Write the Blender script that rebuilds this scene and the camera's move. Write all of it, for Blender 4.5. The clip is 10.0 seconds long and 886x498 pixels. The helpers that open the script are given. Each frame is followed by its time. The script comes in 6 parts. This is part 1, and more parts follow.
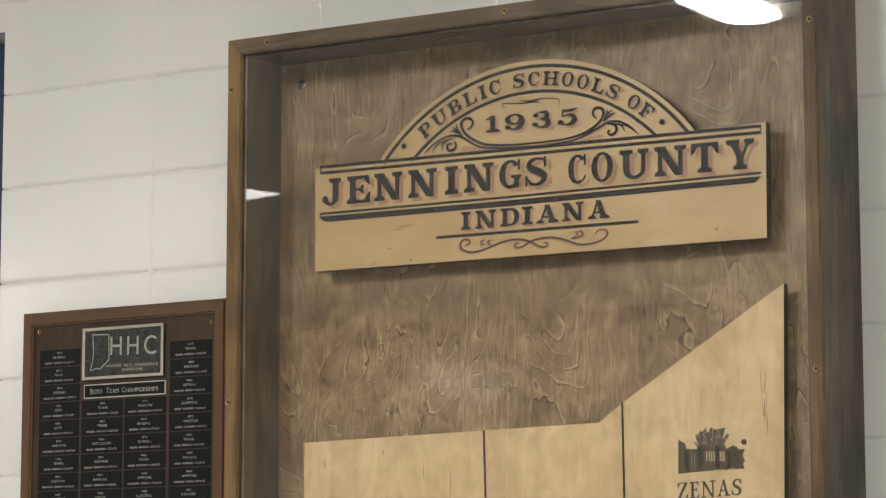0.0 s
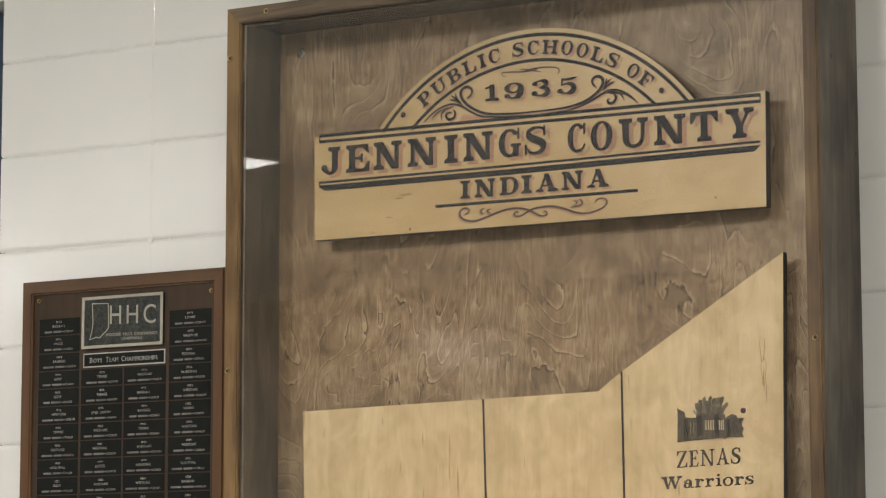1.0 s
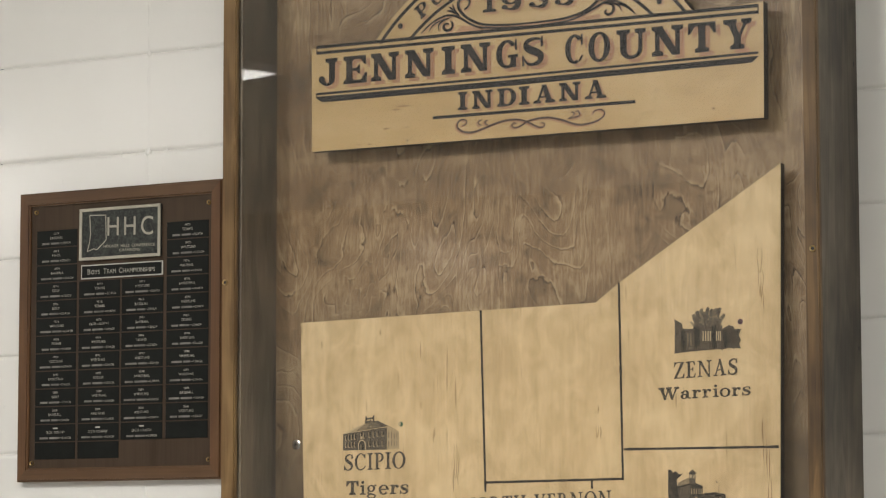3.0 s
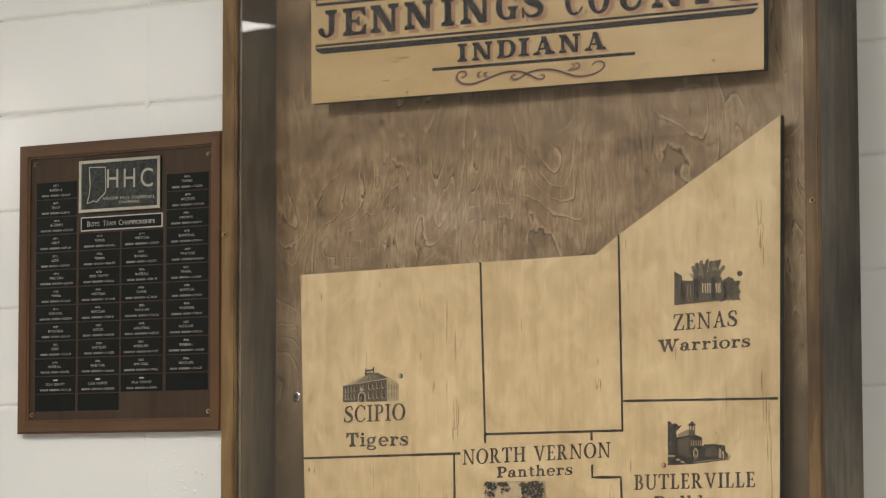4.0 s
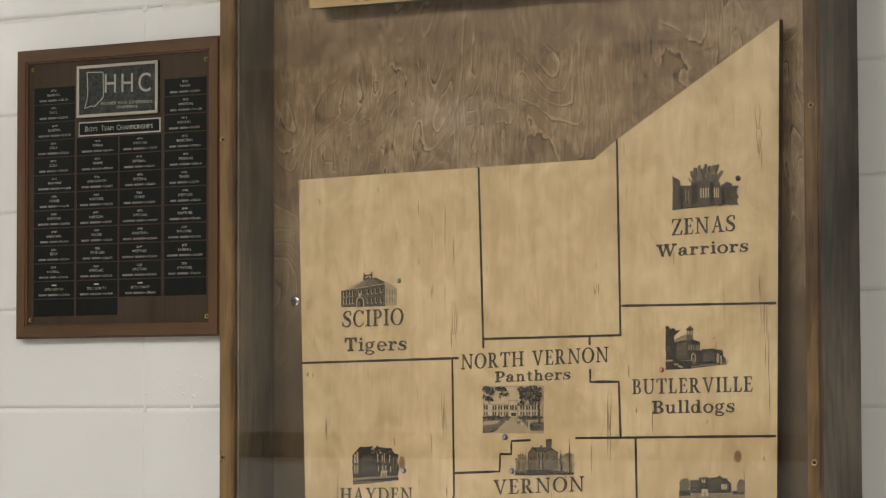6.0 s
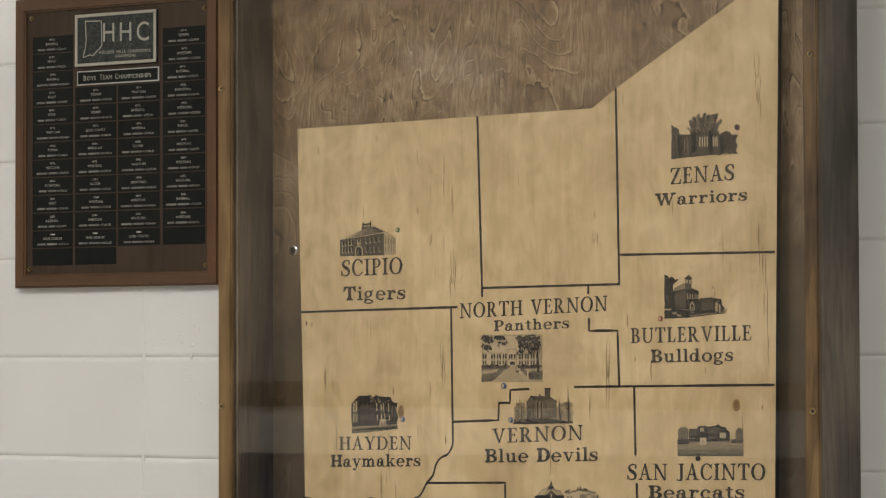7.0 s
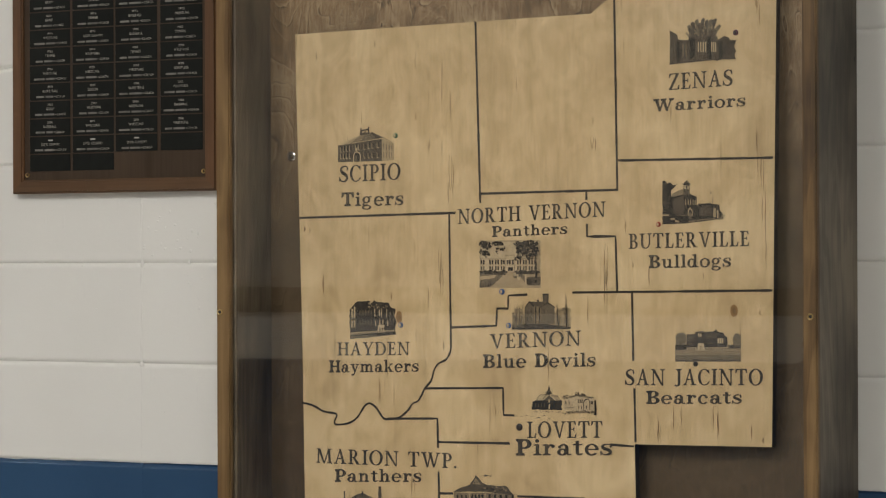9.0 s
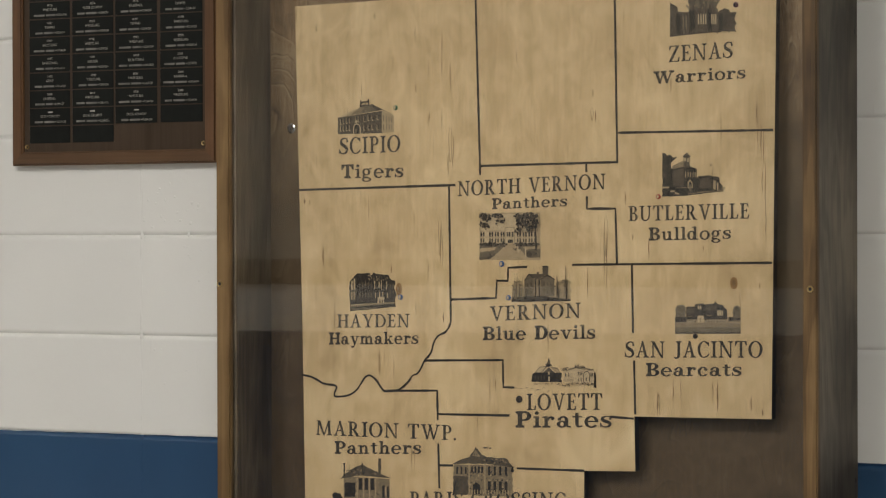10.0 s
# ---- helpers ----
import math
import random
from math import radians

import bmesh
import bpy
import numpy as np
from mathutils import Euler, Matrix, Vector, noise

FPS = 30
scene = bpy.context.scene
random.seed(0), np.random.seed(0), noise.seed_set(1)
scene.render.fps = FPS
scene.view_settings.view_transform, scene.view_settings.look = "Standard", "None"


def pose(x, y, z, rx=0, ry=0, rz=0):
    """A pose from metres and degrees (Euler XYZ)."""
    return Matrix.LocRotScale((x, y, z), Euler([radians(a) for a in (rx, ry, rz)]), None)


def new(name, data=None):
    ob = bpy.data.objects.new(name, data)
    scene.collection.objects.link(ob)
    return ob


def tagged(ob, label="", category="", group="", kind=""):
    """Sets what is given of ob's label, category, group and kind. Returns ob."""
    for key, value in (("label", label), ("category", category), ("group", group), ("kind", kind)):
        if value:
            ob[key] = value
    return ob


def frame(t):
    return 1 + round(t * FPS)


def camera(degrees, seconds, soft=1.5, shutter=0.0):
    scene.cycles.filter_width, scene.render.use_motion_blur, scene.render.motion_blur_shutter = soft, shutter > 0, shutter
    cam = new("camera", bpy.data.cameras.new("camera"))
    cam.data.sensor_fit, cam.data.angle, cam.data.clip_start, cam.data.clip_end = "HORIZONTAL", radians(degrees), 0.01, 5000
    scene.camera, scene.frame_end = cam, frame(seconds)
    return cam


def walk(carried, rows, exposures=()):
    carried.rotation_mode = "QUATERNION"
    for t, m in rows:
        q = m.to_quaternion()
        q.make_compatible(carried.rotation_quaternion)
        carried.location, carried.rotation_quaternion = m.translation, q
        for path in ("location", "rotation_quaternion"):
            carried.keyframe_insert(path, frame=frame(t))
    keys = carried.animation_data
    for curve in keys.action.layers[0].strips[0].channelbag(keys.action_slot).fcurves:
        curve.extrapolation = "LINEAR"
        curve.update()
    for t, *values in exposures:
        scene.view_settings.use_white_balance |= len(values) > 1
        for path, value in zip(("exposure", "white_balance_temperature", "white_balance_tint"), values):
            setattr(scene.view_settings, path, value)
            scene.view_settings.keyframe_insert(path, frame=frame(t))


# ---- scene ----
# The camera stands on a tripod in a school lobby and tilts slowly down a wall.
cam = camera(17.41, 10.0, soft=1.2)
EYE = (3.4845, -4.7438, 1.6361)
# seconds, yaw, pitch, roll in degrees
ROWS = [
    (0.0, 30.493, 8.233, -0.066),
    (0.5, 30.489, 7.954, -0.068),
    (1.0, 30.481, 7.616, -0.080),
    (1.5, 30.468, 7.212, -0.081),
    (2.0, 30.448, 6.774, -0.100),
    (2.5, 30.438, 6.329, -0.111),
    (4.0, 30.430, 4.911, -0.146),
    (4.5, 30.426, 4.452, -0.153),
    (5.0, 30.417, 3.979, -0.159),
    (5.5, 30.410, 3.514, -0.166),
    (7.0, 30.379, 2.020, -0.184),
    (7.5, 30.373, 1.520, -0.202),
    (8.0, 30.361, 1.033, -0.195),
    (8.5, 30.353, 0.583, -0.196),
    (9.0, 30.347, 0.154, -0.202),
    (9.5, 30.347, -0.175, -0.198),
    (10.0, 30.346, -0.397, -0.168),
]
walk(cam, [(t, pose(*EYE, 90 + pitch, 0, yaw) @ pose(0, 0, 0, 0, 0, roll)) for t, yaw, pitch, roll in ROWS],
     exposures=[(0.0, 0.32), (2.5, 0.31), (4.5, 0.18), (7.0, -0.05), (8.5, -0.13), (10.0, -0.15)])

# ---- world and lamps' strength ----
room = bpy.data.worlds.new("room")
room.use_nodes = True
room.node_tree.nodes["Background"].inputs[0].default_value = (0.5, 0.52, 0.55, 1)
room.node_tree.nodes["Background"].inputs[1].default_value = 0.02
scene.world = room
LAMP = 67.0           # brightness of the ceiling lights' diffusers
CEIL = 3.638


# ---- node materials ----
class Mat:
    """A principled material with a few short ways to add nodes."""

    def __init__(self, name, rough=0.5, metal=0.0, spec=0.5):
        self.m = bpy.data.materials.new(name)
        self.m.use_nodes = True
        self.t = self.m.node_tree
        self.b = self.t.nodes["Principled BSDF"]
        self.b.inputs["Roughness"].default_value = rough
        self.b.inputs["Metallic"].default_value = metal
        self.b.inputs["Specular IOR Level"].default_value = spec
        self.co = None

    def node(self, kind, **values):
        n = self.t.nodes.new(kind)
        for k, v in values.items():
            n.inputs[k.replace("_", " ")].default_value = v
        return n

    def link(self, a, b):
        self.t.links.new(a, b)

    def place(self, scale, world=False):
        if world:
            src = self.t.nodes.new("ShaderNodeNewGeometry").outputs["Position"]
        else:
            src = self.t.nodes.new("ShaderNodeTexCoord").outputs["Object"]
        mp = self.node("ShaderNodeMapping", Scale=scale)
        self.link(src, mp.inputs["Vector"])
        return mp.outputs[0]

    def noise(self, vec, scale=1.0, detail=3.0, rough=0.5, distort=0.0):
        n = self.node("ShaderNodeTexNoise", Scale=scale, Detail=detail, Roughness=rough, Distortion=distort)
        self.link(vec, n.inputs["Vector"])
        return n.outputs["Fac"]

    def math(self, op, a, b=None, c=None):
        n = self.t.nodes.new("ShaderNodeMath")
        n.operation = op
        for i, v in enumerate((a, b, c)):
            if v is None:
                continue
            if isinstance(v, (int, float)):
                n.inputs[i].default_value = v
            else:
                self.link(v, n.inputs[i])
        return n.outputs[0]

    def ramp(self, fac, stops):
        n = self.t.nodes.new("ShaderNodeValToRGB")
        e = n.color_ramp.elements
        while len(e) < len(stops):
            e.new(0.5)
        for el, (p, c) in zip(e, stops):
            el.position, el.color = p, (*c, 1)
        self.link(fac, n.inputs[0])
        return n.outputs[0]

    def mix(self, fac, a, b, mode="MIX"):
        n = self.t.nodes.new("ShaderNodeMix")
        n.data_type, n.blend_type = "RGBA", mode
        for i, v in ((0, fac), (6, a), (7, b)):
            if isinstance(v, (int, float)):
                n.inputs[i].default_value = v
            elif isinstance(v, tuple):
                n.inputs[i].default_value = (*v, 1)
            else:
                self.link(v, n.inputs[i])
        return n.outputs[2]

    def colour(self, c):
        if isinstance(c, tuple):
            self.b.inputs["Base Color"].default_value = (*c, 1)
        else:
            self.link(c, self.b.inputs["Base Color"])
        return self

    def bump(self, h, strength=0.3, dist=0.002):
        n = self.node("ShaderNodeBump", Strength=strength, Distance=dist)
        self.link(h, n.inputs["Height"])
        self.link(n.outputs[0], self.b.inputs["Normal"])
        return self

    def gloss(self, fac, lo, hi):
        self.link(self.math("MULTIPLY_ADD", fac, hi - lo, lo), self.b.inputs["Roughness"])
        return self


def figured(name, dark, mid, light, loops=42.0, rough=0.5, scale=(2.2, 2.2, 0.75), fibre=0.35, along="z", blotch=0.35, contrast=1.0, spec=0.4, seed=0.0):
    """Plywood veneer: long cathedral loops, fine fibres and uneven stain."""
    m = Mat(name, rough, spec=spec)
    if along == "x":
        scale = (scale[2], scale[1], scale[0])
    v = m.place(scale)
    sh = m.node("ShaderNodeVectorMath")
    sh.operation = "ADD"
    m.link(v, sh.inputs[0])
    sh.inputs[1].default_value = (seed, seed * 0.7, seed * 1.3)
    v = sh.outputs[0]
    n = m.noise(v, 1.5, 3.0, 0.45, 0.5)
    ring = m.math("SINE", m.math("MULTIPLY", n, loops))
    ring2 = m.math("SINE", m.math("MULTIPLY", n, loops * 3.3))
    f_sc = (260, 260, 7) if along == "z" else (7, 260, 260)
    fib = m.noise(m.place(f_sc), 1.0, 3.0, 0.6)
    f2_sc = (55, 55, 2.2) if along == "z" else (2.2, 55, 55)
    fib2 = m.noise(m.place(f2_sc), 1.0, 2.0, 0.5)
    blot = m.noise(m.place((3.1, 3.1, 2.1)), 1.0, 4.0, 0.6)
    s = m.math("MULTIPLY_ADD", ring, 0.16 * contrast, 0.5)
    s = m.math("MULTIPLY_ADD", ring2, 0.05 * contrast, s)
    s = m.math("ADD", s, m.math("MULTIPLY", m.math("SUBTRACT", fib, 0.5), fibre))
    s = m.math("ADD", s, m.math("MULTIPLY", m.math("SUBTRACT", fib2, 0.5), fibre * 1.2))
    s = m.math("ADD", s, m.math("MULTIPLY", m.math("SUBTRACT", blot, 0.5), blotch * 2))
    m.colour(m.ramp(s, [(0.12, dark), (0.5, mid), (0.88, light)]))
    m.bump(m.math("ADD", fib, m.math("MULTIPLY", ring, 0.2)), 0.25, 0.0006)
    m.gloss(fib2, rough - 0.08, rough + 0.1)
    return m.m


def stained(name, seed=0.0):
    """Rotary-cut plywood under brown stain: wandering growth rings, each a pale ridge beside a dark groove, pale pores and smoky clouds."""
    m = Mat(name, 0.42, spec=0.4)
    wob = m.noise(m.place((70, 70, 30)), 1.0, 4.0, 0.7)
    n = m.noise(m.place((4.2, 4.2, 1.35)), 1.0, 2.5, 0.48, 1.0)
    n = m.math("ADD", n, m.math("MULTIPLY", wob, 0.020))
    saw = m.math("FRACT", m.math("MULTIPLY", n, 31.0))
    saw2 = m.math("FRACT", m.math("MULTIPLY", n, 124.0))
    where = m.ramp(m.noise(m.place((4.2, 4.2, 2.6)), 1.0, 3.0, 0.55), [(0.32, (0.22,) * 3), (0.50, (1.0,) * 3)])
    near = m.ramp(saw, [(0.0, (1.0,) * 3), (0.30, (0.15,) * 3), (0.75, (0.10,) * 3), (1.0, (1.0,) * 3)])
    edge = m.ramp(saw, [(0.0, (0.14,) * 3), (0.05, (0.32,) * 3), (0.13, (0.48,) * 3), (0.82, (0.50,) * 3), (0.91, (0.68,) * 3), (0.97, (0.86,) * 3), (1.0, (0.14,) * 3)])
    fine = m.ramp(saw2, [(0.0, (0.15,) * 3), (0.25, (0.48,) * 3), (0.85, (0.60,) * 3), (1.0, (0.75,) * 3)])
    fib = m.noise(m.place((240, 240, 30)), 1.0, 3.0, 0.65)
    pores = m.ramp(m.noise(m.place((210, 210, 15)), 1.0, 2.0, 0.5), [(0.56, (0.0,) * 3), (0.68, (1.0,) * 3)])
    sparse = m.ramp(m.noise(m.place((11, 11, 7)), 1.0, 3.0, 0.6), [(0.42, (0.0,) * 3), (0.62, (1.0,) * 3)])
    curl = m.noise(m.place((24, 24, 17)), 1.0, 4.0, 0.62, 2.2)
    blot = m.noise(m.place((7.5, 7.5, 8.5)), 1.0, 5.0, 0.62, 0.9)
    smear = m.noise(m.place((2.6, 2.6, 13)), 1.0, 3.0, 0.55, 0.4)
    wide = m.noise(m.place((1.5, 1.5, 1.3)), 1.0, 2.0, 0.5)
    s = m.math("MULTIPLY_ADD", m.math("MULTIPLY", m.math("SUBTRACT", edge, 0.5), where), 0.86, 0.505)
    s = m.math("ADD", s, m.math("MULTIPLY", m.math("SUBTRACT", fine, 0.5), m.math("MULTIPLY", m.math("MULTIPLY", where, near), 1.15)))
    s = m.math("ADD", s, m.math("MULTIPLY", m.math("MULTIPLY", pores, sparse), 0.28))
    for f, k in ((fib, 0.75), (curl, 0.80), (blot, 1.30), (smear, 0.6), (wide, 0.6)):
        s = m.math("ADD", s, m.math("MULTIPLY", m.math("SUBTRACT", f, 0.5), k))
    c = m.ramp(s, [(0.0, (0.068, 0.042, 0.021)), (0.5, (0.254, 0.164, 0.088)), (1.0, (0.47, 0.348, 0.210))])
    # a darker, plainer brown over the sheet's lower part, with a ragged upper edge
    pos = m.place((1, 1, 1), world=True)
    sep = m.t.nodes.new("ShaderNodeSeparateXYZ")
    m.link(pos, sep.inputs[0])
    ragged_z = m.math("ADD", sep.outputs["Z"], m.math("MULTIPLY", m.math("SUBTRACT", m.noise(m.place((4, 4, 3)), 1.0, 4.0, 0.6), 0.5), 0.5))
    lower_mix = m.ramp(m.math("MULTIPLY", m.math("SUBTRACT", ragged_z, 1.64), 2.2), [(0.0, (0.86,) * 3), (1.0, (0.0,) * 3)])
    m.colour(m.mix(lower_mix, c, (0.070, 0.049, 0.027)))
    m.bump(m.math("ADD", fib, m.math("MULTIPLY", edge, 0.15)), 0.18, 0.0004)
    m.gloss(curl, 0.36, 0.52)
    return m.m


def birch(name):
    """Pale birch plywood: cloudy patches, soft upright streaks and scattered short dark flecks."""
    m = Mat(name, 0.45, spec=0.4)
    cloud = m.noise(m.place((9, 9, 7)), 1.0, 4.0, 0.6, 1.2)
    glow_ = m.noise(m.place((21, 21, 15)), 1.0, 3.0, 0.55, 1.5)
    broad = m.noise(m.place((15, 15, 0.9)), 1.0, 2.0, 0.5)
    streak = m.noise(m.place((60, 60, 5.5)), 1.0, 3.0, 0.6)
    fib = m.noise(m.place((330, 330, 16)), 1.0, 2.0, 0.6)
    s = m.math("MULTIPLY_ADD", m.math("SUBTRACT", cloud, 0.5), 0.95, 0.5)
    for f, k in ((glow_, 0.55), (broad, 0.42), (streak, 0.42), (fib, 0.28)):
        s = m.math("ADD", s, m.math("MULTIPLY", m.math("SUBTRACT", f, 0.5), k))
    c = m.ramp(s, [(0.1, (0.43, 0.306, 0.158)), (0.5, (0.625, 0.467, 0.262)), (0.9, (0.80, 0.635, 0.395))])
    fleck = m.noise(m.place((150, 150, 7.0)), 1.0, 2.0, 0.4)
    few = m.noise(m.place((14, 14, 9)), 1.0, 2.0, 0.5)
    f = m.math("MULTIPLY", m.ramp(fleck, [(0.645, (0,) * 3), (0.70, (1,) * 3)]), m.ramp(few, [(0.56, (0,) * 3), (0.66, (0.7,) * 3)]))
    m.colour(m.mix(f, c, (0.27, 0.17, 0.078)))
    m.bump(m.math("ADD", fib, streak), 0.16, 0.0004)
    m.gloss(glow_, 0.34, 0.55)
    return m.m


def varnished(name):
    """A clear pine board: yellow clouds under varnish, faint level grain and a few brown smudges."""
    m = Mat(name, 0.36, spec=0.45)
    cloud = m.noise(m.place((6, 6, 9)), 1.0, 4.0, 0.6, 0.9)
    grain = m.noise(m.place((1.4, 40, 40)), 1.0, 3.0, 0.55, 0.5)
    fib = m.noise(m.place((9, 260, 260)), 1.0, 2.0, 0.6)
    smudge = m.noise(m.place((13, 13, 20)), 1.0, 4.0, 0.62, 1.0)
    s = m.math("MULTIPLY_ADD", m.math("SUBTRACT", cloud, 0.5), 1.0, 0.5)
    for f, k in ((grain, 0.45), (fib, 0.22)):
        s = m.math("ADD", s, m.math("MULTIPLY", m.math("SUBTRACT", f, 0.5), k))
    c = m.ramp(s, [(0.1, (0.40, 0.262, 0.108)), (0.5, (0.535, 0.378, 0.180)), (0.9, (0.635, 0.478, 0.262))])
    m.colour(m.mix(m.ramp(smudge, [(0.62, (0,) * 3), (0.78, (0.6,) * 3)]), c, (0.30, 0.19, 0.085)))
    m.bump(m.math("ADD", fib, grain), 0.12, 0.0004)
    m.gloss(cloud, 0.28, 0.46)
    return m.m


def worn_ink(name, dark, pale, lo, hi, rough=0.7):
    """Ink or paint rubbed thin in patches, so that a paler tone shows through."""
    m = Mat(name, rough, spec=0.25)
    a = m.noise(m.place((70, 70, 50)), 1.0, 4.0, 0.65, 0.8)
    b = m.noise(m.place((300, 300, 300)), 1.0, 3.0, 0.6)
    f = m.math("MULTIPLY_ADD", b, 0.5, m.math("MULTIPLY", a, 0.5))
    m.colour(m.ramp(f, [(lo, dark), (hi, pale)]))
    m.bump(b, 0.1, 0.0003)
    return m.m


def plain(name, c, rough=0.5, metal=0.0, vary=0.12, scale=30.0, bump=0.1, spec=0.5):
    m = Mat(name, rough, metal, spec)
    n = m.noise(m.place((scale,) * 3), 1.0, 4.0, 0.6)
    big = m.noise(m.place((scale / 9,) * 3), 1.0, 2.0, 0.5)
    s = m.math("MULTIPLY_ADD", big, 0.6, m.math("MULTIPLY", n, 0.4))
    lo = tuple(max(0.0, x * (1 - vary * 1.6)) for x in c)
    hi = tuple(min(1.0, x * (1 + vary * 1.6)) for x in c)
    m.colour(m.ramp(s, [(0.25, lo), (0.75, hi)]))
    m.bump(n, bump, 0.0008)
    m.gloss(n, max(0.02, rough - 0.06), min(1.0, rough + 0.06))
    return m.m


def wall_paint(name="wall_paint", dado=1.2213, upper=None, gloss=(0.11, 0.17)):
    """Off-white gloss paint over concrete block, with a blue dado below the sixth course."""
    m = Mat(name, 0.32, spec=0.5)
    pos = m.place((1, 1, 1), world=True)
    grit = m.noise(m.place((190, 190, 190), world=True), 1.0, 4.0, 0.65)
    pits = m.noise(m.place((48, 48, 48), world=True), 1.0, 3.0, 0.6)
    drip = m.noise(m.place((60, 60, 9), world=True), 1.0, 3.0, 0.55)
    soft = m.noise(m.place((2.2, 2.2, 1.4), world=True), 1.0, 3.0, 0.5)
    sep = m.t.nodes.new("ShaderNodeSeparateXYZ")
    m.link(pos, sep.inputs[0])
    edge = m.noise(m.place((26, 26, 0.1), world=True), 1.0, 3.0, 0.6)
    line = m.math("MULTIPLY_ADD", edge, 0.005, dado)
    line = m.math("MULTIPLY_ADD", m.math("SUBTRACT", m.math("MINIMUM", sep.outputs["X"], 0.3), 0.3), 0.008, line)
    low = m.math("LESS_THAN", sep.outputs["Z"], line)
    rnd = m.t.nodes.new("ShaderNodeObjectInfo").outputs["Random"]
    white = m.ramp(soft, [(0.3, (0.745, 0.738, 0.712)), (0.7, (0.805, 0.798, 0.772))])
    white = m.mix(m.math("MULTIPLY", rnd, 0.06), white, (0.56, 0.56, 0.55))
    if upper:
        white = m.mix(m.math("GREATER_THAN", sep.outputs["Z"], upper), white, (0.50, 0.465, 0.41))
    blue = m.ramp(soft, [(0.3, (0.026, 0.066, 0.138)), (0.7, (0.033, 0.082, 0.166))])
    m.colour(m.mix(low, white, blue))
    h = m.math("ADD", m.math("MULTIPLY", pits, 0.5), m.math("MULTIPLY", grit, 0.10))
    blob = m.ramp(drip, [(0.66, (0, 0, 0)), (0.74, (1, 1, 1))])
    h = m.math("ADD", h, m.math("MULTIPLY", blob, 0.5))
    m.bump(h, 0.30, 0.0022)
    m.gloss(grit, *gloss)
    return m.m


def clear_sheet():
    m = Mat("clear_acrylic")
    out = m.t.nodes["Material Output"]
    fr = m.node("ShaderNodeFresnel", IOR=1.49)
    gl = m.node("ShaderNodeBsdfGlossy", Roughness=0.015)
    gl.inputs["Color"].default_value = (1, 1, 1, 1)
    tr = m.node("ShaderNodeBsdfTransparent")
    tr.inputs["Color"].default_value = (0.985, 0.985, 0.975, 1)
    mx = m.t.nodes.new("ShaderNodeMixShader")
    m.link(fr.outputs[0], mx.inputs[0])
    m.link(tr.outputs[0], mx.inputs[1])
    m.link(gl.outputs[0], mx.inputs[2])
    m.link(mx.outputs[0], out.inputs[0])
    return m.m


def glow(name, c, strength):
    m = Mat(name, 0.4)
    m.colour((0.8, 0.8, 0.8))
    m.b.inputs["Emission Color"].default_value = (*c, 1)
    m.b.inputs["Emission Strength"].default_value = strength
    return m.m


PAINT = wall_paint()
FARPAINT = wall_paint("two_tone_wall_paint", 1.08, 1.40)
MORTAR = PAINT
BEADS = wall_paint("thick_gloss_paint", gloss=(0.05, 0.09))
CEILING = plain("ceiling_tile", (0.74, 0.73, 0.69), 0.85, vary=0.05, scale=60, bump=0.4)
FLOOR = plain("vinyl_floor", (0.46, 0.44, 0.40), 0.35, vary=0.12, scale=14)
DOORBLUE = plain("dark_blue_enamel", (0.012, 0.035, 0.075), 0.4, vary=0.15)
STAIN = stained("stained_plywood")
SIDE = figured("stained_board", (0.042, 0.033, 0.022), (0.112, 0.091, 0.065), (0.215, 0.178, 0.130), loops=50, rough=0.46, scale=(6, 6, 0.9), fibre=0.4, blotch=1.3, contrast=0.5)
LINING = figured("varnished_board", (0.042, 0.033, 0.022), (0.112, 0.091, 0.065), (0.215, 0.178, 0.130), loops=50, rough=0.20, scale=(6, 6, 0.9), fibre=0.2, blotch=1.0, contrast=0.4, along="x", spec=0.5)
TRIM = figured("oiled_trim", (0.042, 0.022, 0.007), (0.114, 0.064, 0.022), (0.215, 0.130, 0.053), loops=50, rough=0.5, scale=(9, 9, 0.6), blotch=1.0, contrast=0.8)
TRIMH = figured("oiled_trim_rail", (0.044, 0.029, 0.015), (0.106, 0.072, 0.040), (0.180, 0.127, 0.075), loops=50, rough=0.5, scale=(9, 9, 0.6), blotch=0.7, contrast=0.8, along="x")
BIRCH = birch("birch_plywood")
PINE = varnished("varnished_pine")
EDGE = plain("dark_edge_paint", (0.022, 0.019, 0.018), 0.6)
INK = worn_ink("black_sign_paint", (0.015, 0.016, 0.019), (0.046, 0.043, 0.040), 0.42, 0.68, 0.6)
PINK = plain("terracotta_paint", (0.385, 0.205, 0.116), 0.5, vary=0.2, scale=60)
BLUSH = plain("blush_paint", (0.43, 0.240, 0.134), 0.5, vary=0.12, scale=60)
RUSSET = plain("russet_paint", (0.060, 0.032, 0.026), 0.6, vary=0.3, scale=120)
BURN = worn_ink("burnt_line", (0.020, 0.018, 0.017), (0.075, 0.060, 0.045), 0.42, 0.66)
TYPE = worn_ink("printed_ink", (0.030, 0.027, 0.025), (0.150, 0.120, 0.085), 0.43, 0.68)
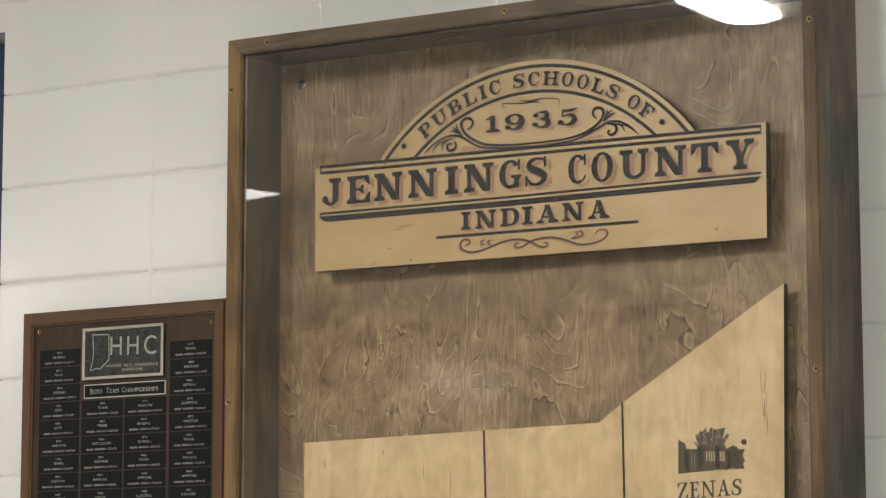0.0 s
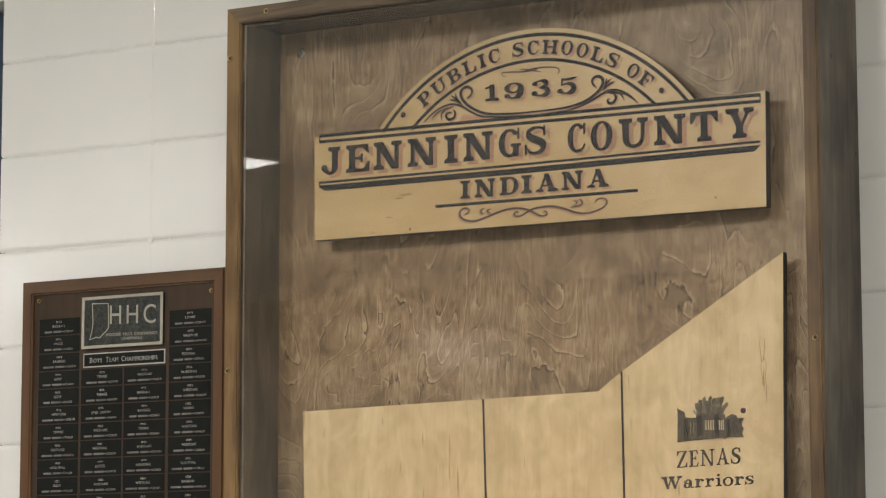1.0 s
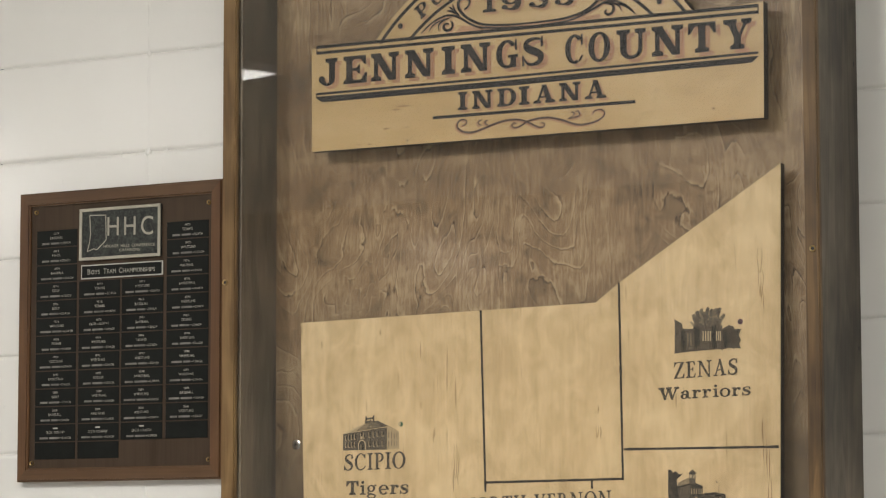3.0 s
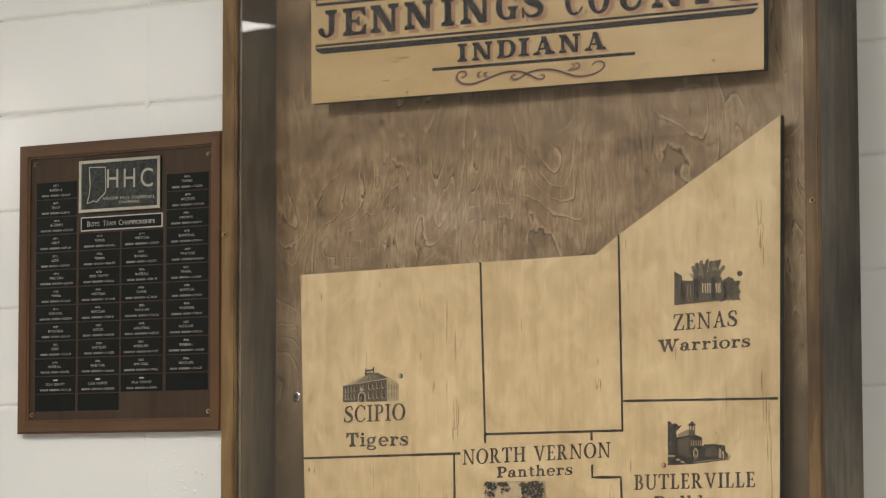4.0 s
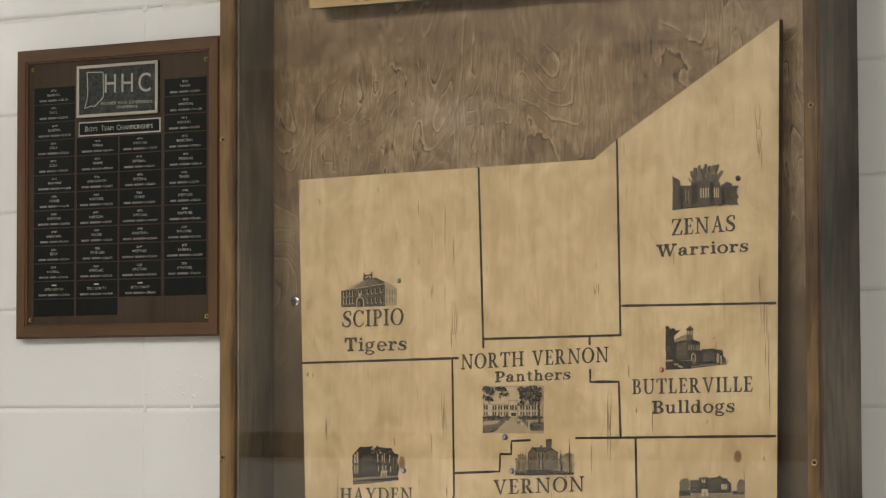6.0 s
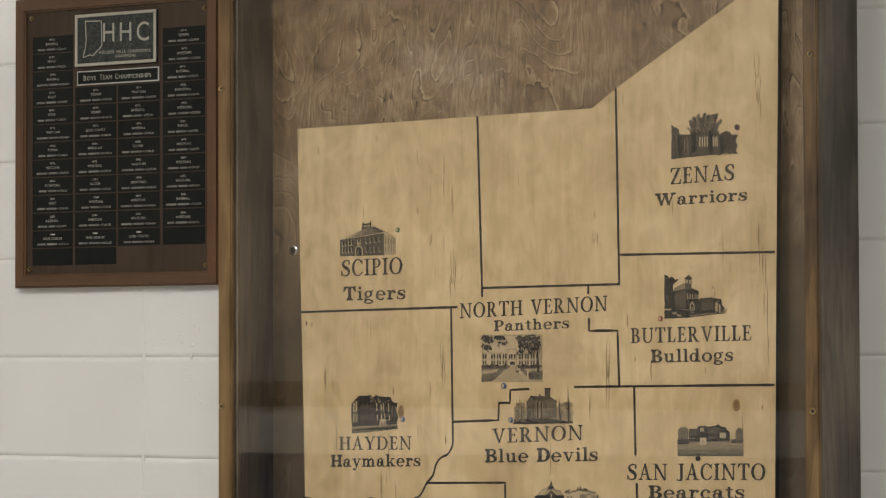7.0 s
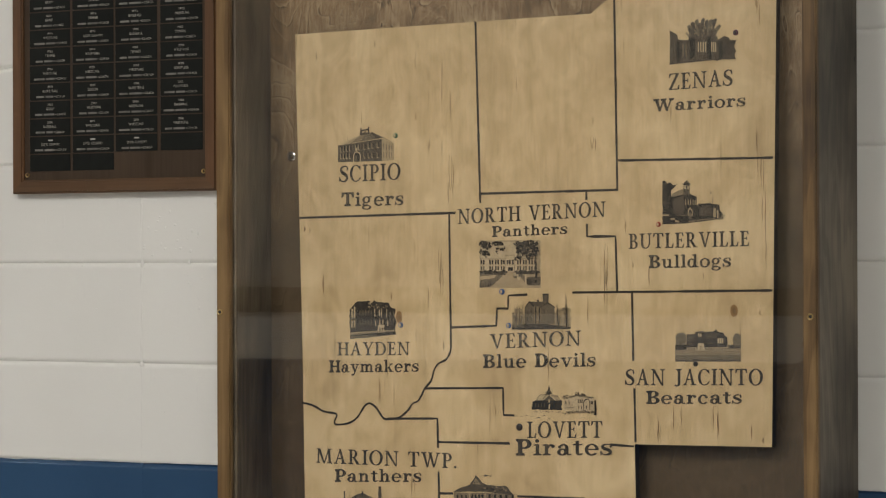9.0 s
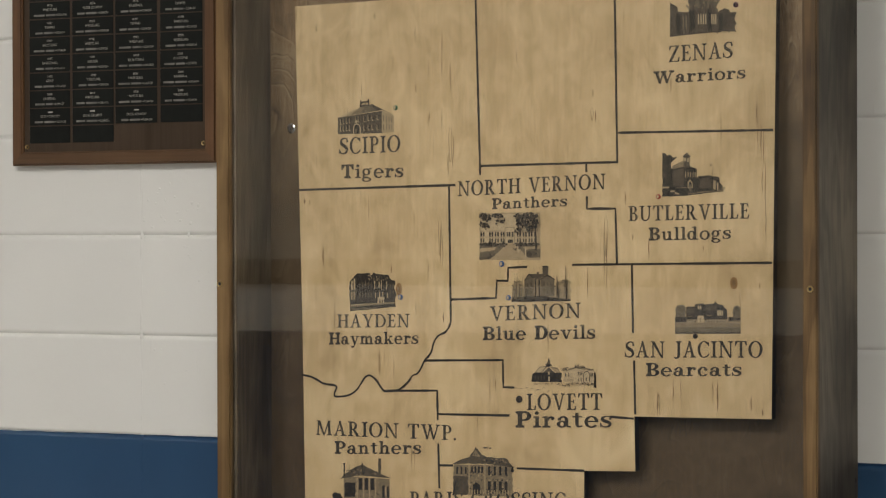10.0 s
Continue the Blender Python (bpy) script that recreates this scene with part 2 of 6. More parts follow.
TONE = [worn_ink("print_black", (0.024, 0.021, 0.019), (0.075, 0.062, 0.047), 0.45, 0.72), worn_ink("print_dark", (0.060, 0.050, 0.038), (0.145, 0.117, 0.083), 0.38, 0.66),
        worn_ink("print_mid", (0.165, 0.130, 0.086), (0.330, 0.255, 0.160), 0.36, 0.66), worn_ink("print_pale", (0.300, 0.230, 0.142), (0.480, 0.366, 0.222), 0.34, 0.66),
        worn_ink("print_grey", (0.100, 0.082, 0.060), (0.225, 0.178, 0.121), 0.36, 0.66), worn_ink("print_light", (0.430, 0.335, 0.210), (0.600, 0.470, 0.300), 0.34, 0.66)]
KNOT = plain("brown_knot", (0.30, 0.165, 0.06), 0.6, vary=0.3, scale=90)
STREAK = plain("mineral_streak", (0.225, 0.135, 0.055), 0.6, vary=0.45, scale=90)
CHROME = plain("bright_steel", (0.62, 0.62, 0.63), 0.22, 1.0, vary=0.06)
BRASS = plain("brass", (0.50, 0.37, 0.17), 0.36, 1.0, vary=0.15)
WALNUT = figured("walnut_frame", (0.052, 0.024, 0.010), (0.108, 0.052, 0.022), (0.160, 0.082, 0.036), loops=15, rough=0.35, scale=(8, 8, 0.6), blotch=0.5, contrast=0.7)
WALNUTH = figured("walnut_rail", (0.044, 0.022, 0.010), (0.090, 0.047, 0.022), (0.135, 0.074, 0.036), loops=15, rough=0.35, scale=(8, 8, 0.6), blotch=0.5, contrast=0.7, along="x")
FELT = figured("dark_walnut_panel", (0.032, 0.021, 0.014), (0.056, 0.039, 0.027), (0.076, 0.054, 0.037), loops=16, rough=0.4, scale=(3, 3, 0.8), blotch=0.25, contrast=0.5, spec=0.1)
FAINT = plain("worn_engraving", (0.150, 0.144, 0.127), 0.5, vary=0.5, scale=420)
PLATE = plain("black_brass_plate", (0.0105, 0.0115, 0.0105), 0.35, vary=0.25, scale=40, spec=0.12)
ENGRAVE = plain("engraved_metal", (0.40, 0.385, 0.335), 0.5, vary=0.35, scale=300)
BRONZE = worn_ink("cast_plate_ground", (0.016, 0.018, 0.017), (0.085, 0.090, 0.082), 0.42, 0.70, 0.45)
PEWTER = plain("cast_plate_relief", (0.40, 0.375, 0.31), 0.42, 0.35, vary=0.15, scale=120)
SILVER = plain("silver_border", (0.50, 0.49, 0.45), 0.35, 0.3, vary=0.12, scale=120)
ACRYLIC = clear_sheet()
GLOW = glow("lit_diffuser", (1.0, 0.968, 0.918), LAMP)
DIM = glow("dim_diffuser", (1.0, 0.96, 0.91), LAMP * 0.076)
HOUSING = plain("white_enamel", (0.7, 0.7, 0.68), 0.4, vary=0.05)
DOTS = dict(green=plain("green_pin", (0.03, 0.13, 0.06), 0.35), purple=plain("maroon_pin", (0.10, 0.03, 0.055), 0.35), red=plain("red_pin", (0.30, 0.035, 0.02), 0.35),
            blue=plain("blue_pin", (0.045, 0.11, 0.30), 0.35), black=plain("black_pin", (0.03, 0.02, 0.015), 0.35))


# ---- builders ----
def thing(name, at, label, category, group="", kind=""):
    ob = new(name)
    ob.location = at
    ob.empty_display_size = 0.05
    return tagged(ob, label, category, group, kind)


def origin(ob):
    v = Vector((0, 0, 0))
    while ob is not None:
        v += ob.location
        ob = ob.parent
    return v


def part(name, bm, material, parent, label="", smooth=False):
    """One mesh, given in world places, as a part of parent. bm: a bmesh or (vertices, faces) or (vertices, faces, slots)."""
    me = bpy.data.meshes.new(name)
    if isinstance(bm, tuple):
        me.from_pydata(bm[0], [], bm[1])
        if len(bm) > 2:
            for p, s in zip(me.polygons, bm[2]):
                p.material_index = s
    else:
        bm.to_mesh(me)
        bm.free()
    for m in material if isinstance(material, (list, tuple)) else (material,):
        me.materials.append(m)
    if smooth:
        for p in me.polygons:
            p.use_smooth = True
    ob = new(name, me)
    if parent is not None:
        me.transform(Matrix.Translation(-origin(parent)))
        ob.parent = parent
    if label:
        tagged(ob, label)
    return ob


def box(x0, x1, y0, y1, z0, z1, bevel=0.0, seg=2, bm=None):
    own = bmesh.new() if bm is None else bm
    r = bmesh.ops.create_cube(own, size=1.0, matrix=Matrix.Translation(((x0 + x1) / 2, (y0 + y1) / 2, (z0 + z1) / 2)) @ Matrix.Diagonal((x1 - x0, y1 - y0, z1 - z0, 1)))
    if bevel:
        es = {e for v in r["verts"] for e in v.link_edges}
        bmesh.ops.bevel(own, geom=list(es), offset=bevel, segments=seg, affect="EDGES", profile=0.6)
    return own


def slab(points, y_front, y_back):
    """A board of any outline in the wall's plane, with its thickness."""
    n = len(points)
    vs = [(x, y_front, z) for x, z in points] + [(x, y_back, z) for x, z in points]
    area = sum(points[i][0] * points[(i + 1) % n][1] - points[(i + 1) % n][0] * points[i][1] for i in range(n))
    idx = list(range(n)) if area > 0 else list(range(n))[::-1]
    fs = [idx, [i + n for i in idx[::-1]]]
    fs += [[idx[(k + 1) % n], idx[k], idx[k] + n, idx[(k + 1) % n] + n] for k in range(n)]
    return vs, fs, [0, 1] + [1] * n


def spline(points, steps=6):
    out = []
    p = [points[0], *points, points[-1]]
    for i in range(1, len(p) - 2):
        for s in range(steps):
            u = s / steps
            out.append(tuple(0.5 * (2 * p[i][k] + (p[i + 1][k] - p[i - 1][k]) * u + (2 * p[i - 1][k] - 5 * p[i][k] + 4 * p[i + 1][k] - p[i + 2][k]) * u * u
                                    + (3 * p[i][k] - p[i - 1][k] - 3 * p[i + 1][k] + p[i + 2][k]) * u ** 3) for k in (0, 1)))
    return out + [points[-1]]


def ribbon(points, width, y, taper=0.0, wobble=0.0):
    """A flat painted stroke along points (x, z); taper thins its ends."""
    vs, fs = [], []
    n = len(points)
    for i, (x, z) in enumerate(points):
        a, b = points[max(0, i - 1)], points[min(n - 1, i + 1)]
        d = Vector((b[0] - a[0], b[1] - a[1]))
        d = d.normalized() if d.length else Vector((1, 0))
        w = width / 2 * (1 - taper * abs(2 * i / max(1, n - 1) - 1) ** 1.6) * (1 + wobble * noise.noise((x * 90, z * 90, y)))
        vs += [(x + d.y * w, y, z - d.x * w), (x - d.y * w, y, z + d.x * w)]
        if i:
            fs.append((2 * i - 2, 2 * i, 2 * i + 1, 2 * i - 1))
    return vs, fs


def dense(points, step=0.012):
    """Corner points with more points between them, so that a hand-drawn line can waver."""
    out = []
    for a, b in zip(points, points[1:]):
        k = max(1, int(math.dist(a, b) / step))
        out += [(a[0] + (b[0] - a[0]) * i / k, a[1] + (b[1] - a[1]) * i / k) for i in range(k)]
    return out + [points[-1]]


def joined(*pieces):
    vs, fs = [], []
    for v, f, *_ in pieces:
        k = len(vs)
        vs += v
        fs += [tuple(i + k for i in q) for q in f]
    return vs, fs


def disc(x, z, r, y, n=20, rz=None):
    pts = [(x + r * math.cos(2 * math.pi * i / n), z + (rz or r) * math.sin(2 * math.pi * i / n)) for i in range(n)]
    return [(a, y, b) for a, b in pts], [tuple(range(n))]


def straight(bm, y):
    """The level and upright edges of a board's front face, without its mitres."""
    out = []
    for e in bm.edges:
        a, b = e.verts[0].co, e.verts[1].co
        if abs(a.y - y) < 1e-6 and abs(b.y - y) < 1e-6 and (abs(a.x - b.x) < 1e-4 or abs(a.z - b.z) < 1e-4):
            out.append(e)
    return out


def stud(x, y, z, r, h, n=16):
    """A small domed head standing out of the wall's plane."""
    vs, fs = [], []
    prof = [(r, 0.0), (r, 0.35 * h), (0.8 * r, 0.75 * h), (0.45 * r, h)]
    for rr, hh in prof:
        vs += [(x + rr * math.cos(2 * math.pi * i / n), y - hh, z + rr * math.sin(2 * math.pi * i / n)) for i in range(n)]
    for k in range(len(prof) - 1):
        fs += [(k * n + i, k * n + (i + 1) % n, (k + 1) * n + (i + 1) % n, (k + 1) * n + i) for i in range(n)]
    fs.append(tuple(range((len(prof) - 1) * n, len(prof) * n)))
    return vs, fs


# ---- lettering in the built-in font, with slab serifs added ----
GLYPHS = {}
SERIFS = {"A": "Lb Rb", "B": "Lt Lb", "D": "Lt Lb", "E": "Lt Lb", "F": "Lt Lb", "H": "Lt Lb Rt Rb", "I": "Ct Cb", "J": "Rt", "K": "Lt Lb Rt Rb", "L": "Lt Lb", "M": "Lt Lb Rt Rb",
          "N": "Lt Lb Rt", "P": "Lt Lb", "R": "Lt Lb Rb", "T": "Cb", "U": "Lt Rt", "V": "Lt Rt", "W": "Lt Rt", "Y": "Lt Rt Cb", "1": "Cb", "a": "Rb", "b": "Lt", "d": "Rt Rb", "h": "Lt Lb Rb",
          "i": "Cb", "k": "Lt Lb Rb", "l": "Ct Cb", "m": "Lt Lb Cb Rb", "n": "Lt Lb Rb", "r": "Lt Lb", "u": "Lt Rt Rb", "v": "Lt Rt", "y": "Lt Rt"}


def glyph(ch):
    """A letter's flat mesh, with a cap height of 1 and its left side at 0: vertices, faces, width, foot, top."""
    if ch not in GLYPHS:
        cu = bpy.data.curves.new("letter", "FONT")
        cu.body, cu.size, cu.resolution_u = ch, 1.0, 4
        ob = new("letter", cu)
        bpy.context.view_layer.update()
        me = bpy.data.meshes.new_from_object(ob.evaluated_get(bpy.context.evaluated_depsgraph_get()))
        vs = [(v.co.x / 0.729, v.co.y / 0.729) for v in me.vertices]
        fs = [tuple(p.vertices) for p in me.polygons]
        bpy.data.objects.remove(ob)
        bpy.data.curves.remove(cu)
        bpy.data.meshes.remove(me)
        x0, z0, z1 = min(v[0] for v in vs), min(v[1] for v in vs), max(v[1] for v in vs)
        if ch == "J":                              # stands on the line here
            vs = [(x, (z - z0) / (z1 - z0)) for x, z in vs]
        vs = [(x - x0, z) for x, z in vs]
        GLYPHS[ch] = (vs, fs, max(v[0] for v in vs), min(v[1] for v in vs), max(v[1] for v in vs))
    return GLYPHS[ch]


THIN = {"N": 0.55, "M": 0.55, "W": 0.55, "A": 0.8, "V": 0.8, "Y": 0.8, "S": 0.75, "G": 0.75, "9": 0.8, "3": 0.8, "5": 0.8, "w": 0.5, "m": 0.6, "a": 0.7, "e": 0.7, "g": 0.7, "s": 0.7, "k": 0.8, "R": 0.8, "B": 0.8, "E": 0.85}


def lettering(text, x0, x1, z0, z1, h, y, bold=0.02, serif=0.1, gap=0.16, space=0.5, arc=None, shift=(0.0, 0.0)):
    """A line of letters from x0 to x1 on a baseline from z0 to z1, cap height h. arc: (centre x, centre z, radius), then x0, x1 are angles from the top.
    bold thickens the upright strokes more than the level ones, by laying the letter over itself."""
    items = [None if c == " " else glyph(c) for c in text]
    weight = [bold * THIN.get(c, 1.0) for c in text]
    span = (x1 - x0) if arc is None else (x1 - x0) * arc[2]
    nat = sum(space if g is None else g[2] + 2 * b for g, b in zip(items, weight))
    sx = (span - gap * h * (len(items) - 1)) / (h * nat)
    vs, fs, u = [], [], 0.0

    def put(a, b, k=0):
        yy = y - 0.00004 * k
        if arc is None:
            return (x0 + a + shift[0], yy, z0 + (z1 - z0) * a / span + b + shift[1])
        t = x0 + a / arc[2]
        return (arc[0] + (arc[2] + b) * math.sin(t) + shift[0], yy, arc[1] + (arc[2] + b) * math.cos(t) + shift[1])

    for c, g, b in zip(text, items, weight):
        if g is None:
            u += space * h * sx + gap * h
            continue
        w = (g[2] + 2 * b) * h * sx
        stem = (0.125 + 2.0 * b) * h * sx
        over = [(-b, 0.0), (b, 0.0), (0.0, b * 0.5), (0.0, -b * 0.5)] if b else [(0.0, 0.0)]
        for n, (du, dw) in enumerate(over):
            k = len(vs)
            vs += [put(u + (p + b + du) * h * sx, (b * 0.5 + q * (1 - b) + dw) * h, n) for p, q in g[0]]
            fs += [tuple(i + k for i in f) for f in g[1]]
        for s in SERIFS.get(c, "").split() if serif else ():
            mid = {"L": stem / 2, "C": w / 2, "R": w - stem / 2}[s[0]]
            lo = (g[3] * h) if s[1] == "b" else (g[4] * h - serif * h)
            half = stem / 2 + min(0.12 * h, 0.48 * gap * h)
            k = len(vs)
            vs += [put(u + mid - half, lo, 6), put(u + mid + half, lo, 6), put(u + mid + half, lo + serif * h, 6), put(u + mid - half, lo + serif * h, 6)]
            fs.append((k, k + 1, k + 2, k + 3))
        u += w + gap * h
    return vs, fs


# ---- the sign painter's slab-serif alphabet, cap height 1: convex pieces (x, z) ----
def bar(x0, x1, z0, z1):
    return [(x0, z0), (x1, z0), (x1, z1), (x0, z1)]


def foot(x0, x1, s0, s1, top=False, t=0.125, b=0.10):
    """A slab serif from x0 to x1 with brackets running into the stem s0 to s1."""
    p = [[(x0, 0.0), (x1, 0.0), (x1, t), (s1, t + b * 0.6), (s0, t + b * 0.6), (x0, t)]]
    return [[(x, 1.0 - z) for x, z in q][::-1] for q in p] if top else p


def bow(cx, cz, rx, rz, tx, tz, a0, a1, n=14):
    """An elliptic stroke, tx thick at the sides and tz at top and bottom."""
    out, last = [], None
    for i in range(n + 1):
        a = math.radians(a0 + (a1 - a0) * i / n)
        c, d = math.cos(a), math.sin(a)
        now = ((cx + rx * c, cz + rz * d), (cx + (rx - tx) * c, cz + (rz - tz) * d))
        if last:
            out.append([last[0], now[0], now[1], last[1]])
        last = now
    return out


def swell(points, widths):
    """A brush stroke whose width changes along its way."""
    pts, out = spline(points, 5), []
    m, edge = len(pts) - 1, []
    for i, (x, z) in enumerate(pts):
        a, b = pts[max(0, i - 1)], pts[min(m, i + 1)]
        d = Vector((b[0] - a[0], b[1] - a[1])).normalized()
        u = i / m * (len(widths) - 1)
        k = min(int(u), len(widths) - 2)
        w = (widths[k] + (widths[k + 1] - widths[k]) * (u - k)) / 2
        edge.append(((x + d.y * w, z - d.x * w), (x - d.y * w, z + d.x * w)))
    return [[p[0], q[0], q[1], p[1]] for p, q in zip(edge, edge[1:])]


def ball(x, z, rx, rz):
    return [[(x + rx * math.cos(i * math.pi / 6), z + rz * math.sin(i * math.pi / 6)) for i in range(12)]]


S_CURVE = swell([(0.83, 0.70), (0.72, 0.90), (0.46, 0.955), (0.21, 0.86), (0.17, 0.70), (0.32, 0.575), (0.60, 0.46), (0.75, 0.33), (0.70, 0.15), (0.46, 0.05), (0.22, 0.10), (0.07, 0.32)],
                [0.05, 0.08, 0.10, 0.17, 0.24, 0.27, 0.27, 0.25, 0.19, 0.11, 0.09, 0.05])
SLAB = {
    "I": (0.52, [bar(0.13, 0.39, 0, 1)] + foot(0, 0.52, 0.13, 0.39) + foot(0, 0.52, 0.13, 0.39, True)),
    "J": (0.84, [bar(0.46, 0.73, 0.25, 1)] + foot(0.30, 0.84, 0.46, 0.73, True) + bow(0.385, 0.27, 0.345, 0.27, 0.26, 0.10, 0, -150) + ball(0.14, 0.25, 0.14, 0.13)),
    "E": (1.02, [bar(0.12, 0.39, 0, 1), bar(0, 1.0, 0, 0.125), bar(0, 0.96, 0.875, 1), [(0.74, 0.125), (1.0, 0.125), (1.02, 0.37), (0.93, 0.37)], [(0.92, 0.66), (0.99, 0.66), (0.96, 0.875), (0.72, 0.875)],
                 bar(0.39, 0.66, 0.45, 0.56), [(0.56, 0.45), (0.66, 0.34), (0.72, 0.34), (0.72, 0.67), (0.66, 0.67), (0.56, 0.56)]] + foot(0, 0.5, 0.12, 0.39) + foot(0, 0.5, 0.12, 0.39, True)),
    "F": (0.98, [bar(0.12, 0.39, 0, 1), bar(0, 0.94, 0.875, 1), [(0.90, 0.62), (0.98, 0.62), (0.94, 0.875), (0.70, 0.875)], bar(0.39, 0.66, 0.44, 0.55), bar(0.62, 0.70, 0.33, 0.66)] + foot(0, 0.54, 0.12, 0.39) + foot(0, 0.5, 0.12, 0.39, True)),
    "N": (1.16, [bar(0.12, 0.29, 0, 1), bar(0.86, 1.03, 0, 1), [(0.04, 1.0), (0.74, 0.0), (1.03, 0.0), (0.38, 1.0)]] + foot(0, 0.42, 0.12, 0.29) + foot(0, 0.42, 0.12, 0.29, True) + foot(0.73, 1.16, 0.86, 1.03, True)),
    "G": (0.92, bow(0.46, 0.5, 0.46, 0.51, 0.25, 0.11, 38, 318) + [bar(0.60, 0.83, 0.02, 0.44), bar(0.50, 0.92, 0.36, 0.47), bar(0.78, 0.86, 0.62, 1.0)]),
    "S": (0.88, S_CURVE + [bar(0.755, 0.84, 0.64, 1.0), bar(0.02, 0.105, 0.0, 0.38)]),
    "C": (0.86, bow(0.45, 0.5, 0.45, 0.51, 0.26, 0.10, 42, 300) + bow(0.45, 0.5, 0.45, 0.51, 0.08, 0.08, 300, 332, 4) + [bar(0.74, 0.83, 0.62, 1.0)]),
    "O": (0.90, bow(0.45, 0.5, 0.45, 0.515, 0.245, 0.09, 0, 360, 28)),
    "U": (1.10, [bar(0.13, 0.38, 0.32, 1), bar(0.82, 0.97, 0.32, 1)] + foot(0, 0.51, 0.13, 0.38, True) + foot(0.69, 1.10, 0.82, 0.97, True) + bow(0.55, 0.34, 0.42, 0.355, 0.25, 0.12, 180, 270, 8) + bow(0.55, 0.34, 0.42, 0.355, 0.15, 0.12, 270, 360, 8)),
    "T": (1.04, [bar(0.39, 0.65, 0, 1), bar(0.02, 1.02, 0.87, 1), [(0.0, 0.62), (0.09, 0.62), (0.26, 0.87), (0.02, 0.87)], [(0.95, 0.62), (1.04, 0.62), (1.02, 0.87), (0.78, 0.87)]] + foot(0.26, 0.78, 0.39, 0.65)),
    "Y": (1.04, [bar(0.38, 0.64, 0, 0.46), [(0.10, 1.0), (0.38, 0.40), (0.64, 0.40), (0.38, 1.0)], [(0.54, 0.42), (0.64, 0.42), (0.95, 1.0), (0.80, 1.0)]] + foot(0.25, 0.77, 0.38, 0.64) + foot(0, 0.50, 0.10, 0.38, True) + foot(0.66, 1.04, 0.79, 0.95, True)),
    "D": (1.06, [bar(0.12, 0.39, 0, 1), bar(0.2, 0.52, 0, 0.11), bar(0.2, 0.52, 0.89, 1)] + foot(0, 0.5, 0.12, 0.39) + foot(0, 0.5, 0.12, 0.39, True) + bow(0.52, 0.5, 0.54, 0.5, 0.28, 0.11, -90, 90)),
    "A": (1.18, [[(0.14, 0.0), (0.26, 0.0), (0.60, 0.88), (0.50, 1.0)], [(0.75, 0.0), (1.04, 0.0), (0.70, 1.0), (0.42, 1.0)], bar(0.30, 0.84, 0.29, 0.39)] + foot(0, 0.42, 0.14, 0.27) + foot(0.63, 1.18, 0.77, 1.04)),
    "P": (0.94, [bar(0.12, 0.38, 0, 1), bar(0.3, 0.5, 0.40, 0.50), bar(0.3, 0.5, 0.89, 1)] + foot(0, 0.52, 0.12, 0.38) + foot(0, 0.45, 0.12, 0.38, True) + bow(0.50, 0.70, 0.44, 0.30, 0.26, 0.10, -90, 90)),
    "B": (1.0, [bar(0.12, 0.38, 0, 1), bar(0.3, 0.55, 0.46, 0.56), bar(0.3, 0.5, 0.9, 1), bar(0.3, 0.5, 0, 0.1)] + foot(0, 0.45, 0.12, 0.38) + foot(0, 0.45, 0.12, 0.38, True) + bow(0.50, 0.75, 0.42, 0.25, 0.25, 0.09, -90, 90) + bow(0.52, 0.27, 0.48, 0.27, 0.27, 0.10, -90, 90)),
    "L": (0.96, [bar(0.12, 0.38, 0, 1), bar(0, 0.94, 0, 0.12), [(0.70, 0.12), (0.94, 0.12), (0.96, 0.40), (0.87, 0.40)]] + foot(0, 0.5, 0.12, 0.38) + foot(0, 0.5, 0.12, 0.38, True)),
    "H": (1.16, [bar(0.12, 0.37, 0, 1), bar(0.79, 1.04, 0, 1), bar(0.3, 0.9, 0.44, 0.56)] + foot(0, 0.49, 0.12, 0.37) + foot(0, 0.49, 0.12, 0.37, True) + foot(0.67, 1.16, 0.79, 1.04) + foot(0.67, 1.16, 0.79, 1.04, True)),
    "1": (1.0, [bar(0.38, 0.72, 0, 1), [(0.10, 0.74), (0.40, 0.80), (0.40, 1.0), (0.34, 0.90), (0.10, 0.86)]] + foot(0.10, 1.0, 0.38, 0.72, t=0.15)),
    "9": (1.38, bow(0.66, 0.67, 0.63, 0.33, 0.36, 0.10, 0, 360, 26) + swell([(1.13, 0.67), (1.14, 0.42), (0.98, 0.17), (0.66, 0.06), (0.36, 0.12)], [0.34, 0.40, 0.34, 0.12, 0.10]) + ball(0.25, 0.20, 0.20, 0.14)),
    "3": (1.30, swell([(0.26, 0.86), (0.55, 0.95), (0.88, 0.90), (0.98, 0.75), (0.84, 0.59), (0.52, 0.53)], [0.09, 0.10, 0.28, 0.34, 0.22, 0.08]) + swell([(0.52, 0.53), (0.90, 0.49), (1.10, 0.29), (0.96, 0.10), (0.60, 0.05), (0.26, 0.12)], [0.08, 0.24, 0.36, 0.30, 0.10, 0.10]) + ball(0.26, 0.77, 0.19, 0.13) + ball(0.22, 0.21, 0.21, 0.14)),
    "5": (1.40, [[(0.24, 0.52), (0.34, 0.52), (0.44, 0.94), (0.28, 0.94)], [(0.28, 0.82), (1.0, 0.80), (1.40, 1.02), (0.60, 0.96), (0.28, 0.98)]] + swell([(0.30, 0.53), (0.62, 0.63), (0.96, 0.56), (1.10, 0.33), (0.94, 0.11), (0.58, 0.05), (0.26, 0.12)], [0.06, 0.10, 0.28, 0.38, 0.30, 0.10, 0.10]) + ball(0.22, 0.21, 0.21, 0.14))}


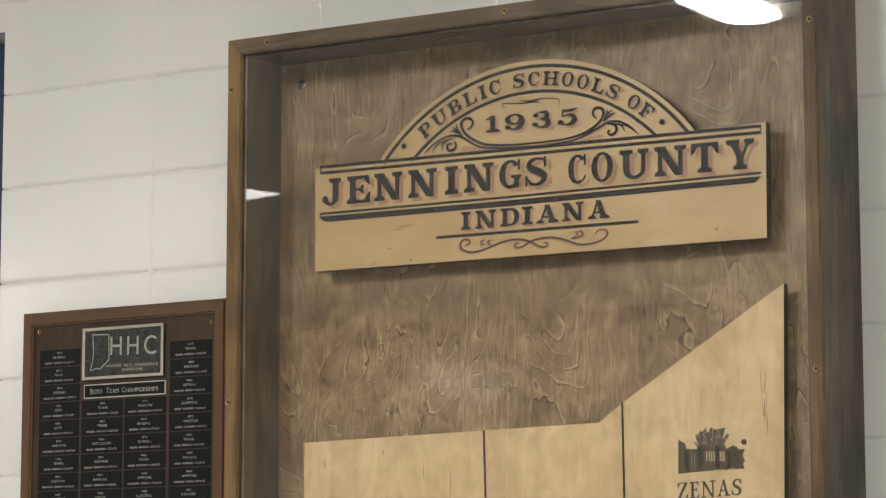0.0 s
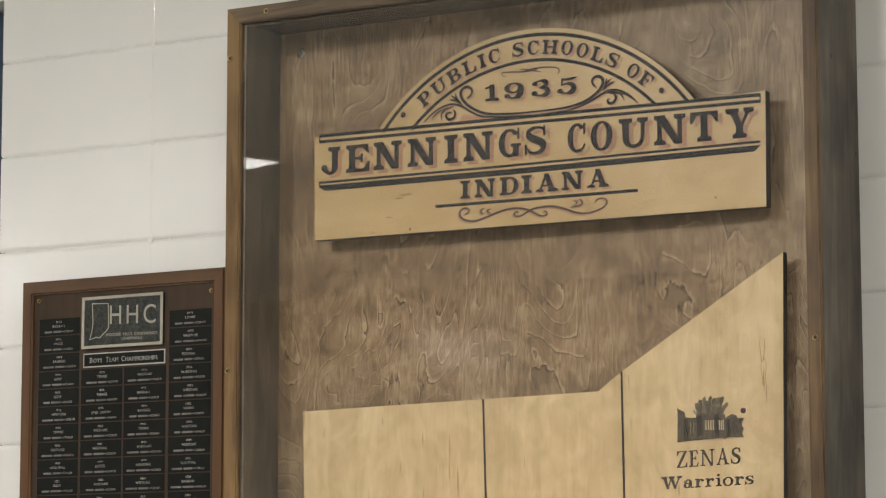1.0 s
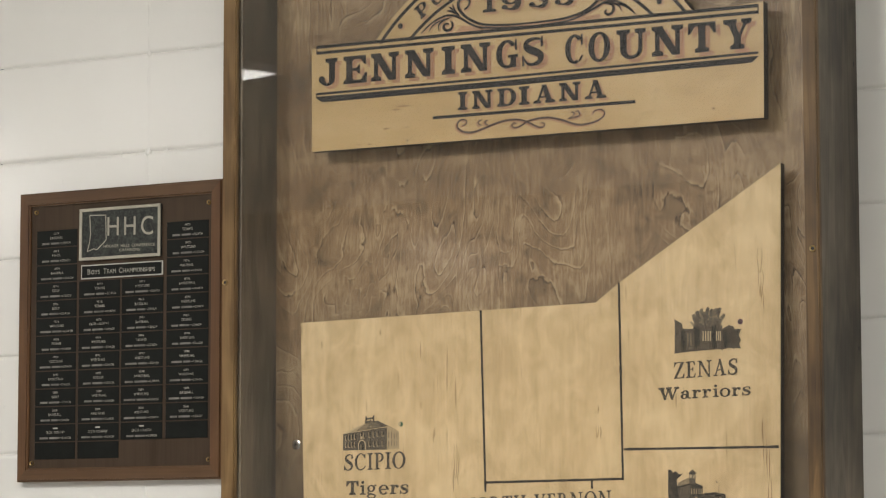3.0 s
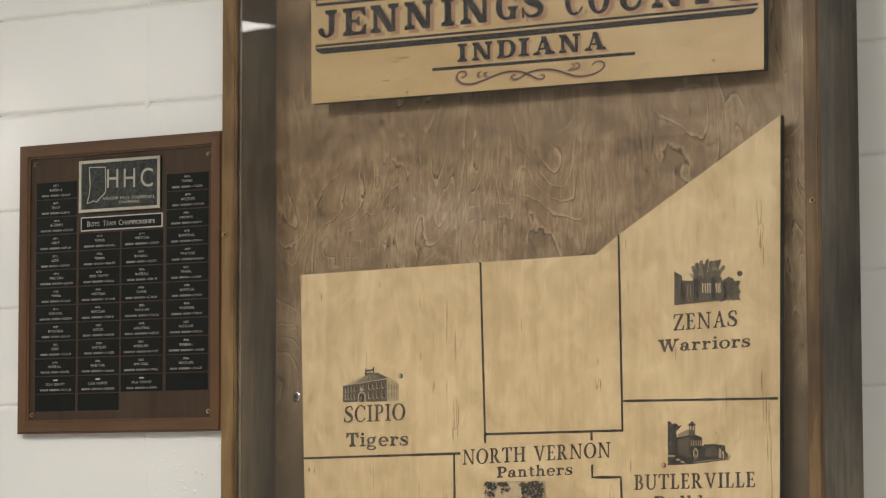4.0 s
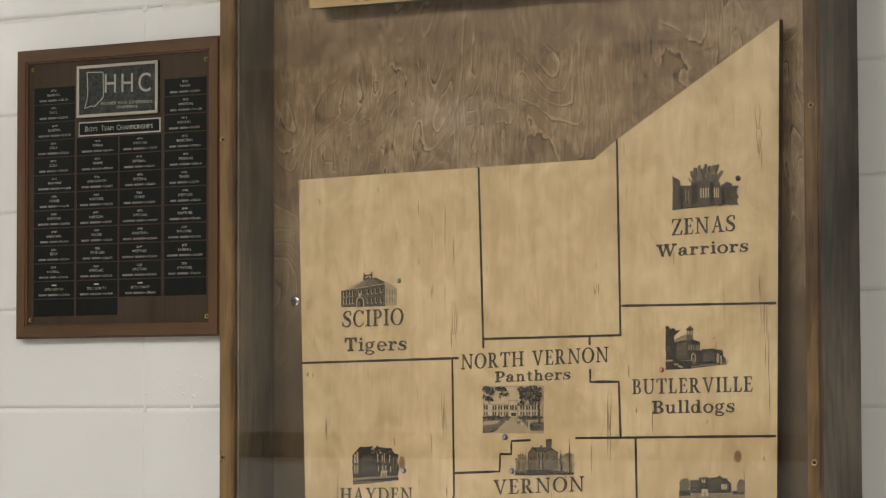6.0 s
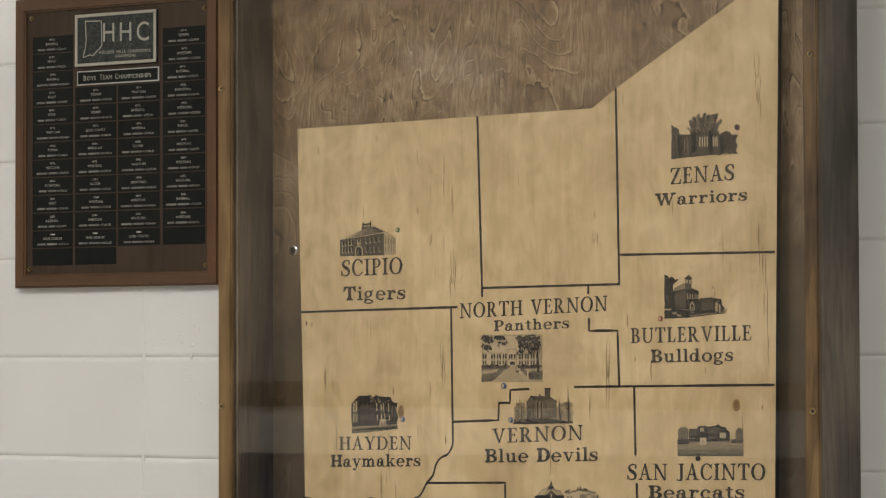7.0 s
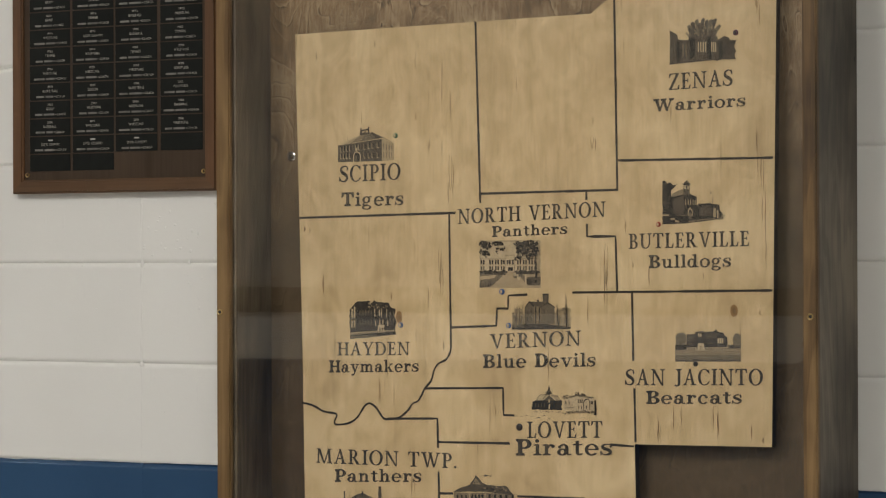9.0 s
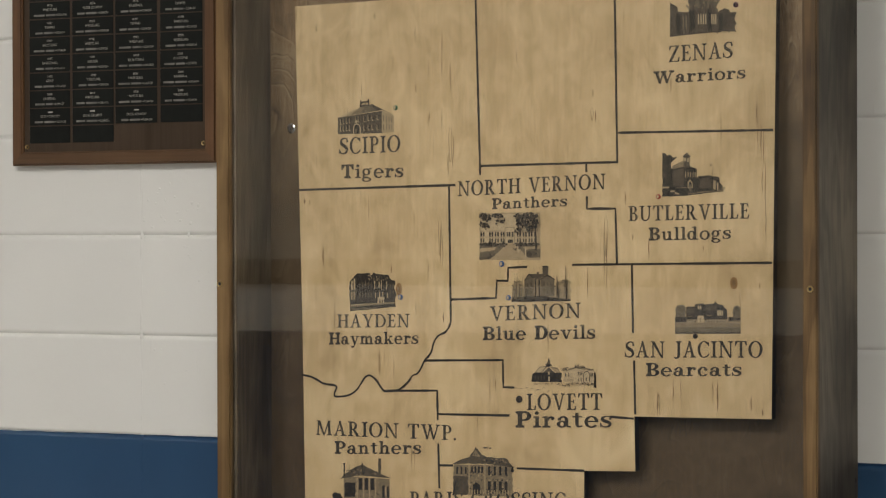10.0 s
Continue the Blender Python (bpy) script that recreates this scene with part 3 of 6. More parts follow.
# ---- the map's lettering: inscriptional capitals and wide slab lower case ----
def thin_foot(x0, x1, s0, s1, top=False):
    return foot(x0, x1, s0, s1, top, 0.045, 0.09)


def stem(x0, x1, a, b, z1=1.0):
    """An upright from x0 to x1 with thin serifs from a to b at both ends."""
    return [bar(x0, x1, 0, z1)] + thin_foot(a, b, x0, x1) + thin_foot(a, b, x0, x1, True)


ROMAN_S = [[(x * 0.84, z) for x, z in q] for q in swell([(0.80, 0.74), (0.70, 0.91), (0.46, 0.96), (0.22, 0.87), (0.16, 0.72), (0.30, 0.58), (0.60, 0.44), (0.74, 0.28), (0.66, 0.11), (0.42, 0.03), (0.18, 0.09), (0.06, 0.28)],
                                                  [0.04, 0.06, 0.07, 0.12, 0.17, 0.20, 0.20, 0.18, 0.13, 0.07, 0.06, 0.04])]
ROMAN_C = bow(0.46, 0.5, 0.46, 0.515, 0.16, 0.055, 42, 300) + bow(0.46, 0.5, 0.46, 0.515, 0.06, 0.055, 300, 328, 4) + [[(0.74, 0.80), (0.82, 0.68), (0.82, 0.98), (0.77, 0.93)]]
ROMAN = {
    "A": (0.96, [[(0.10, 0), (0.165, 0), (0.50, 0.93), (0.46, 1.0)], [(0.66, 0), (0.83, 0), (0.52, 1.03), (0.41, 1.0)], bar(0.24, 0.70, 0.32, 0.385)] + thin_foot(0, 0.28, 0.10, 0.16) + thin_foot(0.55, 0.96, 0.67, 0.83)),
    "B": (0.76, stem(0.12, 0.28, 0, 0.34) + [bar(0.2, 0.40, 0.945, 1), bar(0.2, 0.42, 0.49, 0.54), bar(0.2, 0.42, 0, 0.055)] + bow(0.39, 0.755, 0.27, 0.245, 0.14, 0.05, -90, 90) + bow(0.41, 0.265, 0.34, 0.265, 0.16, 0.05, -90, 90)),
    "C": (0.84, ROMAN_C), "G": (0.92, ROMAN_C + [bar(0.70, 0.85, 0.08, 0.40), bar(0.60, 0.92, 0.37, 0.415)]),
    "D": (0.98, stem(0.12, 0.28, 0, 0.34) + [bar(0.2, 0.47, 0.945, 1), bar(0.2, 0.47, 0, 0.055)] + bow(0.45, 0.5, 0.52, 0.5, 0.16, 0.055, -90, 90)),
    "E": (0.72, stem(0.12, 0.28, 0, 0.34) + [bar(0.2, 0.66, 0, 0.055), bar(0.2, 0.62, 0.945, 1), bar(0.28, 0.52, 0.49, 0.545), [(0.58, 0.055), (0.66, 0.055), (0.71, 0.25), (0.67, 0.25)], [(0.63, 0.77), (0.67, 0.77), (0.62, 0.945), (0.54, 0.945)], bar(0.49, 0.53, 0.41, 0.62)]),
    "H": (1.02, stem(0.12, 0.28, 0, 0.40) + stem(0.74, 0.90, 0.62, 1.02) + [bar(0.28, 0.74, 0.49, 0.55)]),
    "I": (0.42, stem(0.13, 0.29, 0, 0.42)),
    "J": (0.52, [bar(0.26, 0.42, 0.16, 1)] + thin_foot(0.12, 0.54, 0.26, 0.42, True) + swell([(0.34, 0.20), (0.31, 0.04), (0.16, -0.04), (0.02, 0.03)], [0.16, 0.14, 0.07, 0.09])),
    "L": (0.70, stem(0.12, 0.28, 0, 0.40) + [bar(0.2, 0.64, 0, 0.055), [(0.54, 0.055), (0.64, 0.055), (0.69, 0.28), (0.65, 0.28)]]),
    "M": (1.22, [[(0.10, 0), (0.165, 0), (0.24, 1), (0.15, 1)], [(0.13, 1), (0.30, 1), (0.65, 0), (0.56, 0)], [(0.57, 0), (0.63, 0), (1.02, 1), (0.94, 1)], [(0.96, 0), (1.12, 0), (1.05, 1), (0.91, 1)]] + thin_foot(0, 0.28, 0.10, 0.165) + thin_foot(0.84, 1.22, 0.96, 1.12) + [bar(0.04, 0.2, 0.955, 1), bar(1.0, 1.16, 0.955, 1)]),
    "N": (1.06, [bar(0.14, 0.205, 0, 1), bar(0.84, 0.905, 0, 1), [(0.07, 1.0), (0.27, 1.0), (0.905, -0.02), (0.81, -0.02)], bar(0, 0.2, 0.955, 1)] + thin_foot(0, 0.34, 0.14, 0.205) + thin_foot(0.70, 1.05, 0.84, 0.905, True)),
    "O": (1.0, bow(0.5, 0.5, 0.5, 0.515, 0.17, 0.055, 0, 360, 28)),
    "P": (0.72, stem(0.12, 0.28, 0, 0.42) + [bar(0.2, 0.40, 0.945, 1), bar(0.28, 0.40, 0.45, 0.505)] + bow(0.39, 0.725, 0.32, 0.275, 0.15, 0.055, -90, 90)),
    "R": (0.92, stem(0.12, 0.28, 0, 0.40) + [bar(0.2, 0.40, 0.945, 1), bar(0.28, 0.40, 0.46, 0.51), [(0.33, 0.49), (0.50, 0.49), (0.86, 0), (0.66, 0)], bar(0.62, 0.94, 0, 0.045)] + bow(0.39, 0.73, 0.29, 0.27, 0.15, 0.055, -90, 90)),
    "S": (0.70, ROMAN_S + [[(0.62, 0.70), (0.67, 0.70), (0.67, 0.98), (0.62, 0.93)], [(0.03, 0.02), (0.07, 0.07), (0.07, 0.32), (0.03, 0.32)]]),
    "T": (0.84, [bar(0.34, 0.50, 0, 1), bar(0.02, 0.82, 0.945, 1), [(0.0, 0.74), (0.04, 0.74), (0.14, 0.945), (0.02, 0.945)], [(0.80, 0.74), (0.84, 0.74), (0.82, 0.945), (0.70, 0.945)]] + thin_foot(0.20, 0.64, 0.34, 0.50)),
    "U": (0.98, [bar(0.13, 0.28, 0.32, 1), bar(0.78, 0.845, 0.32, 1)] + thin_foot(0, 0.41, 0.13, 0.28, True) + thin_foot(0.64, 0.98, 0.78, 0.845, True) + bow(0.487, 0.34, 0.357, 0.355, 0.15, 0.07, 180, 270, 8) + bow(0.487, 0.34, 0.357, 0.355, 0.065, 0.07, 270, 360, 8)),
    "V": (0.96, [[(0.09, 1), (0.26, 1), (0.56, 0.02), (0.48, -0.02)], [(0.47, 0), (0.54, 0), (0.85, 1), (0.78, 1)]] + thin_foot(0, 0.38, 0.10, 0.26, True) + thin_foot(0.66, 0.96, 0.78, 0.85, True)),
    "W": (1.40, [[(0.09, 1), (0.26, 1), (0.50, 0.02), (0.42, -0.02)], [(0.42, 0), (0.49, 0), (0.76, 1), (0.69, 1)], [(0.56, 1), (0.73, 1), (0.98, 0.02), (0.90, -0.02)], [(0.90, 0), (0.97, 0), (1.29, 1), (1.22, 1)]] + thin_foot(0, 0.38, 0.10, 0.26, True) + thin_foot(1.10, 1.40, 1.22, 1.29, True) + [bar(0.52, 0.82, 0.955, 1)]),
    "Y": (0.92, [bar(0.38, 0.54, 0, 0.46), [(0.07, 1), (0.25, 1), (0.54, 0.42), (0.39, 0.42)], [(0.47, 0.44), (0.54, 0.44), (0.84, 1), (0.77, 1)]] + thin_foot(0.24, 0.68, 0.38, 0.54) + thin_foot(0, 0.36, 0.08, 0.25, True) + thin_foot(0.66, 0.92, 0.77, 0.84, True)),
    "Z": (0.80, [bar(0.05, 0.76, 0.945, 1), bar(0.02, 0.78, 0, 0.055), [(0.02, 0.03), (0.20, 0.03), (0.76, 0.97), (0.58, 0.97)], [(0.03, 0.74), (0.07, 0.74), (0.16, 0.945), (0.05, 0.945)], [(0.66, 0.055), (0.77, 0.055), (0.80, 0.28), (0.76, 0.28)]]),
    ".": (0.20, ball(0.10, 0.075, 0.085, 0.08)), " ": (0.42, [])}


def low_stem(x0, x1, top, a=None, b=None):
    """A lower-case upright: a flag at its top and, from a to b, a slab foot."""
    out = [bar(x0, x1, 0, top), [(x0 - 0.12, top - 0.10), (x0 + 0.05, top - 0.10), (x0 + 0.05, top), (x0 - 0.12, top - 0.02)]]
    return out + (foot(a, b, x0, x1, t=0.085, b=0.06) if a is not None else [])


SLAB_N = bow(0.50, 0.40, 0.27, 0.29, 0.19, 0.10, 0, 155, 8) + [bar(0.58, 0.77, 0, 0.42)] + foot(0.47, 0.90, 0.58, 0.77, t=0.085, b=0.06)
TEAM_SLAB = {
    **{c: SLAB[c] for c in "TPBDH"}, " ": (0.50, []),
    "W": (1.70, [[(0.10, 1), (0.38, 1), (0.64, 0), (0.46, 0)], [(0.46, 0), (0.58, 0), (0.92, 1), (0.80, 1)], [(0.68, 1), (0.96, 1), (1.22, 0), (1.04, 0)], [(1.04, 0), (1.16, 0), (1.56, 1), (1.44, 1)]] + foot(0, 0.50, 0.12, 0.38, True) + foot(0.62, 1.08, 0.72, 0.96, True) + foot(1.30, 1.70, 1.44, 1.56, True)),
    "a": (0.84, [bar(0.48, 0.68, 0.08, 0.48), bar(0.60, 0.84, 0, 0.09)] + bow(0.40, 0.46, 0.28, 0.23, 0.20, 0.09, 0, 150, 8) + ball(0.17, 0.50, 0.11, 0.09) + bow(0.33, 0.20, 0.31, 0.215, 0.20, 0.08, 0, 360, 18)),
    "c": (0.76, bow(0.39, 0.33, 0.39, 0.36, 0.20, 0.085, 48, 322) + ball(0.60, 0.49, 0.12, 0.10)),
    "d": (0.94, bow(0.36, 0.33, 0.36, 0.35, 0.20, 0.085, 0, 360, 20) + low_stem(0.56, 0.76, 1.0) + [bar(0.62, 0.94, 0, 0.085)]),
    "e": (0.82, bow(0.41, 0.33, 0.41, 0.36, 0.20, 0.085, 0, 322, 20) + [bar(0.18, 0.80, 0.31, 0.39)]),
    "g": (0.88, bow(0.37, 0.43, 0.33, 0.255, 0.18, 0.08, 0, 360, 18) + bow(0.41, -0.11, 0.39, 0.17, 0.16, 0.075, 0, 360, 18) + swell([(0.24, 0.22), (0.13, 0.12), (0.24, 0.05), (0.52, 0.04)], [0.07, 0.10, 0.12, 0.12]) + swell([(0.60, 0.58), (0.70, 0.67), (0.84, 0.62)], [0.06, 0.07, 0.12])),
    "h": (0.92, low_stem(0.12, 0.31, 1.0, 0, 0.42) + SLAB_N), "n": (0.92, low_stem(0.12, 0.31, 0.68, 0, 0.42) + SLAB_N),
    "m": (1.40, low_stem(0.12, 0.31, 0.68, 0, 0.42) + SLAB_N + [[(x + 0.48, z) for x, z in q] for q in SLAB_N]),
    "i": (0.46, low_stem(0.14, 0.34, 0.68, 0, 0.47) + ball(0.23, 0.88, 0.12, 0.11)), "l": (0.46, low_stem(0.14, 0.34, 1.0, 0, 0.47)),
    "k": (0.98, low_stem(0.12, 0.31, 1.0, 0, 0.43) + [[(0.29, 0.28), (0.38, 0.27), (0.76, 0.62), (0.66, 0.62)], [(0.38, 0.36), (0.54, 0.46), (0.90, 0.0), (0.66, 0.0)], bar(0.54, 0.88, 0.595, 0.68), bar(0.56, 0.98, 0, 0.085)]),
    "o": (0.86, bow(0.43, 0.33, 0.43, 0.36, 0.20, 0.085, 0, 360, 22)),
    "r": (0.74, low_stem(0.12, 0.32, 0.68, 0, 0.47) + swell([(0.30, 0.42), (0.42, 0.60), (0.60, 0.63)], [0.10, 0.11, 0.08]) + ball(0.61, 0.55, 0.12, 0.105)),
    "s": (0.68, [[(x * 0.78, z * 0.68) for x, z in q] for q in S_CURVE] + [bar(0.57, 0.64, 0.44, 0.68), bar(0.02, 0.09, 0.0, 0.26)]),
    "t": (0.60, [bar(0.16, 0.36, 0.14, 0.86), bar(0.0, 0.56, 0.595, 0.68)] + swell([(0.26, 0.18), (0.34, 0.05), (0.58, 0.09)], [0.20, 0.13, 0.07])),
    "u": (0.96, low_stem(0.12, 0.32, 0.68)[1:] + [bar(0.12, 0.32, 0.24, 0.68), bar(0.68, 0.96, 0, 0.085)] + bow(0.42, 0.25, 0.30, 0.27, 0.20, 0.10, 180, 335, 8) + low_stem(0.60, 0.80, 0.68)),
    "v": (0.90, [[(0.10, 0.64), (0.32, 0.64), (0.54, 0), (0.40, 0)], [(0.42, 0), (0.52, 0), (0.80, 0.64), (0.70, 0.64)], bar(0, 0.42, 0.595, 0.68), bar(0.58, 0.90, 0.595, 0.68)]),
    "y": (0.90, [[(0.10, 0.64), (0.32, 0.64), (0.56, 0), (0.40, 0)], [(0.26, -0.26), (0.36, -0.26), (0.80, 0.64), (0.70, 0.64)], bar(0, 0.42, 0.595, 0.68), bar(0.58, 0.90, 0.595, 0.68)] + ball(0.22, -0.20, 0.13, 0.085))}


def map_text(table, text, x0, x1, z0, z1, h, y, gap, bold):
    at = spaced(text, x0, x1, gap, table)
    return joined(*[sign_text(text, at, z0, z1, h, y - 0.00001 * k, table=table, shift=(d, e)) for k, (d, e) in enumerate(((-bold, 0.0), (bold, 0.0), (0.0, bold * 0.6)))])


def sign_text(text, xs, z0, z1, h, y, arc=None, shift=(0.0, 0.0), table=SLAB):
    """Slab letters, each filling its own stretch of xs on a baseline from z0 to z1. arc: (centre x, centre z, radius), then xs are angles from the top."""
    vs, fs, first, last = [], [], xs[0][0], xs[-1][1]
    for ch, (a, b) in zip(text, xs):
        w, pieces = table[ch]
        for j, piece in enumerate(pieces):
            k = len(vs)
            for p, q in piece:
                u, q, yy = a + (b - a) * p / w, q * h, y - 0.00004 * j
                if arc is None:
                    vs.append((u + shift[0], yy, z0 + (z1 - z0) * (u - first) / (last - first) + q + shift[1]))
                else:
                    vs.append((arc[0] + (arc[2] + q) * math.sin(u) + shift[0], yy, arc[1] + (arc[2] + q) * math.cos(u) + shift[1]))
            fs.append(tuple(range(k, k + len(piece))))
    return vs, fs


def spaced(text, x0, x1, gap, table=SLAB):
    """Stretches for the letters of a word between x0 and x1, by their natural widths and an even gap."""
    ws = [table[c][0] for c in text]
    unit = (x1 - x0) / (sum(ws) + gap * (len(ws) - 1))
    out, u = [], x0
    for w in ws:
        out.append((u, u + w * unit))
        u += (w + gap) * unit
    return out


# ---- the setting: block wall, floor, ceiling, far walls ----
COURSE, BLOCK = 0.2032, 0.4064
WALL_END = -0.3945
wall = part("wall_north", box(WALL_END + 0.012, 7.0, 0.0048, 0.2, 0, CEIL), MORTAR, None)
tagged(wall, "off-white painted concrete block wall with a blue dado", "wall", kind="structure")
lintel = part("wall_lintel", box(-9.0, WALL_END + 0.012, 0.03, 0.2, 2.99, CEIL), PAINT, None)
tagged(lintel, "off-white painted wall over a dark doorway", "wall", kind="structure")
part("wall_side", box(-9.0, -2.2, 0.0, 0.2, 0, 2.99), PAINT, None)
tagged(bpy.data.objects["wall_side"], "off-white painted wall beside a doorway", "wall", kind="structure")
door = part("door_1", box(-2.19, WALL_END + 0.010, 0.10, 0.145, 0.0, 2.985, 0.002), DOORBLUE, None)
tagged(door, "dark blue painted door set back in its opening", "door", kind="structure")
tagged(part("floor", box(-9.0, 7.0, -10.0, 0.2, -0.1, 0.0), FLOOR, None), "speckled grey vinyl tile floor", "floor", kind="structure")
tagged(part("ceiling", box(-9.2, 7.2, -10.2, 0.4, CEIL, CEIL + 0.1), CEILING, None), "white acoustic tile ceiling", "ceiling", kind="structure")
tagged(part("wall_south", box(-9.0, 7.0, -10.2, -10.0, 0, CEIL), FARPAINT, None), "tan painted wall with a dark rail, white band and blue dado", "wall", kind="structure")
part("wall_rail", box(-9.0, 7.0, -9.999, -9.96, 1.31, 1.46, 0.006), SIDE, bpy.data.objects["wall_south"], "dark wooden rail")
tagged(part("wall_west", box(-9.2, -9.0, -10.2, 0.2, 0, CEIL), PAINT, None), "off-white painted wall with a blue dado", "wall", kind="structure")
tagged(part("wall_east", box(7.0, 7.2, -10.2, 0.2, 0, CEIL), PAINT, None), "off-white painted wall with a blue dado", "wall", kind="structure")


# ---- ceiling lights ----
def ceiling_light(x, y):
    t = thing("ceiling_light", (x, y, CEIL), "white wraparound fluorescent ceiling light outside the direct view, switched on", "ceiling light", "ceiling lights")
    part("housing", box(x - 0.088, x + 0.088, y - 0.56, y + 0.56, CEIL - 0.022, CEIL, 0.004), HOUSING, t)
    n = 10
    prof = [(0.096, 0.008)] + [(0.102 * math.cos(math.pi * i / n), -0.016 * math.sin(math.pi * i / n) ** 0.7) for i in range(n + 1)] + [(-0.096, 0.008)]
    ends = [(-0.61 + 0.10 * (1 - math.cos(a)), math.sin(a)) for a in (0.12, 0.4, 0.7, 1.05, 1.5708)]
    ends += [(-e, w) for e, w in ends[::-1]]
    vs = [(x + a * s, y + e, CEIL - 0.022 + b * s) for e, s in ends for a, b in prof]
    m = n + 3
    fs = [(k * m + i, k * m + i + 1, (k + 1) * m + i + 1, (k + 1) * m + i) for k in range(len(ends) - 1) for i in range(m - 1)]
    fs += [tuple(range(m)), tuple(range((len(ends) - 1) * m, len(ends) * m))]
    part("diffuser", (vs, fs), GLOW, t, "glowing ribbed acrylic diffuser")
    return t


def panel_light(x, y, turn, length, width):
    """A flat surface-mounted panel; (x, y) is its south-east corner."""
    t = thing("panel_light", (x, y, CEIL), "flat rectangular ceiling light panel, turned low", "ceiling light", "ceiling lights")
    ca, sa = math.cos(turn), math.sin(turn)
    quad = lambda d, z: [(x - ca * a - sa * b, y - sa * a + ca * b, z) for a, b in ((d, d), (length - d, d), (length - d, width - d), (d, width - d))]
    rim = quad(0.0, CEIL) + quad(0.0, CEIL - 0.034) + quad(0.012, CEIL - 0.034) + quad(0.012, CEIL - 0.030)
    part("frame", (rim, [(k * 4 + i, k * 4 + (i + 1) % 4, k * 4 + 4 + (i + 1) % 4, k * 4 + 4 + i) for k in range(3) for i in range(4)]), HOUSING, t, "white metal rim")
    part("diffuser", (quad(0.0125, CEIL - 0.031) + quad(0.0125, CEIL - 0.033), [(0, 1, 2, 3), (4, 5, 6, 7)] + [(i, (i + 1) % 4, 4 + (i + 1) % 4, 4 + i) for i in range(4)]), DIM, t, "dimly glowing diffuser")
    return t


panel_light(-3.164, -5.583, 0.29, 1.20, 0.60)
# First one mirrors in the acrylic; the other six are unseen, added for light.
for lx, ly in [(-0.112, -3.045), (0.6, -3.7), (-6.5, -3.5), (-0.07, -6.6), (2.9, -3.4), (3.2, -6.6), (-6.5, -7.2)]:
    ceiling_light(lx, ly)

# ---- display case ----
X0, X1, ZT, ZB, YF, YB = 0.3105, 1.5498, 2.8500, 0.4200, -0.1820, -0.0340
case = thing("display_case", (0.93, -0.09, ZB), "tall shallow display case of dark-stained plywood with a clear acrylic front", "display case")
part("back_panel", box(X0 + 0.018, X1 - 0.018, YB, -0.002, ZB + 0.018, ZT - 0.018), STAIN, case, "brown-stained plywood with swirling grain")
part("side_panel", box(X0, X0 + 0.0275, YF + 0.010, -0.001, ZB, ZT, 0.0015), SIDE, case)
part("side_panel", box(X1 - 0.0275, X1, YF + 0.010, -0.001, ZB, ZT, 0.0015), SIDE, case)
part("top_panel", box(X0 + 0.0275, X1 - 0.0275, YF + 0.010, -0.001, ZT - 0.0275, ZT, 0.001), LINING, case)
part("bottom_panel", box(X0 + 0.0275, X1 - 0.0275, YF + 0.010, -0.001, ZB, ZB + 0.0275, 0.001), SIDE, case)
SW = 0.0310


def strip(points, mat):
    """A mitred strip of the front frame."""
    bm = bmesh.new()
    v, f, _ = slab(points, YF, YF + 0.0098)
    vv = [bm.verts.new(p) for p in v]
    for q in f:
        bm.faces.new([vv[i] for i in q])
    front = straight(bm, YF)
    bmesh.ops.bevel(bm, geom=front, offset=0.0022, segments=2, affect="EDGES")
    return part("front_strip", bm, mat, case, "lighter oiled wood trim")


strip([(X0, ZB), (X0 + SW, ZB + SW), (X0 + SW, ZT - SW), (X0, ZT)], TRIM)
strip([(X1 - 0.0268, ZB + SW), (X1, ZB), (X1, ZT), (X1 - 0.0268, ZT - SW)], TRIM)
strip([(X0, ZT), (X0 + SW, ZT - SW), (X1 - 0.0268, ZT - SW), (X1, ZT)], TRIMH)
strip([(X0, ZB), (X1, ZB), (X1 - 0.0268, ZB + SW), (X0 + SW, ZB + SW)], TRIMH)
for bx0, bx1, bz0, bz1 in [(X0 + 0.0277, X0 + 0.0365, ZB + 0.03, ZT - 0.03), (X0 + 0.0368, X1 - 0.028, ZT - 0.0352, ZT - 0.0277)]:
    part("inner_bead", box(bx0, bx1, YF + 0.0145, YF + 0.024, bz0, bz1, 0.003), SIDE, case)
pane = part("acrylic_sheet", box(X0 + 0.0276, X1 - 0.0276, YF + 0.0100, YF + 0.0140, ZB + 0.0277, ZT - 0.0277), ACRYLIC, case, "clear glossy acrylic sheet")
pane.visible_shadow = False


def cup_washer(x, z, r, h, y):
    """A pressed ring with a rolled rim and a hollow middle."""
    vs, fs, n = [], [], 20
    prof = [(r, 0.0), (r, 0.5 * h), (0.86 * r, h), (0.70 * r, 0.85 * h), (0.55 * r, 0.35 * h)]
    for rr, hh in prof:
        vs += [(x + rr * math.cos(2 * math.pi * i / n), y - hh, z + rr * math.sin(2 * math.pi * i / n)) for i in range(n)]
    for k in range(len(prof) - 1):
        fs += [(k * n + i, k * n + (i + 1) % n, (k + 1) * n + (i + 1) % n, (k + 1) * n + i) for i in range(n)]
    fs.append(tuple(range(4 * n, 5 * n)))
    return vs, fs


def brass_screw(x, z, parent):
    s = part("brass_screw", cup_washer(x, z, 0.0058, 0.0026, YF), BRASS, parent, "brass cup washer round a dark screw")
    part("screw_head", disc(x, z, 0.0030, YF - 0.0012, 12), EDGE, s)


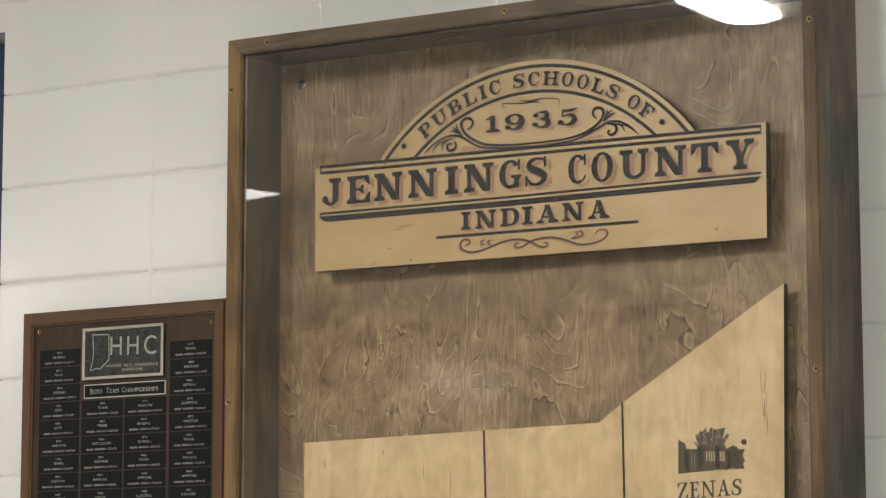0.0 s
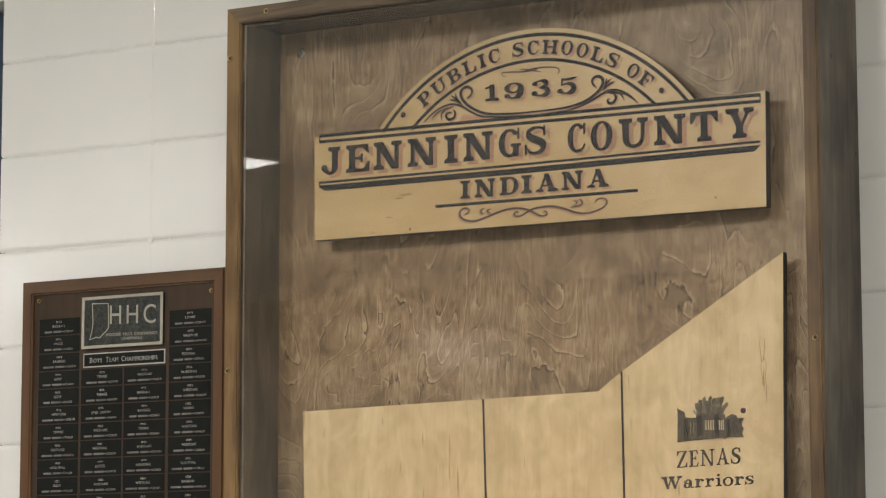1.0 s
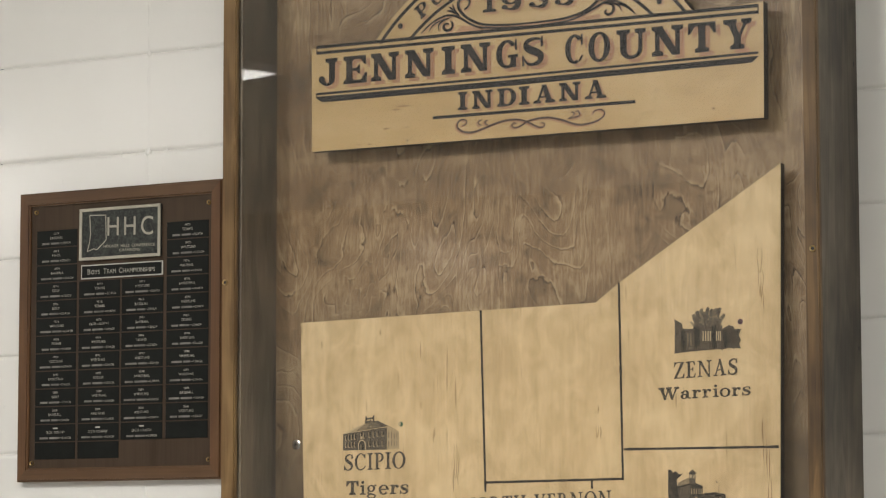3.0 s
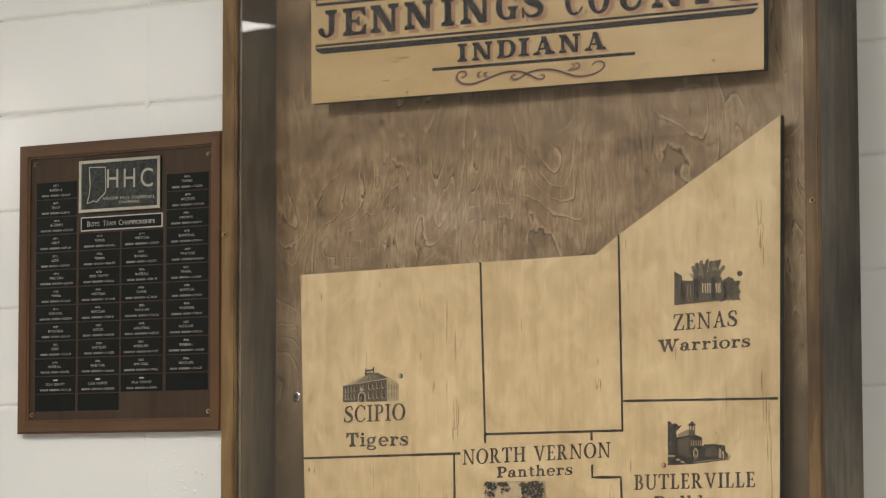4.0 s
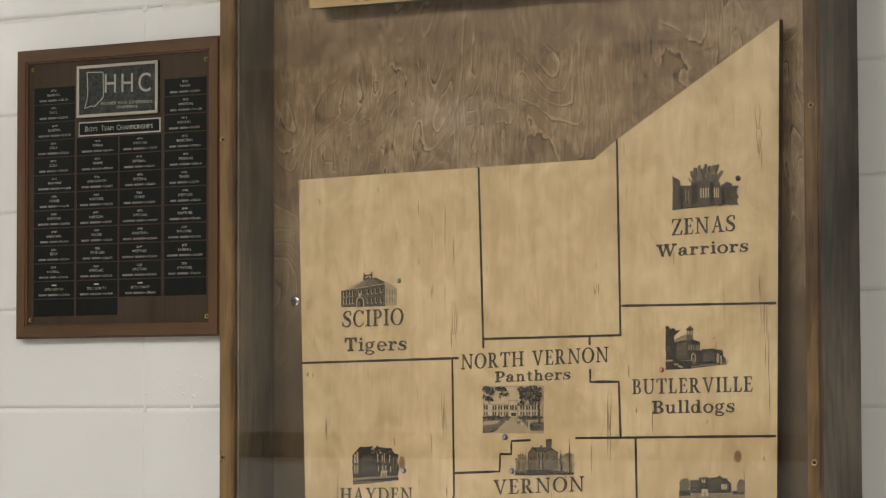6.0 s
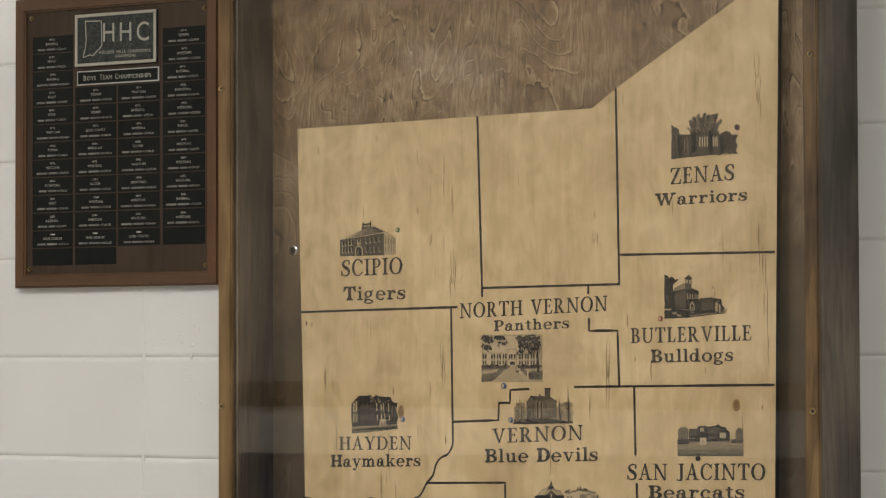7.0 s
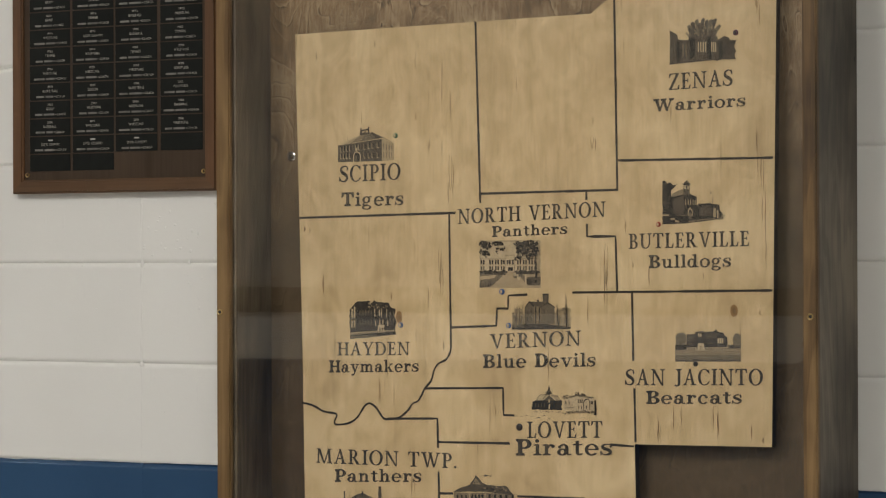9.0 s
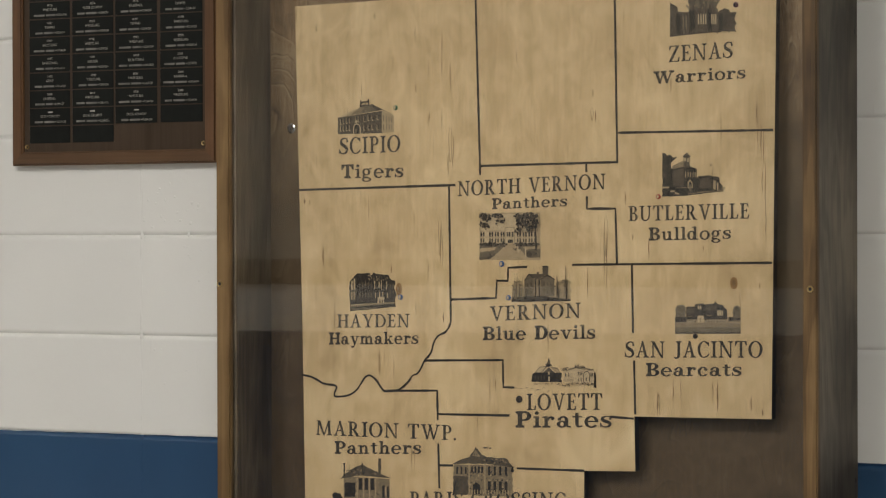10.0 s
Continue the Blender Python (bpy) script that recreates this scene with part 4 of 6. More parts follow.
for sz in (2.7510, 2.1407, 1.5320, 0.9230):
    brass_screw(0.3189, sz, case)
    brass_screw(1.5376, sz, case)
for sx_ in (0.4031, 0.9307, 1.4500):
    brass_screw(sx_, 2.8362, case)
for bz in (2.7804, 1.8324):
    b = part("bolt", stud(0.3862, YB, bz, 0.0062, 0.010, 12), CHROME, case, "shiny steel bolt head")
    part("washer", stud(0.3862, YB, bz, 0.0098, 0.002, 16), CHROME, b)

for hy, hz in ((-0.0165, 2.482), (-0.0140, 1.979), (-0.0120, 1.194), (-0.1200, 2.640)):
    part("nail_hole", ([(X1 + 0.0004, hy + 0.0028 * math.cos(i * 0.7854), hz + 0.0050 * math.sin(i * 0.7854)) for i in range(8)], [tuple(range(8))]), EDGE, case, "small dark nail hole")

# ---- the county sign ----
YS = -0.0850
sign = thing("county_sign", (0.93, YS, 2.39), "arched pine sign with black hand-painted lettering in a display case", "sign")
AX, AZ, AR = 0.9320, 2.3358, 0.4250
a0, a1 = math.asin((0.5949 - AX) / AR), math.asin((1.2705 - AX) / AR)
arch = [(AX + AR * math.sin(a0 + (a1 - a0) * i / 40), AZ + AR * math.cos(a0 + (a1 - a0) * i / 40)) for i in range(41)]
part("board", slab([(0.4540, 2.3955), (1.4070, 2.3890), (1.4085, 2.5975)] + arch[::-1] + [(0.4527, 2.5977)], YS, YS + 0.019), [PINE, EDGE], sign, "varnished pine board with dark painted edges")
part("spacer", box(0.60, 0.64, YS + 0.0195, YB, 2.42, 2.56), SIDE, sign)
part("spacer", box(1.22, 1.26, YS + 0.0195, YB, 2.42, 2.56), SIDE, sign)
P1, P2, P3 = YS - 0.0004, YS - 0.0008, YS - 0.0013


def ring(r, w):
    """An arched line from the board's shoulder to shoulder."""
    foot = 2.5935 - AZ
    t = math.acos(foot / r)
    return ribbon([(AX + r * math.sin(-t + 2 * t * i / 60), AZ + r * math.cos(-t + 2 * t * i / 60)) for i in range(61)], w, P1)


part("arch_line", ring(0.4132, 0.0068), INK, sign)
part("arch_line", ring(0.3650, 0.0064), INK, sign)
LZ = lambda x, z: z - 0.0065 * (x - 0.884) / 0.46        # the painted lines run slightly downhill
for z, w in ((2.5938, 0.0064), (2.5822, 0.0060)):
    part("painted_line", ribbon([(0.4650, LZ(0.465, z) - 0.0005), (1.3985, LZ(1.3985, z) + 0.0045)], w, P1 - 0.0002), INK, sign)
for ex in (0.4650, 1.3985):
    part("line_end", ribbon([(ex, LZ(ex, 2.5800) + (0.0035 if ex > 1 else 0)), (ex, LZ(ex, 2.5965) + (0.0035 if ex > 1 else 0))], 0.0025, P1), INK, sign)
part("painted_line", ribbon([(0.4640, 2.5075), (0.8832, 2.5058), (1.3978, 2.5065)], 0.0046, P1), INK, sign)
part("painted_line", (lambda c: ([(x, P1, z) for x, z in c], [tuple(range(len(c)))]))([(0.4640, 2.4995), (0.4770, 2.4905), (0.8832, 2.4885), (1.3850, 2.4895), (1.3985, 2.5000), (1.3975, 2.5005), (0.8832, 2.4995), (0.4640, 2.5025)]), INK, sign)
part("painted_line", ribbon([(0.4645, 2.5085), (0.4645, 2.4985)], 0.0025, P1), INK, sign)
part("underline", ribbon([(0.7261, 2.4411), (1.1535, 2.4380)], 0.0060, P1), INK, sign)


def painted(name, text, *a, off=(0.0090, -0.0066), shade=PINK, **k):
    w = part(name, sign_text(text, *a, P3, **k), INK, sign)
    part("drop_shade", sign_text(text, *a, P2, shift=off, **k), shade, w, "terracotta drop shade")


painted("word_county_name", "JENNINGS", [(0.4700, 0.5130), (0.5265, 0.5805), (0.5890, 0.6520), (0.6650, 0.7285), (0.7460, 0.7752), (0.7878, 0.8520), (0.8640, 0.9120), (0.9200, 0.9668)], 2.5213, 2.5216, 0.0537)
painted("word_county", "COUNTY", [(1.0100, 1.0487), (1.0585, 1.1038), (1.1165, 1.1760), (1.1880, 1.2515), (1.2600, 1.3165), (1.3306, 1.3860)], 2.5182, 2.5158, 0.0545)
painted("word_state", "INDIANA", [(0.7812, 0.8022), (0.8122, 0.8570), (0.8662, 0.9072), (0.9123, 0.9350), (0.9430, 0.9892), (0.9972, 1.0420), (1.0506, 1.0950)], 2.4508, 2.4498, 0.0345, off=(0.0056, -0.0042), shade=BLUSH)
painted("year", "1935", [(0.8326, 0.8651), (0.8758, 0.9208), (0.9352, 0.9765), (0.9890, 1.0339)], 2.6318, 2.6292, 0.0316, off=(0.0054, -0.0044), shade=BLUSH)
for word, p0, p1 in (("PUBLIC", (0.6845, 2.6530), (0.8700, 2.7060)), ("SCHOOLS", (0.8960, 2.7085), (1.1120, 2.6690)), ("OF", (1.1350, 2.6620), (1.1880, 2.6370))):
    painted("arched_word", word, spaced(word, math.atan2(p0[0] - AX, p0[1] - AZ), math.atan2(p1[0] - AX, p1[1] - AZ), 0.26), 0, 0, 0.0272, off=(0.0048, -0.0040), shade=BLUSH, arc=(AX, AZ, 0.3752))
for dx, dz in ((0.6546, 2.6236), (1.2038, 2.6174)):
    part("dot", disc(dx, dz, 0.0056, P2), INK, sign)
    part("dot_shade", disc(dx + 0.004, dz - 0.0015, 0.0062, P1), BLUSH, sign)
mm = lambda pts: [(a / 1000, b / 1000) for a, b in pts]
VINES = [
    ([(795, 2642), (804, 2647), (807, 2656), (800, 2663), (789, 2663), (782, 2653), (789, 2637), (809, 2621), (839, 2609), (890, 2604), (940, 2603)], 0.0062, 0.45),
    ([(1069, 2637), (1063, 2644), (1063, 2652), (1072, 2657), (1082, 2653), (1084, 2642), (1075, 2629), (1057, 2617), (1033, 2609), (999, 2604), (940, 2603)], 0.0062, 0.45),
    ([(701, 2605), (717, 2618), (740, 2630), (763, 2634), (784, 2628), (809, 2613), (834, 2604), (890, 2599), (945, 2597)], 0.0046, 0.5),
    ([(1155, 2599), (1139, 2615), (1118, 2626), (1096, 2628), (1072, 2618), (1042, 2606), (1008, 2599), (945, 2597)], 0.0046, 0.5),
    ([(717, 2606), (730, 2620), (754, 2629)], 0.0036, 0.8), ([(740, 2606), (740, 2617), (750, 2625), (768, 2630)], 0.0042, 0.8),
    ([(1148, 2605), (1132, 2617), (1108, 2624)], 0.0034, 0.8), ([(1127, 2607), (1122, 2617), (1108, 2624), (1091, 2625)], 0.0038, 0.8),
    ([(762, 2618), (754, 2618), (750, 2612), (757, 2605), (767, 2608), (770, 2616), (766, 2623)], 0.0060, 0.5),
    ([(1097, 2613), (1093, 2608), (1100, 2603), (1108, 2607), (1111, 2615), (1105, 2622), (1093, 2625)], 0.0060, 0.5),
    ([(770, 2655), (774, 2643), (785, 2632)], 0.0044, 0.8), ([(757, 2643), (768, 2641), (785, 2631)], 0.0042, 0.8), ([(761, 2651), (769, 2645), (778, 2638)], 0.0036, 0.8),
    ([(1092, 2652), (1090, 2640), (1083, 2629)], 0.0044, 0.8), ([(1109, 2644), (1097, 2639), (1085, 2629)], 0.0042, 0.8), ([(1102, 2650), (1095, 2644), (1089, 2636)], 0.0036, 0.8)]
for pts, w, tp in VINES:
    part("scroll", ribbon(spline(mm(pts)), w, P2, tp), INK, sign)
    part("scroll_shade", ribbon(spline([(a + 0.0030, b - 0.0024) for a, b in mm(pts)]), w * 0.9, P1, tp), BLUSH, sign)
for pts in ([(773, 2598), (789, 2612), (819, 2606), (846, 2599)], [(1028, 2597), (1059, 2605), (1082, 2606), (1084, 2598)]):
    part("blush_patch", ([(x, P1, z) for x, z in mm(pts)], [(0, 1, 2, 3)]), BLUSH, sign)
for pts, w in (([(881, 2675), (872, 2679), (874, 2684), (890, 2683), (920, 2681), (940, 2685), (965, 2685), (987, 2682), (994, 2676), (990, 2670)], 0.0030), ([(910, 2687), (930, 2683), (955, 2677)], 0.0028), ([(915, 2680), (940, 2682), (958, 2688)], 0.0026)):
    part("scroll", ribbon(spline(mm(pts)), w, P2, 0.6), RUSSET, sign)
FLOURISH = [
    ([(790, 2422), (798, 2423), (800, 2429), (792, 2433), (783, 2430), (780, 2420), (790, 2411), (810, 2407), (835, 2412), (859, 2419), (883, 2424), (907, 2424), (927, 2419), (943, 2411), (955, 2406), (965, 2407), (966, 2412), (959, 2415)], 0.0040),
    ([(907, 2416), (901, 2418), (897, 2414), (903, 2409), (915, 2411), (931, 2419), (947, 2422), (963, 2423), (979, 2422), (1002, 2416), (1026, 2407), (1045, 2404), (1069, 2407), (1086, 2414), (1091, 2423), (1083, 2429), (1071, 2428), (1067, 2422)], 0.0040),
    ([(833, 2429), (826, 2427), (827, 2421), (833, 2419)], 0.0030), ([(847, 2427), (840, 2426), (841, 2421), (847, 2419)], 0.0030),
    ([(1014, 2417), (1031, 2419), (1039, 2423), (1036, 2430), (1030, 2429)], 0.0032), ([(1018, 2419), (1026, 2422), (1028, 2426), (1025, 2429), (1021, 2428)], 0.0028)]
for pts, w in FLOURISH:
    side = -1 if pts[0][0] < 936 else 1
    part("scroll", ribbon(spline(mm(pts)), w, P2, 0.45), RUSSET, sign)
    part("scroll_shade", ribbon(spline([(a + 0.0034 * side, b - 0.0020) for a, b in mm(pts)]), w * 1.1, P1, 0.4), PINK, sign)
for x, z, w, h in ((0.661, 2.469, 0.030, 0.0018), (0.646, 2.463, 0.020, 0.0014), (0.623, 2.428, 0.014, 0.0013), (0.668, 2.428, 0.012, 0.0012), (0.560, 2.402, 0.012, 0.0013), (0.585, 2.401, 0.010, 0.0015), (1.309, 2.413, 0.006, 0.0025), (1.369, 2.554, 0.004, 0.004)):
    part("wood_mark", disc(x, z, w / 2, P1, 12, h), STREAK, sign)
part("nail_hole", disc(0.670, 2.402, 0.0022, P1, 10), EDGE, sign)

# ---- the map of school districts ----
YM = -0.0700
M1, M2 = YM - 0.0004, YM - 0.0008
county_map = thing("district_map", (0.93, YM, 0.86), "light birch plywood county map with black district lines and school names", "wooden map")
part("map_board", slab(mm([(419, 2066), (820, 2073), (1061, 2077), (1109, 2111), (1431, 2308), (1423, 1800), (1416, 1300), (1147, 1297), (1149, 1198), (1045, 1195), (1043, 860), (448, 860), (439, 1120), (434, 1456)]), YM, YM + 0.0165), [BIRCH, EDGE], county_map, "light birch plywood with dark painted edges")
for px, pz in ((0.60, 1.95), (1.25, 1.95), (0.60, 1.05), (1.0, 1.42), (1.28, 1.42)):
    part("spacer", box(px - 0.02, px + 0.02, YM + 0.017, YB, pz - 0.06, pz + 0.06), SIDE, county_map)
LINES = [[(428, 1712), (776, 1718)], [(820, 2073), (826, 1849), (829, 1736)], [(830, 1753), (1116, 1756)], [(1109, 2111), (1114, 1756)], [(1116, 1809), (1420, 1808)], [(1051, 1754), (1051, 1739)],
         [(1052, 1695), (1052, 1672), (1110, 1672), (1113, 1572)], [(1021, 1570), (1418, 1575)], [(1143, 1570), (1145, 1447)], [(1147, 1398), (1149, 1301)], [(762, 1718), (765, 1463)],
         [(765, 1504), (862, 1508), (864, 1540), (887, 1540), (888, 1564), (928, 1566)], [(708, 1389), (876, 1393), (877, 1343), (900, 1343)]]
for pts in LINES:
    part("district_line", ribbon(dense(mm(pts)), 0.0044, M1, 0.0, 0.35), BURN, county_map)
for pts in ([(625, 1330), (735, 1333), (736, 1278)], [(736, 1289), (890, 1291)], [(737, 1234), (739, 1150)], [(740, 1193), (769, 1194)], [(905, 1194), (1045, 1195)], [(1098, 1295), (1146, 1293)]):
    part("district_line", ribbon(dense(mm(pts)), 0.0044, M1, 0.0, 0.35), BURN, county_map)
RIVER = [(765, 1463), (761, 1453), (753, 1443), (738, 1436), (728, 1423), (722, 1404), (708, 1389), (701, 1376), (692, 1364), (681, 1360), (671, 1347), (651, 1333), (622, 1329), (611, 1337), (601, 1350),
         (587, 1358), (576, 1354), (566, 1341), (556, 1329), (538, 1319), (511, 1316), (507, 1322), (511, 1336), (483, 1340), (466, 1348), (451, 1353), (432, 1356)]
part("river_line", ribbon(spline(mm(RIVER), 4), 0.0040, M2, 0.0, 0.4), BURN, county_map)
TOWNS = [("SCIPIO", 0.520, 0.656, 1.779, 1.782, 0.0315), ("NORTH VERNON", 0.781, 1.090, 1.697, 1.708, 0.0275), ("ZENAS", 1.218, 1.343, 1.933, 1.937, 0.029), ("BUTLERVILLE", 1.137, 1.374, 1.649, 1.653, 0.027),
         ("HAYDEN", 0.514, 0.675, 1.448, 1.451, 0.0250), ("VERNON", 0.849, 1.039, 1.465, 1.474, 0.027), ("SAN JACINTO", 1.129, 1.399, 1.403, 1.408, 0.029), ("LOVETT", 0.927, 1.082, 1.302, 1.307, 0.030),
         ("MARION TWP.", 0.465, 0.776, 1.241, 1.241, 0.028), ("PARIS CROSSING", 0.675, 1.009, 1.113, 1.126, 0.028)]
TEAMS = [("Tigers", 0.524, 0.663, 1.733, 1.734, 0.0265), ("Panthers", 0.854, 1.012, 1.672, 1.677, 0.0205), ("Warriors", 1.187, 1.368, 1.895, 1.900, 0.0225), ("Bulldogs", 1.177, 1.339, 1.614, 1.617, 0.0235),
         ("Haymakers", 0.495, 0.695, 1.415, 1.420, 0.0235), ("Blue Devils", 0.834, 1.069, 1.429, 1.436, 0.0255), ("Bearcats", 1.171, 1.359, 1.370, 1.375, 0.0240), ("Pirates", 0.903, 1.102, 1.269, 1.276, 0.0305),
         ("Panthers", 0.507, 0.700, 1.206, 1.213, 0.0245)]
for row in TOWNS:
    part("town_name", map_text(ROMAN, *row, M1, 0.14, 0.0005), TYPE, county_map)
for row in TEAMS:
    part("team_name", map_text(TEAM_SLAB, *row, M1, 0.10, 0.00015), TYPE, county_map)
for c, x, z, r in (("green", 0.6456, 1.8654, 0.0048), ("purple", 1.3492, 2.0305, 0.0052), ("red", 1.1964, 1.6928, 0.0048), ("blue", 0.8744, 1.5712, 0.0056), ("blue", 0.6555, 1.5077, 0.0052), ("blue", 0.8885, 1.5087, 0.0052),
                   ("black", 1.2688, 1.4438, 0.0048), ("black", 0.9103, 1.3217, 0.0068)):
    pin = part("map_pin", stud(x, YM, z, r, 0.0035, 14), DOTS[c], county_map, f"small {c} pin head")
    if c != "black" or x > 1:
        part("pin_hole", disc(x, z, r * 0.45, YM - 0.0037, 12, r * 0.62), EDGE if c in ("purple", "black") else TONE[5], pin)
for x, z, w, h in ((1.3442, 1.5388, 0.0075, 0.011), (0.6518, 1.5225, 0.007, 0.012)):
    part("knot", disc(x, z, w, M1, 14, h), KNOT, county_map)
    part("knot", disc(x, z, w * 0.5, M2, 12, h * 0.5), STREAK, county_map)
for x, z, l, w in ((482, 1584, 38, 4.0), (743, 1605, 78, 1.6), (748, 1600, 70, 1.4), (760, 1757, 48, 1.8), (770, 1765, 40, 1.4), (1087, 1590, 120, 1.6), (1092, 1580, 110, 1.4), (1390, 2085, 46, 2.0), (1395, 2062, 40, 1.5), (1177, 1600, 46, 2.2),
                   (720, 1847, 20, 1.6), (690, 1900, 16, 2.2), (600, 2040, 12, 1.8), (640, 1950, 22, 1.2), (1399, 1720, 50, 1.6), (1406, 1640, 60, 1.5), (1195, 1330, 30, 1.5), (1240, 1350, 40, 1.4), (640, 1372, 40, 1.4), (716, 1560, 42, 1.6),
                   (508, 1469, 62, 1.4), (625, 1442, 85, 1.6), (971, 1439, 64, 1.8), (1053, 1536, 57, 1.6), (1194, 1320, 41, 2.0), (1198, 1320, 39, 1.2), (1225, 1347, 43, 1.8), (772, 1787, 45, 1.6), (717, 1841, 25, 1.4), (749, 1470, 18, 3.0),
                   (635, 1561, 16, 2.4), (689, 1487, 29, 1.2), (1356, 1492, 68, 1.4), (1397, 1788, 68, 1.8), (1402, 1774, 68, 1.4), (1391, 1797, 68, 1.2), (1405, 1709, 103, 1.6), (1389, 1838, 45, 2.0), (1377, 1325, 27, 2.4), (1312, 1339, 57, 3.0), (1303, 1349, 45, 1.6), (539, 1858, 20, 1.2),
                   (570, 1900, 25, 1.0), (1145, 1620, 11, 2.0), (876, 1357, 16, 1.4), (822, 1279, 22, 1.2), (1065, 1882, 16, 1.6), (907, 1953, 29, 1.2), (689, 2003, 34, 1.4), (468, 2022, 18, 1.6), (1394, 1535, 11, 2.2), (1399, 1311, 11, 3.0),
                   (440, 1690, 10, 4.0), (452, 1688, 10, 2.0), (785, 1700, 10, 3.0), (860, 1350, 20, 1.6), (1000, 1500, 30, 1.8), (1285, 1600, 12, 1.6), (1070, 1840, 24, 2.0), (1130, 1690, 26, 1.6)):
    x, z, l, w = x / 1000, z / 1000, l / 1000, w / 1000
    part("wood_streak", ribbon([(x + 0.0004 * math.sin(i * 1.3 + x * 90), z + l * (i / 8 - 0.5)) for i in range(9)], w, M1 + 0.0001, 0.9), STREAK, county_map)

# hairpin marks where the veneer cut across a growth ring
for x, z, w, h in ((0.765, 1.795, 0.0031, 0.0333), (1.063, 1.844, 0.0025, 0.0115), (0.742, 1.624, 0.0031, 0.0368), (1.091, 1.623, 0.0031, 0.0379), (1.388, 2.139, 0.0044, 0.0230), (1.390, 2.099, 0.0044, 0.0253)):
    part("wood_streak", ribbon([(x + w * math.cos(a) * (1 + 0.25 * math.sin(3 * a)), z + h * math.sin(a)) for a in (1.9 + 5.6 * i / 26 for i in range(27))], 0.0012, M1 + 0.0001, 0.7), STREAK, county_map)


# ---- printed school pictures on the map ----
class Print:
    """A small flat picture: tone patches laid over one another in a field from (0, 0) to (1, 1)."""

    def __init__(self, x0, x1, z0, z1, rise=0.0):
        self.f, self.v, self.q, self.s, self.k = (x0, x1, z0, z1, rise), [], [], [], 0
        self.r = random.Random(int(x0 * 1000 + z0 * 77))

    def at(self, u, w):
        x0, x1, z0, z1, rise = self.f
        return (x0 + (x1 - x0) * u, YM - 0.0004 - 0.00004 * self.k, z0 + (z1 - z0) * w + rise * u)

    def poly(self, tone, pts, rough=0.0):
        self.k += 1
        if rough:
            out = []
            for a, b in zip(pts, pts[1:] + pts[:1]):
                n = max(1, int(math.dist(a, b) / 0.04))
                out += [(a[0] + (b[0] - a[0]) * i / n + self.r.uniform(-rough, rough), a[1] + (b[1] - a[1]) * i / n + self.r.uniform(-rough, rough)) for i in range(n)]
            pts = out
        n = len(self.v)
        self.v += [self.at(*p) for p in pts]
        self.q.append(tuple(range(n, n + len(pts))))
        self.s.append(tone)
        return self

    def rect(self, tone, u0, w0, u1, w1, rough=0.0):
        return self.poly(tone, [(u0, w0), (u1, w0), (u1, w1), (u0, w1)], rough)

    def grid(self, tone, u0, w0, u1, w1, cols, rows, fu=0.5, fw=0.6, skew=0.0):
        for i in range(cols):
            for j in range(rows):
                a, b = u0 + (u1 - u0) * (i + 0.5 - fu / 2) / cols, w0 + (w1 - w0) * (j + 0.5 - fw / 2) / rows
                c, d = a + (u1 - u0) * fu / cols, b + (w1 - w0) * fw / rows
                sa, sc = skew * (a - u0), skew * (c - u0)
                self.k -= 1 if i or j else 0
                self.poly(tone, [(a, b + sa), (c, b + sc), (c, d + sc), (a, d + sa)])
        return self

    def leaves(self, tones, u, w, ru, rw, n, size=0.03):
        for _ in range(n):
            a, t = self.r.uniform(0, 6.283), self.r.random() ** 0.5
            cu, cw = u + ru * t * math.cos(a), w + rw * t * math.sin(a)
            s = size * self.r.uniform(0.5, 1.3)
            b = self.r.uniform(0, 6.283)
            self.poly(self.r.choice(tones), [(cu + s * math.cos(b + i * 1.2566) * self.r.uniform(0.5, 1), cw + 1.3 * s * math.sin(b + i * 1.2566) * self.r.uniform(0.5, 1)) for i in range(5)])
            self.k -= 1 if _ % 6 else 0
        return self

    def twig(self, tone, u0, w0, u1, w1, t):
        d = Vector((u1 - u0, w1 - w0)).orthogonal().normalized() * t
        return self.poly(tone, [(u0 - d.x, w0 - d.y), (u0 + d.x, w0 + d.y), (u1 + d.x * 0.3, w1 + d.y * 0.3), (u1 - d.x * 0.3, w1 - d.y * 0.3)])

    def done(self, label):
        return part("printed_picture", (self.v, self.q, self.s), TONE, county_map, label)


# two-storey hip-roofed brick school with a bell tower
p = Print(0.5164, 0.6419, 1.8180, 1.8845, -0.002)
for i in range(8):
    a, b = i / 8, (i + 1) / 8
    p.poly((5, 3, 2, 2, 4, 4, 4, 1)[i], [(0.787 * a, 0.47 + 0.21 * a), (0.787 * b, 0.47 + 0.21 * b), (0.36 + 0.26 * b, 0.75 + 0.10 * b), (0.36 + 0.26 * a, 0.75 + 0.10 * a)], 0.004)
    p.k -= 1
p.k += 1
p.poly(4, [(0.787, 0.68), (1.0, 0.54), (0.62, 0.85)], 0.004).poly(1, [(0.0, 0.0), (0.787, 0.02), (0.787, 0.66), (0.0, 0.47)], 0.005).poly(3, [(0.787, 0.02), (1.0, 0.05), (1.0, 0.53), (0.787, 0.66)], 0.004)
p.leaves([4, 0, 0], 0.40, 0.28, 0.36, 0.18, 60, 0.014).leaves([2, 5], 0.90, 0.30, 0.08, 0.2, 26, 0.012)
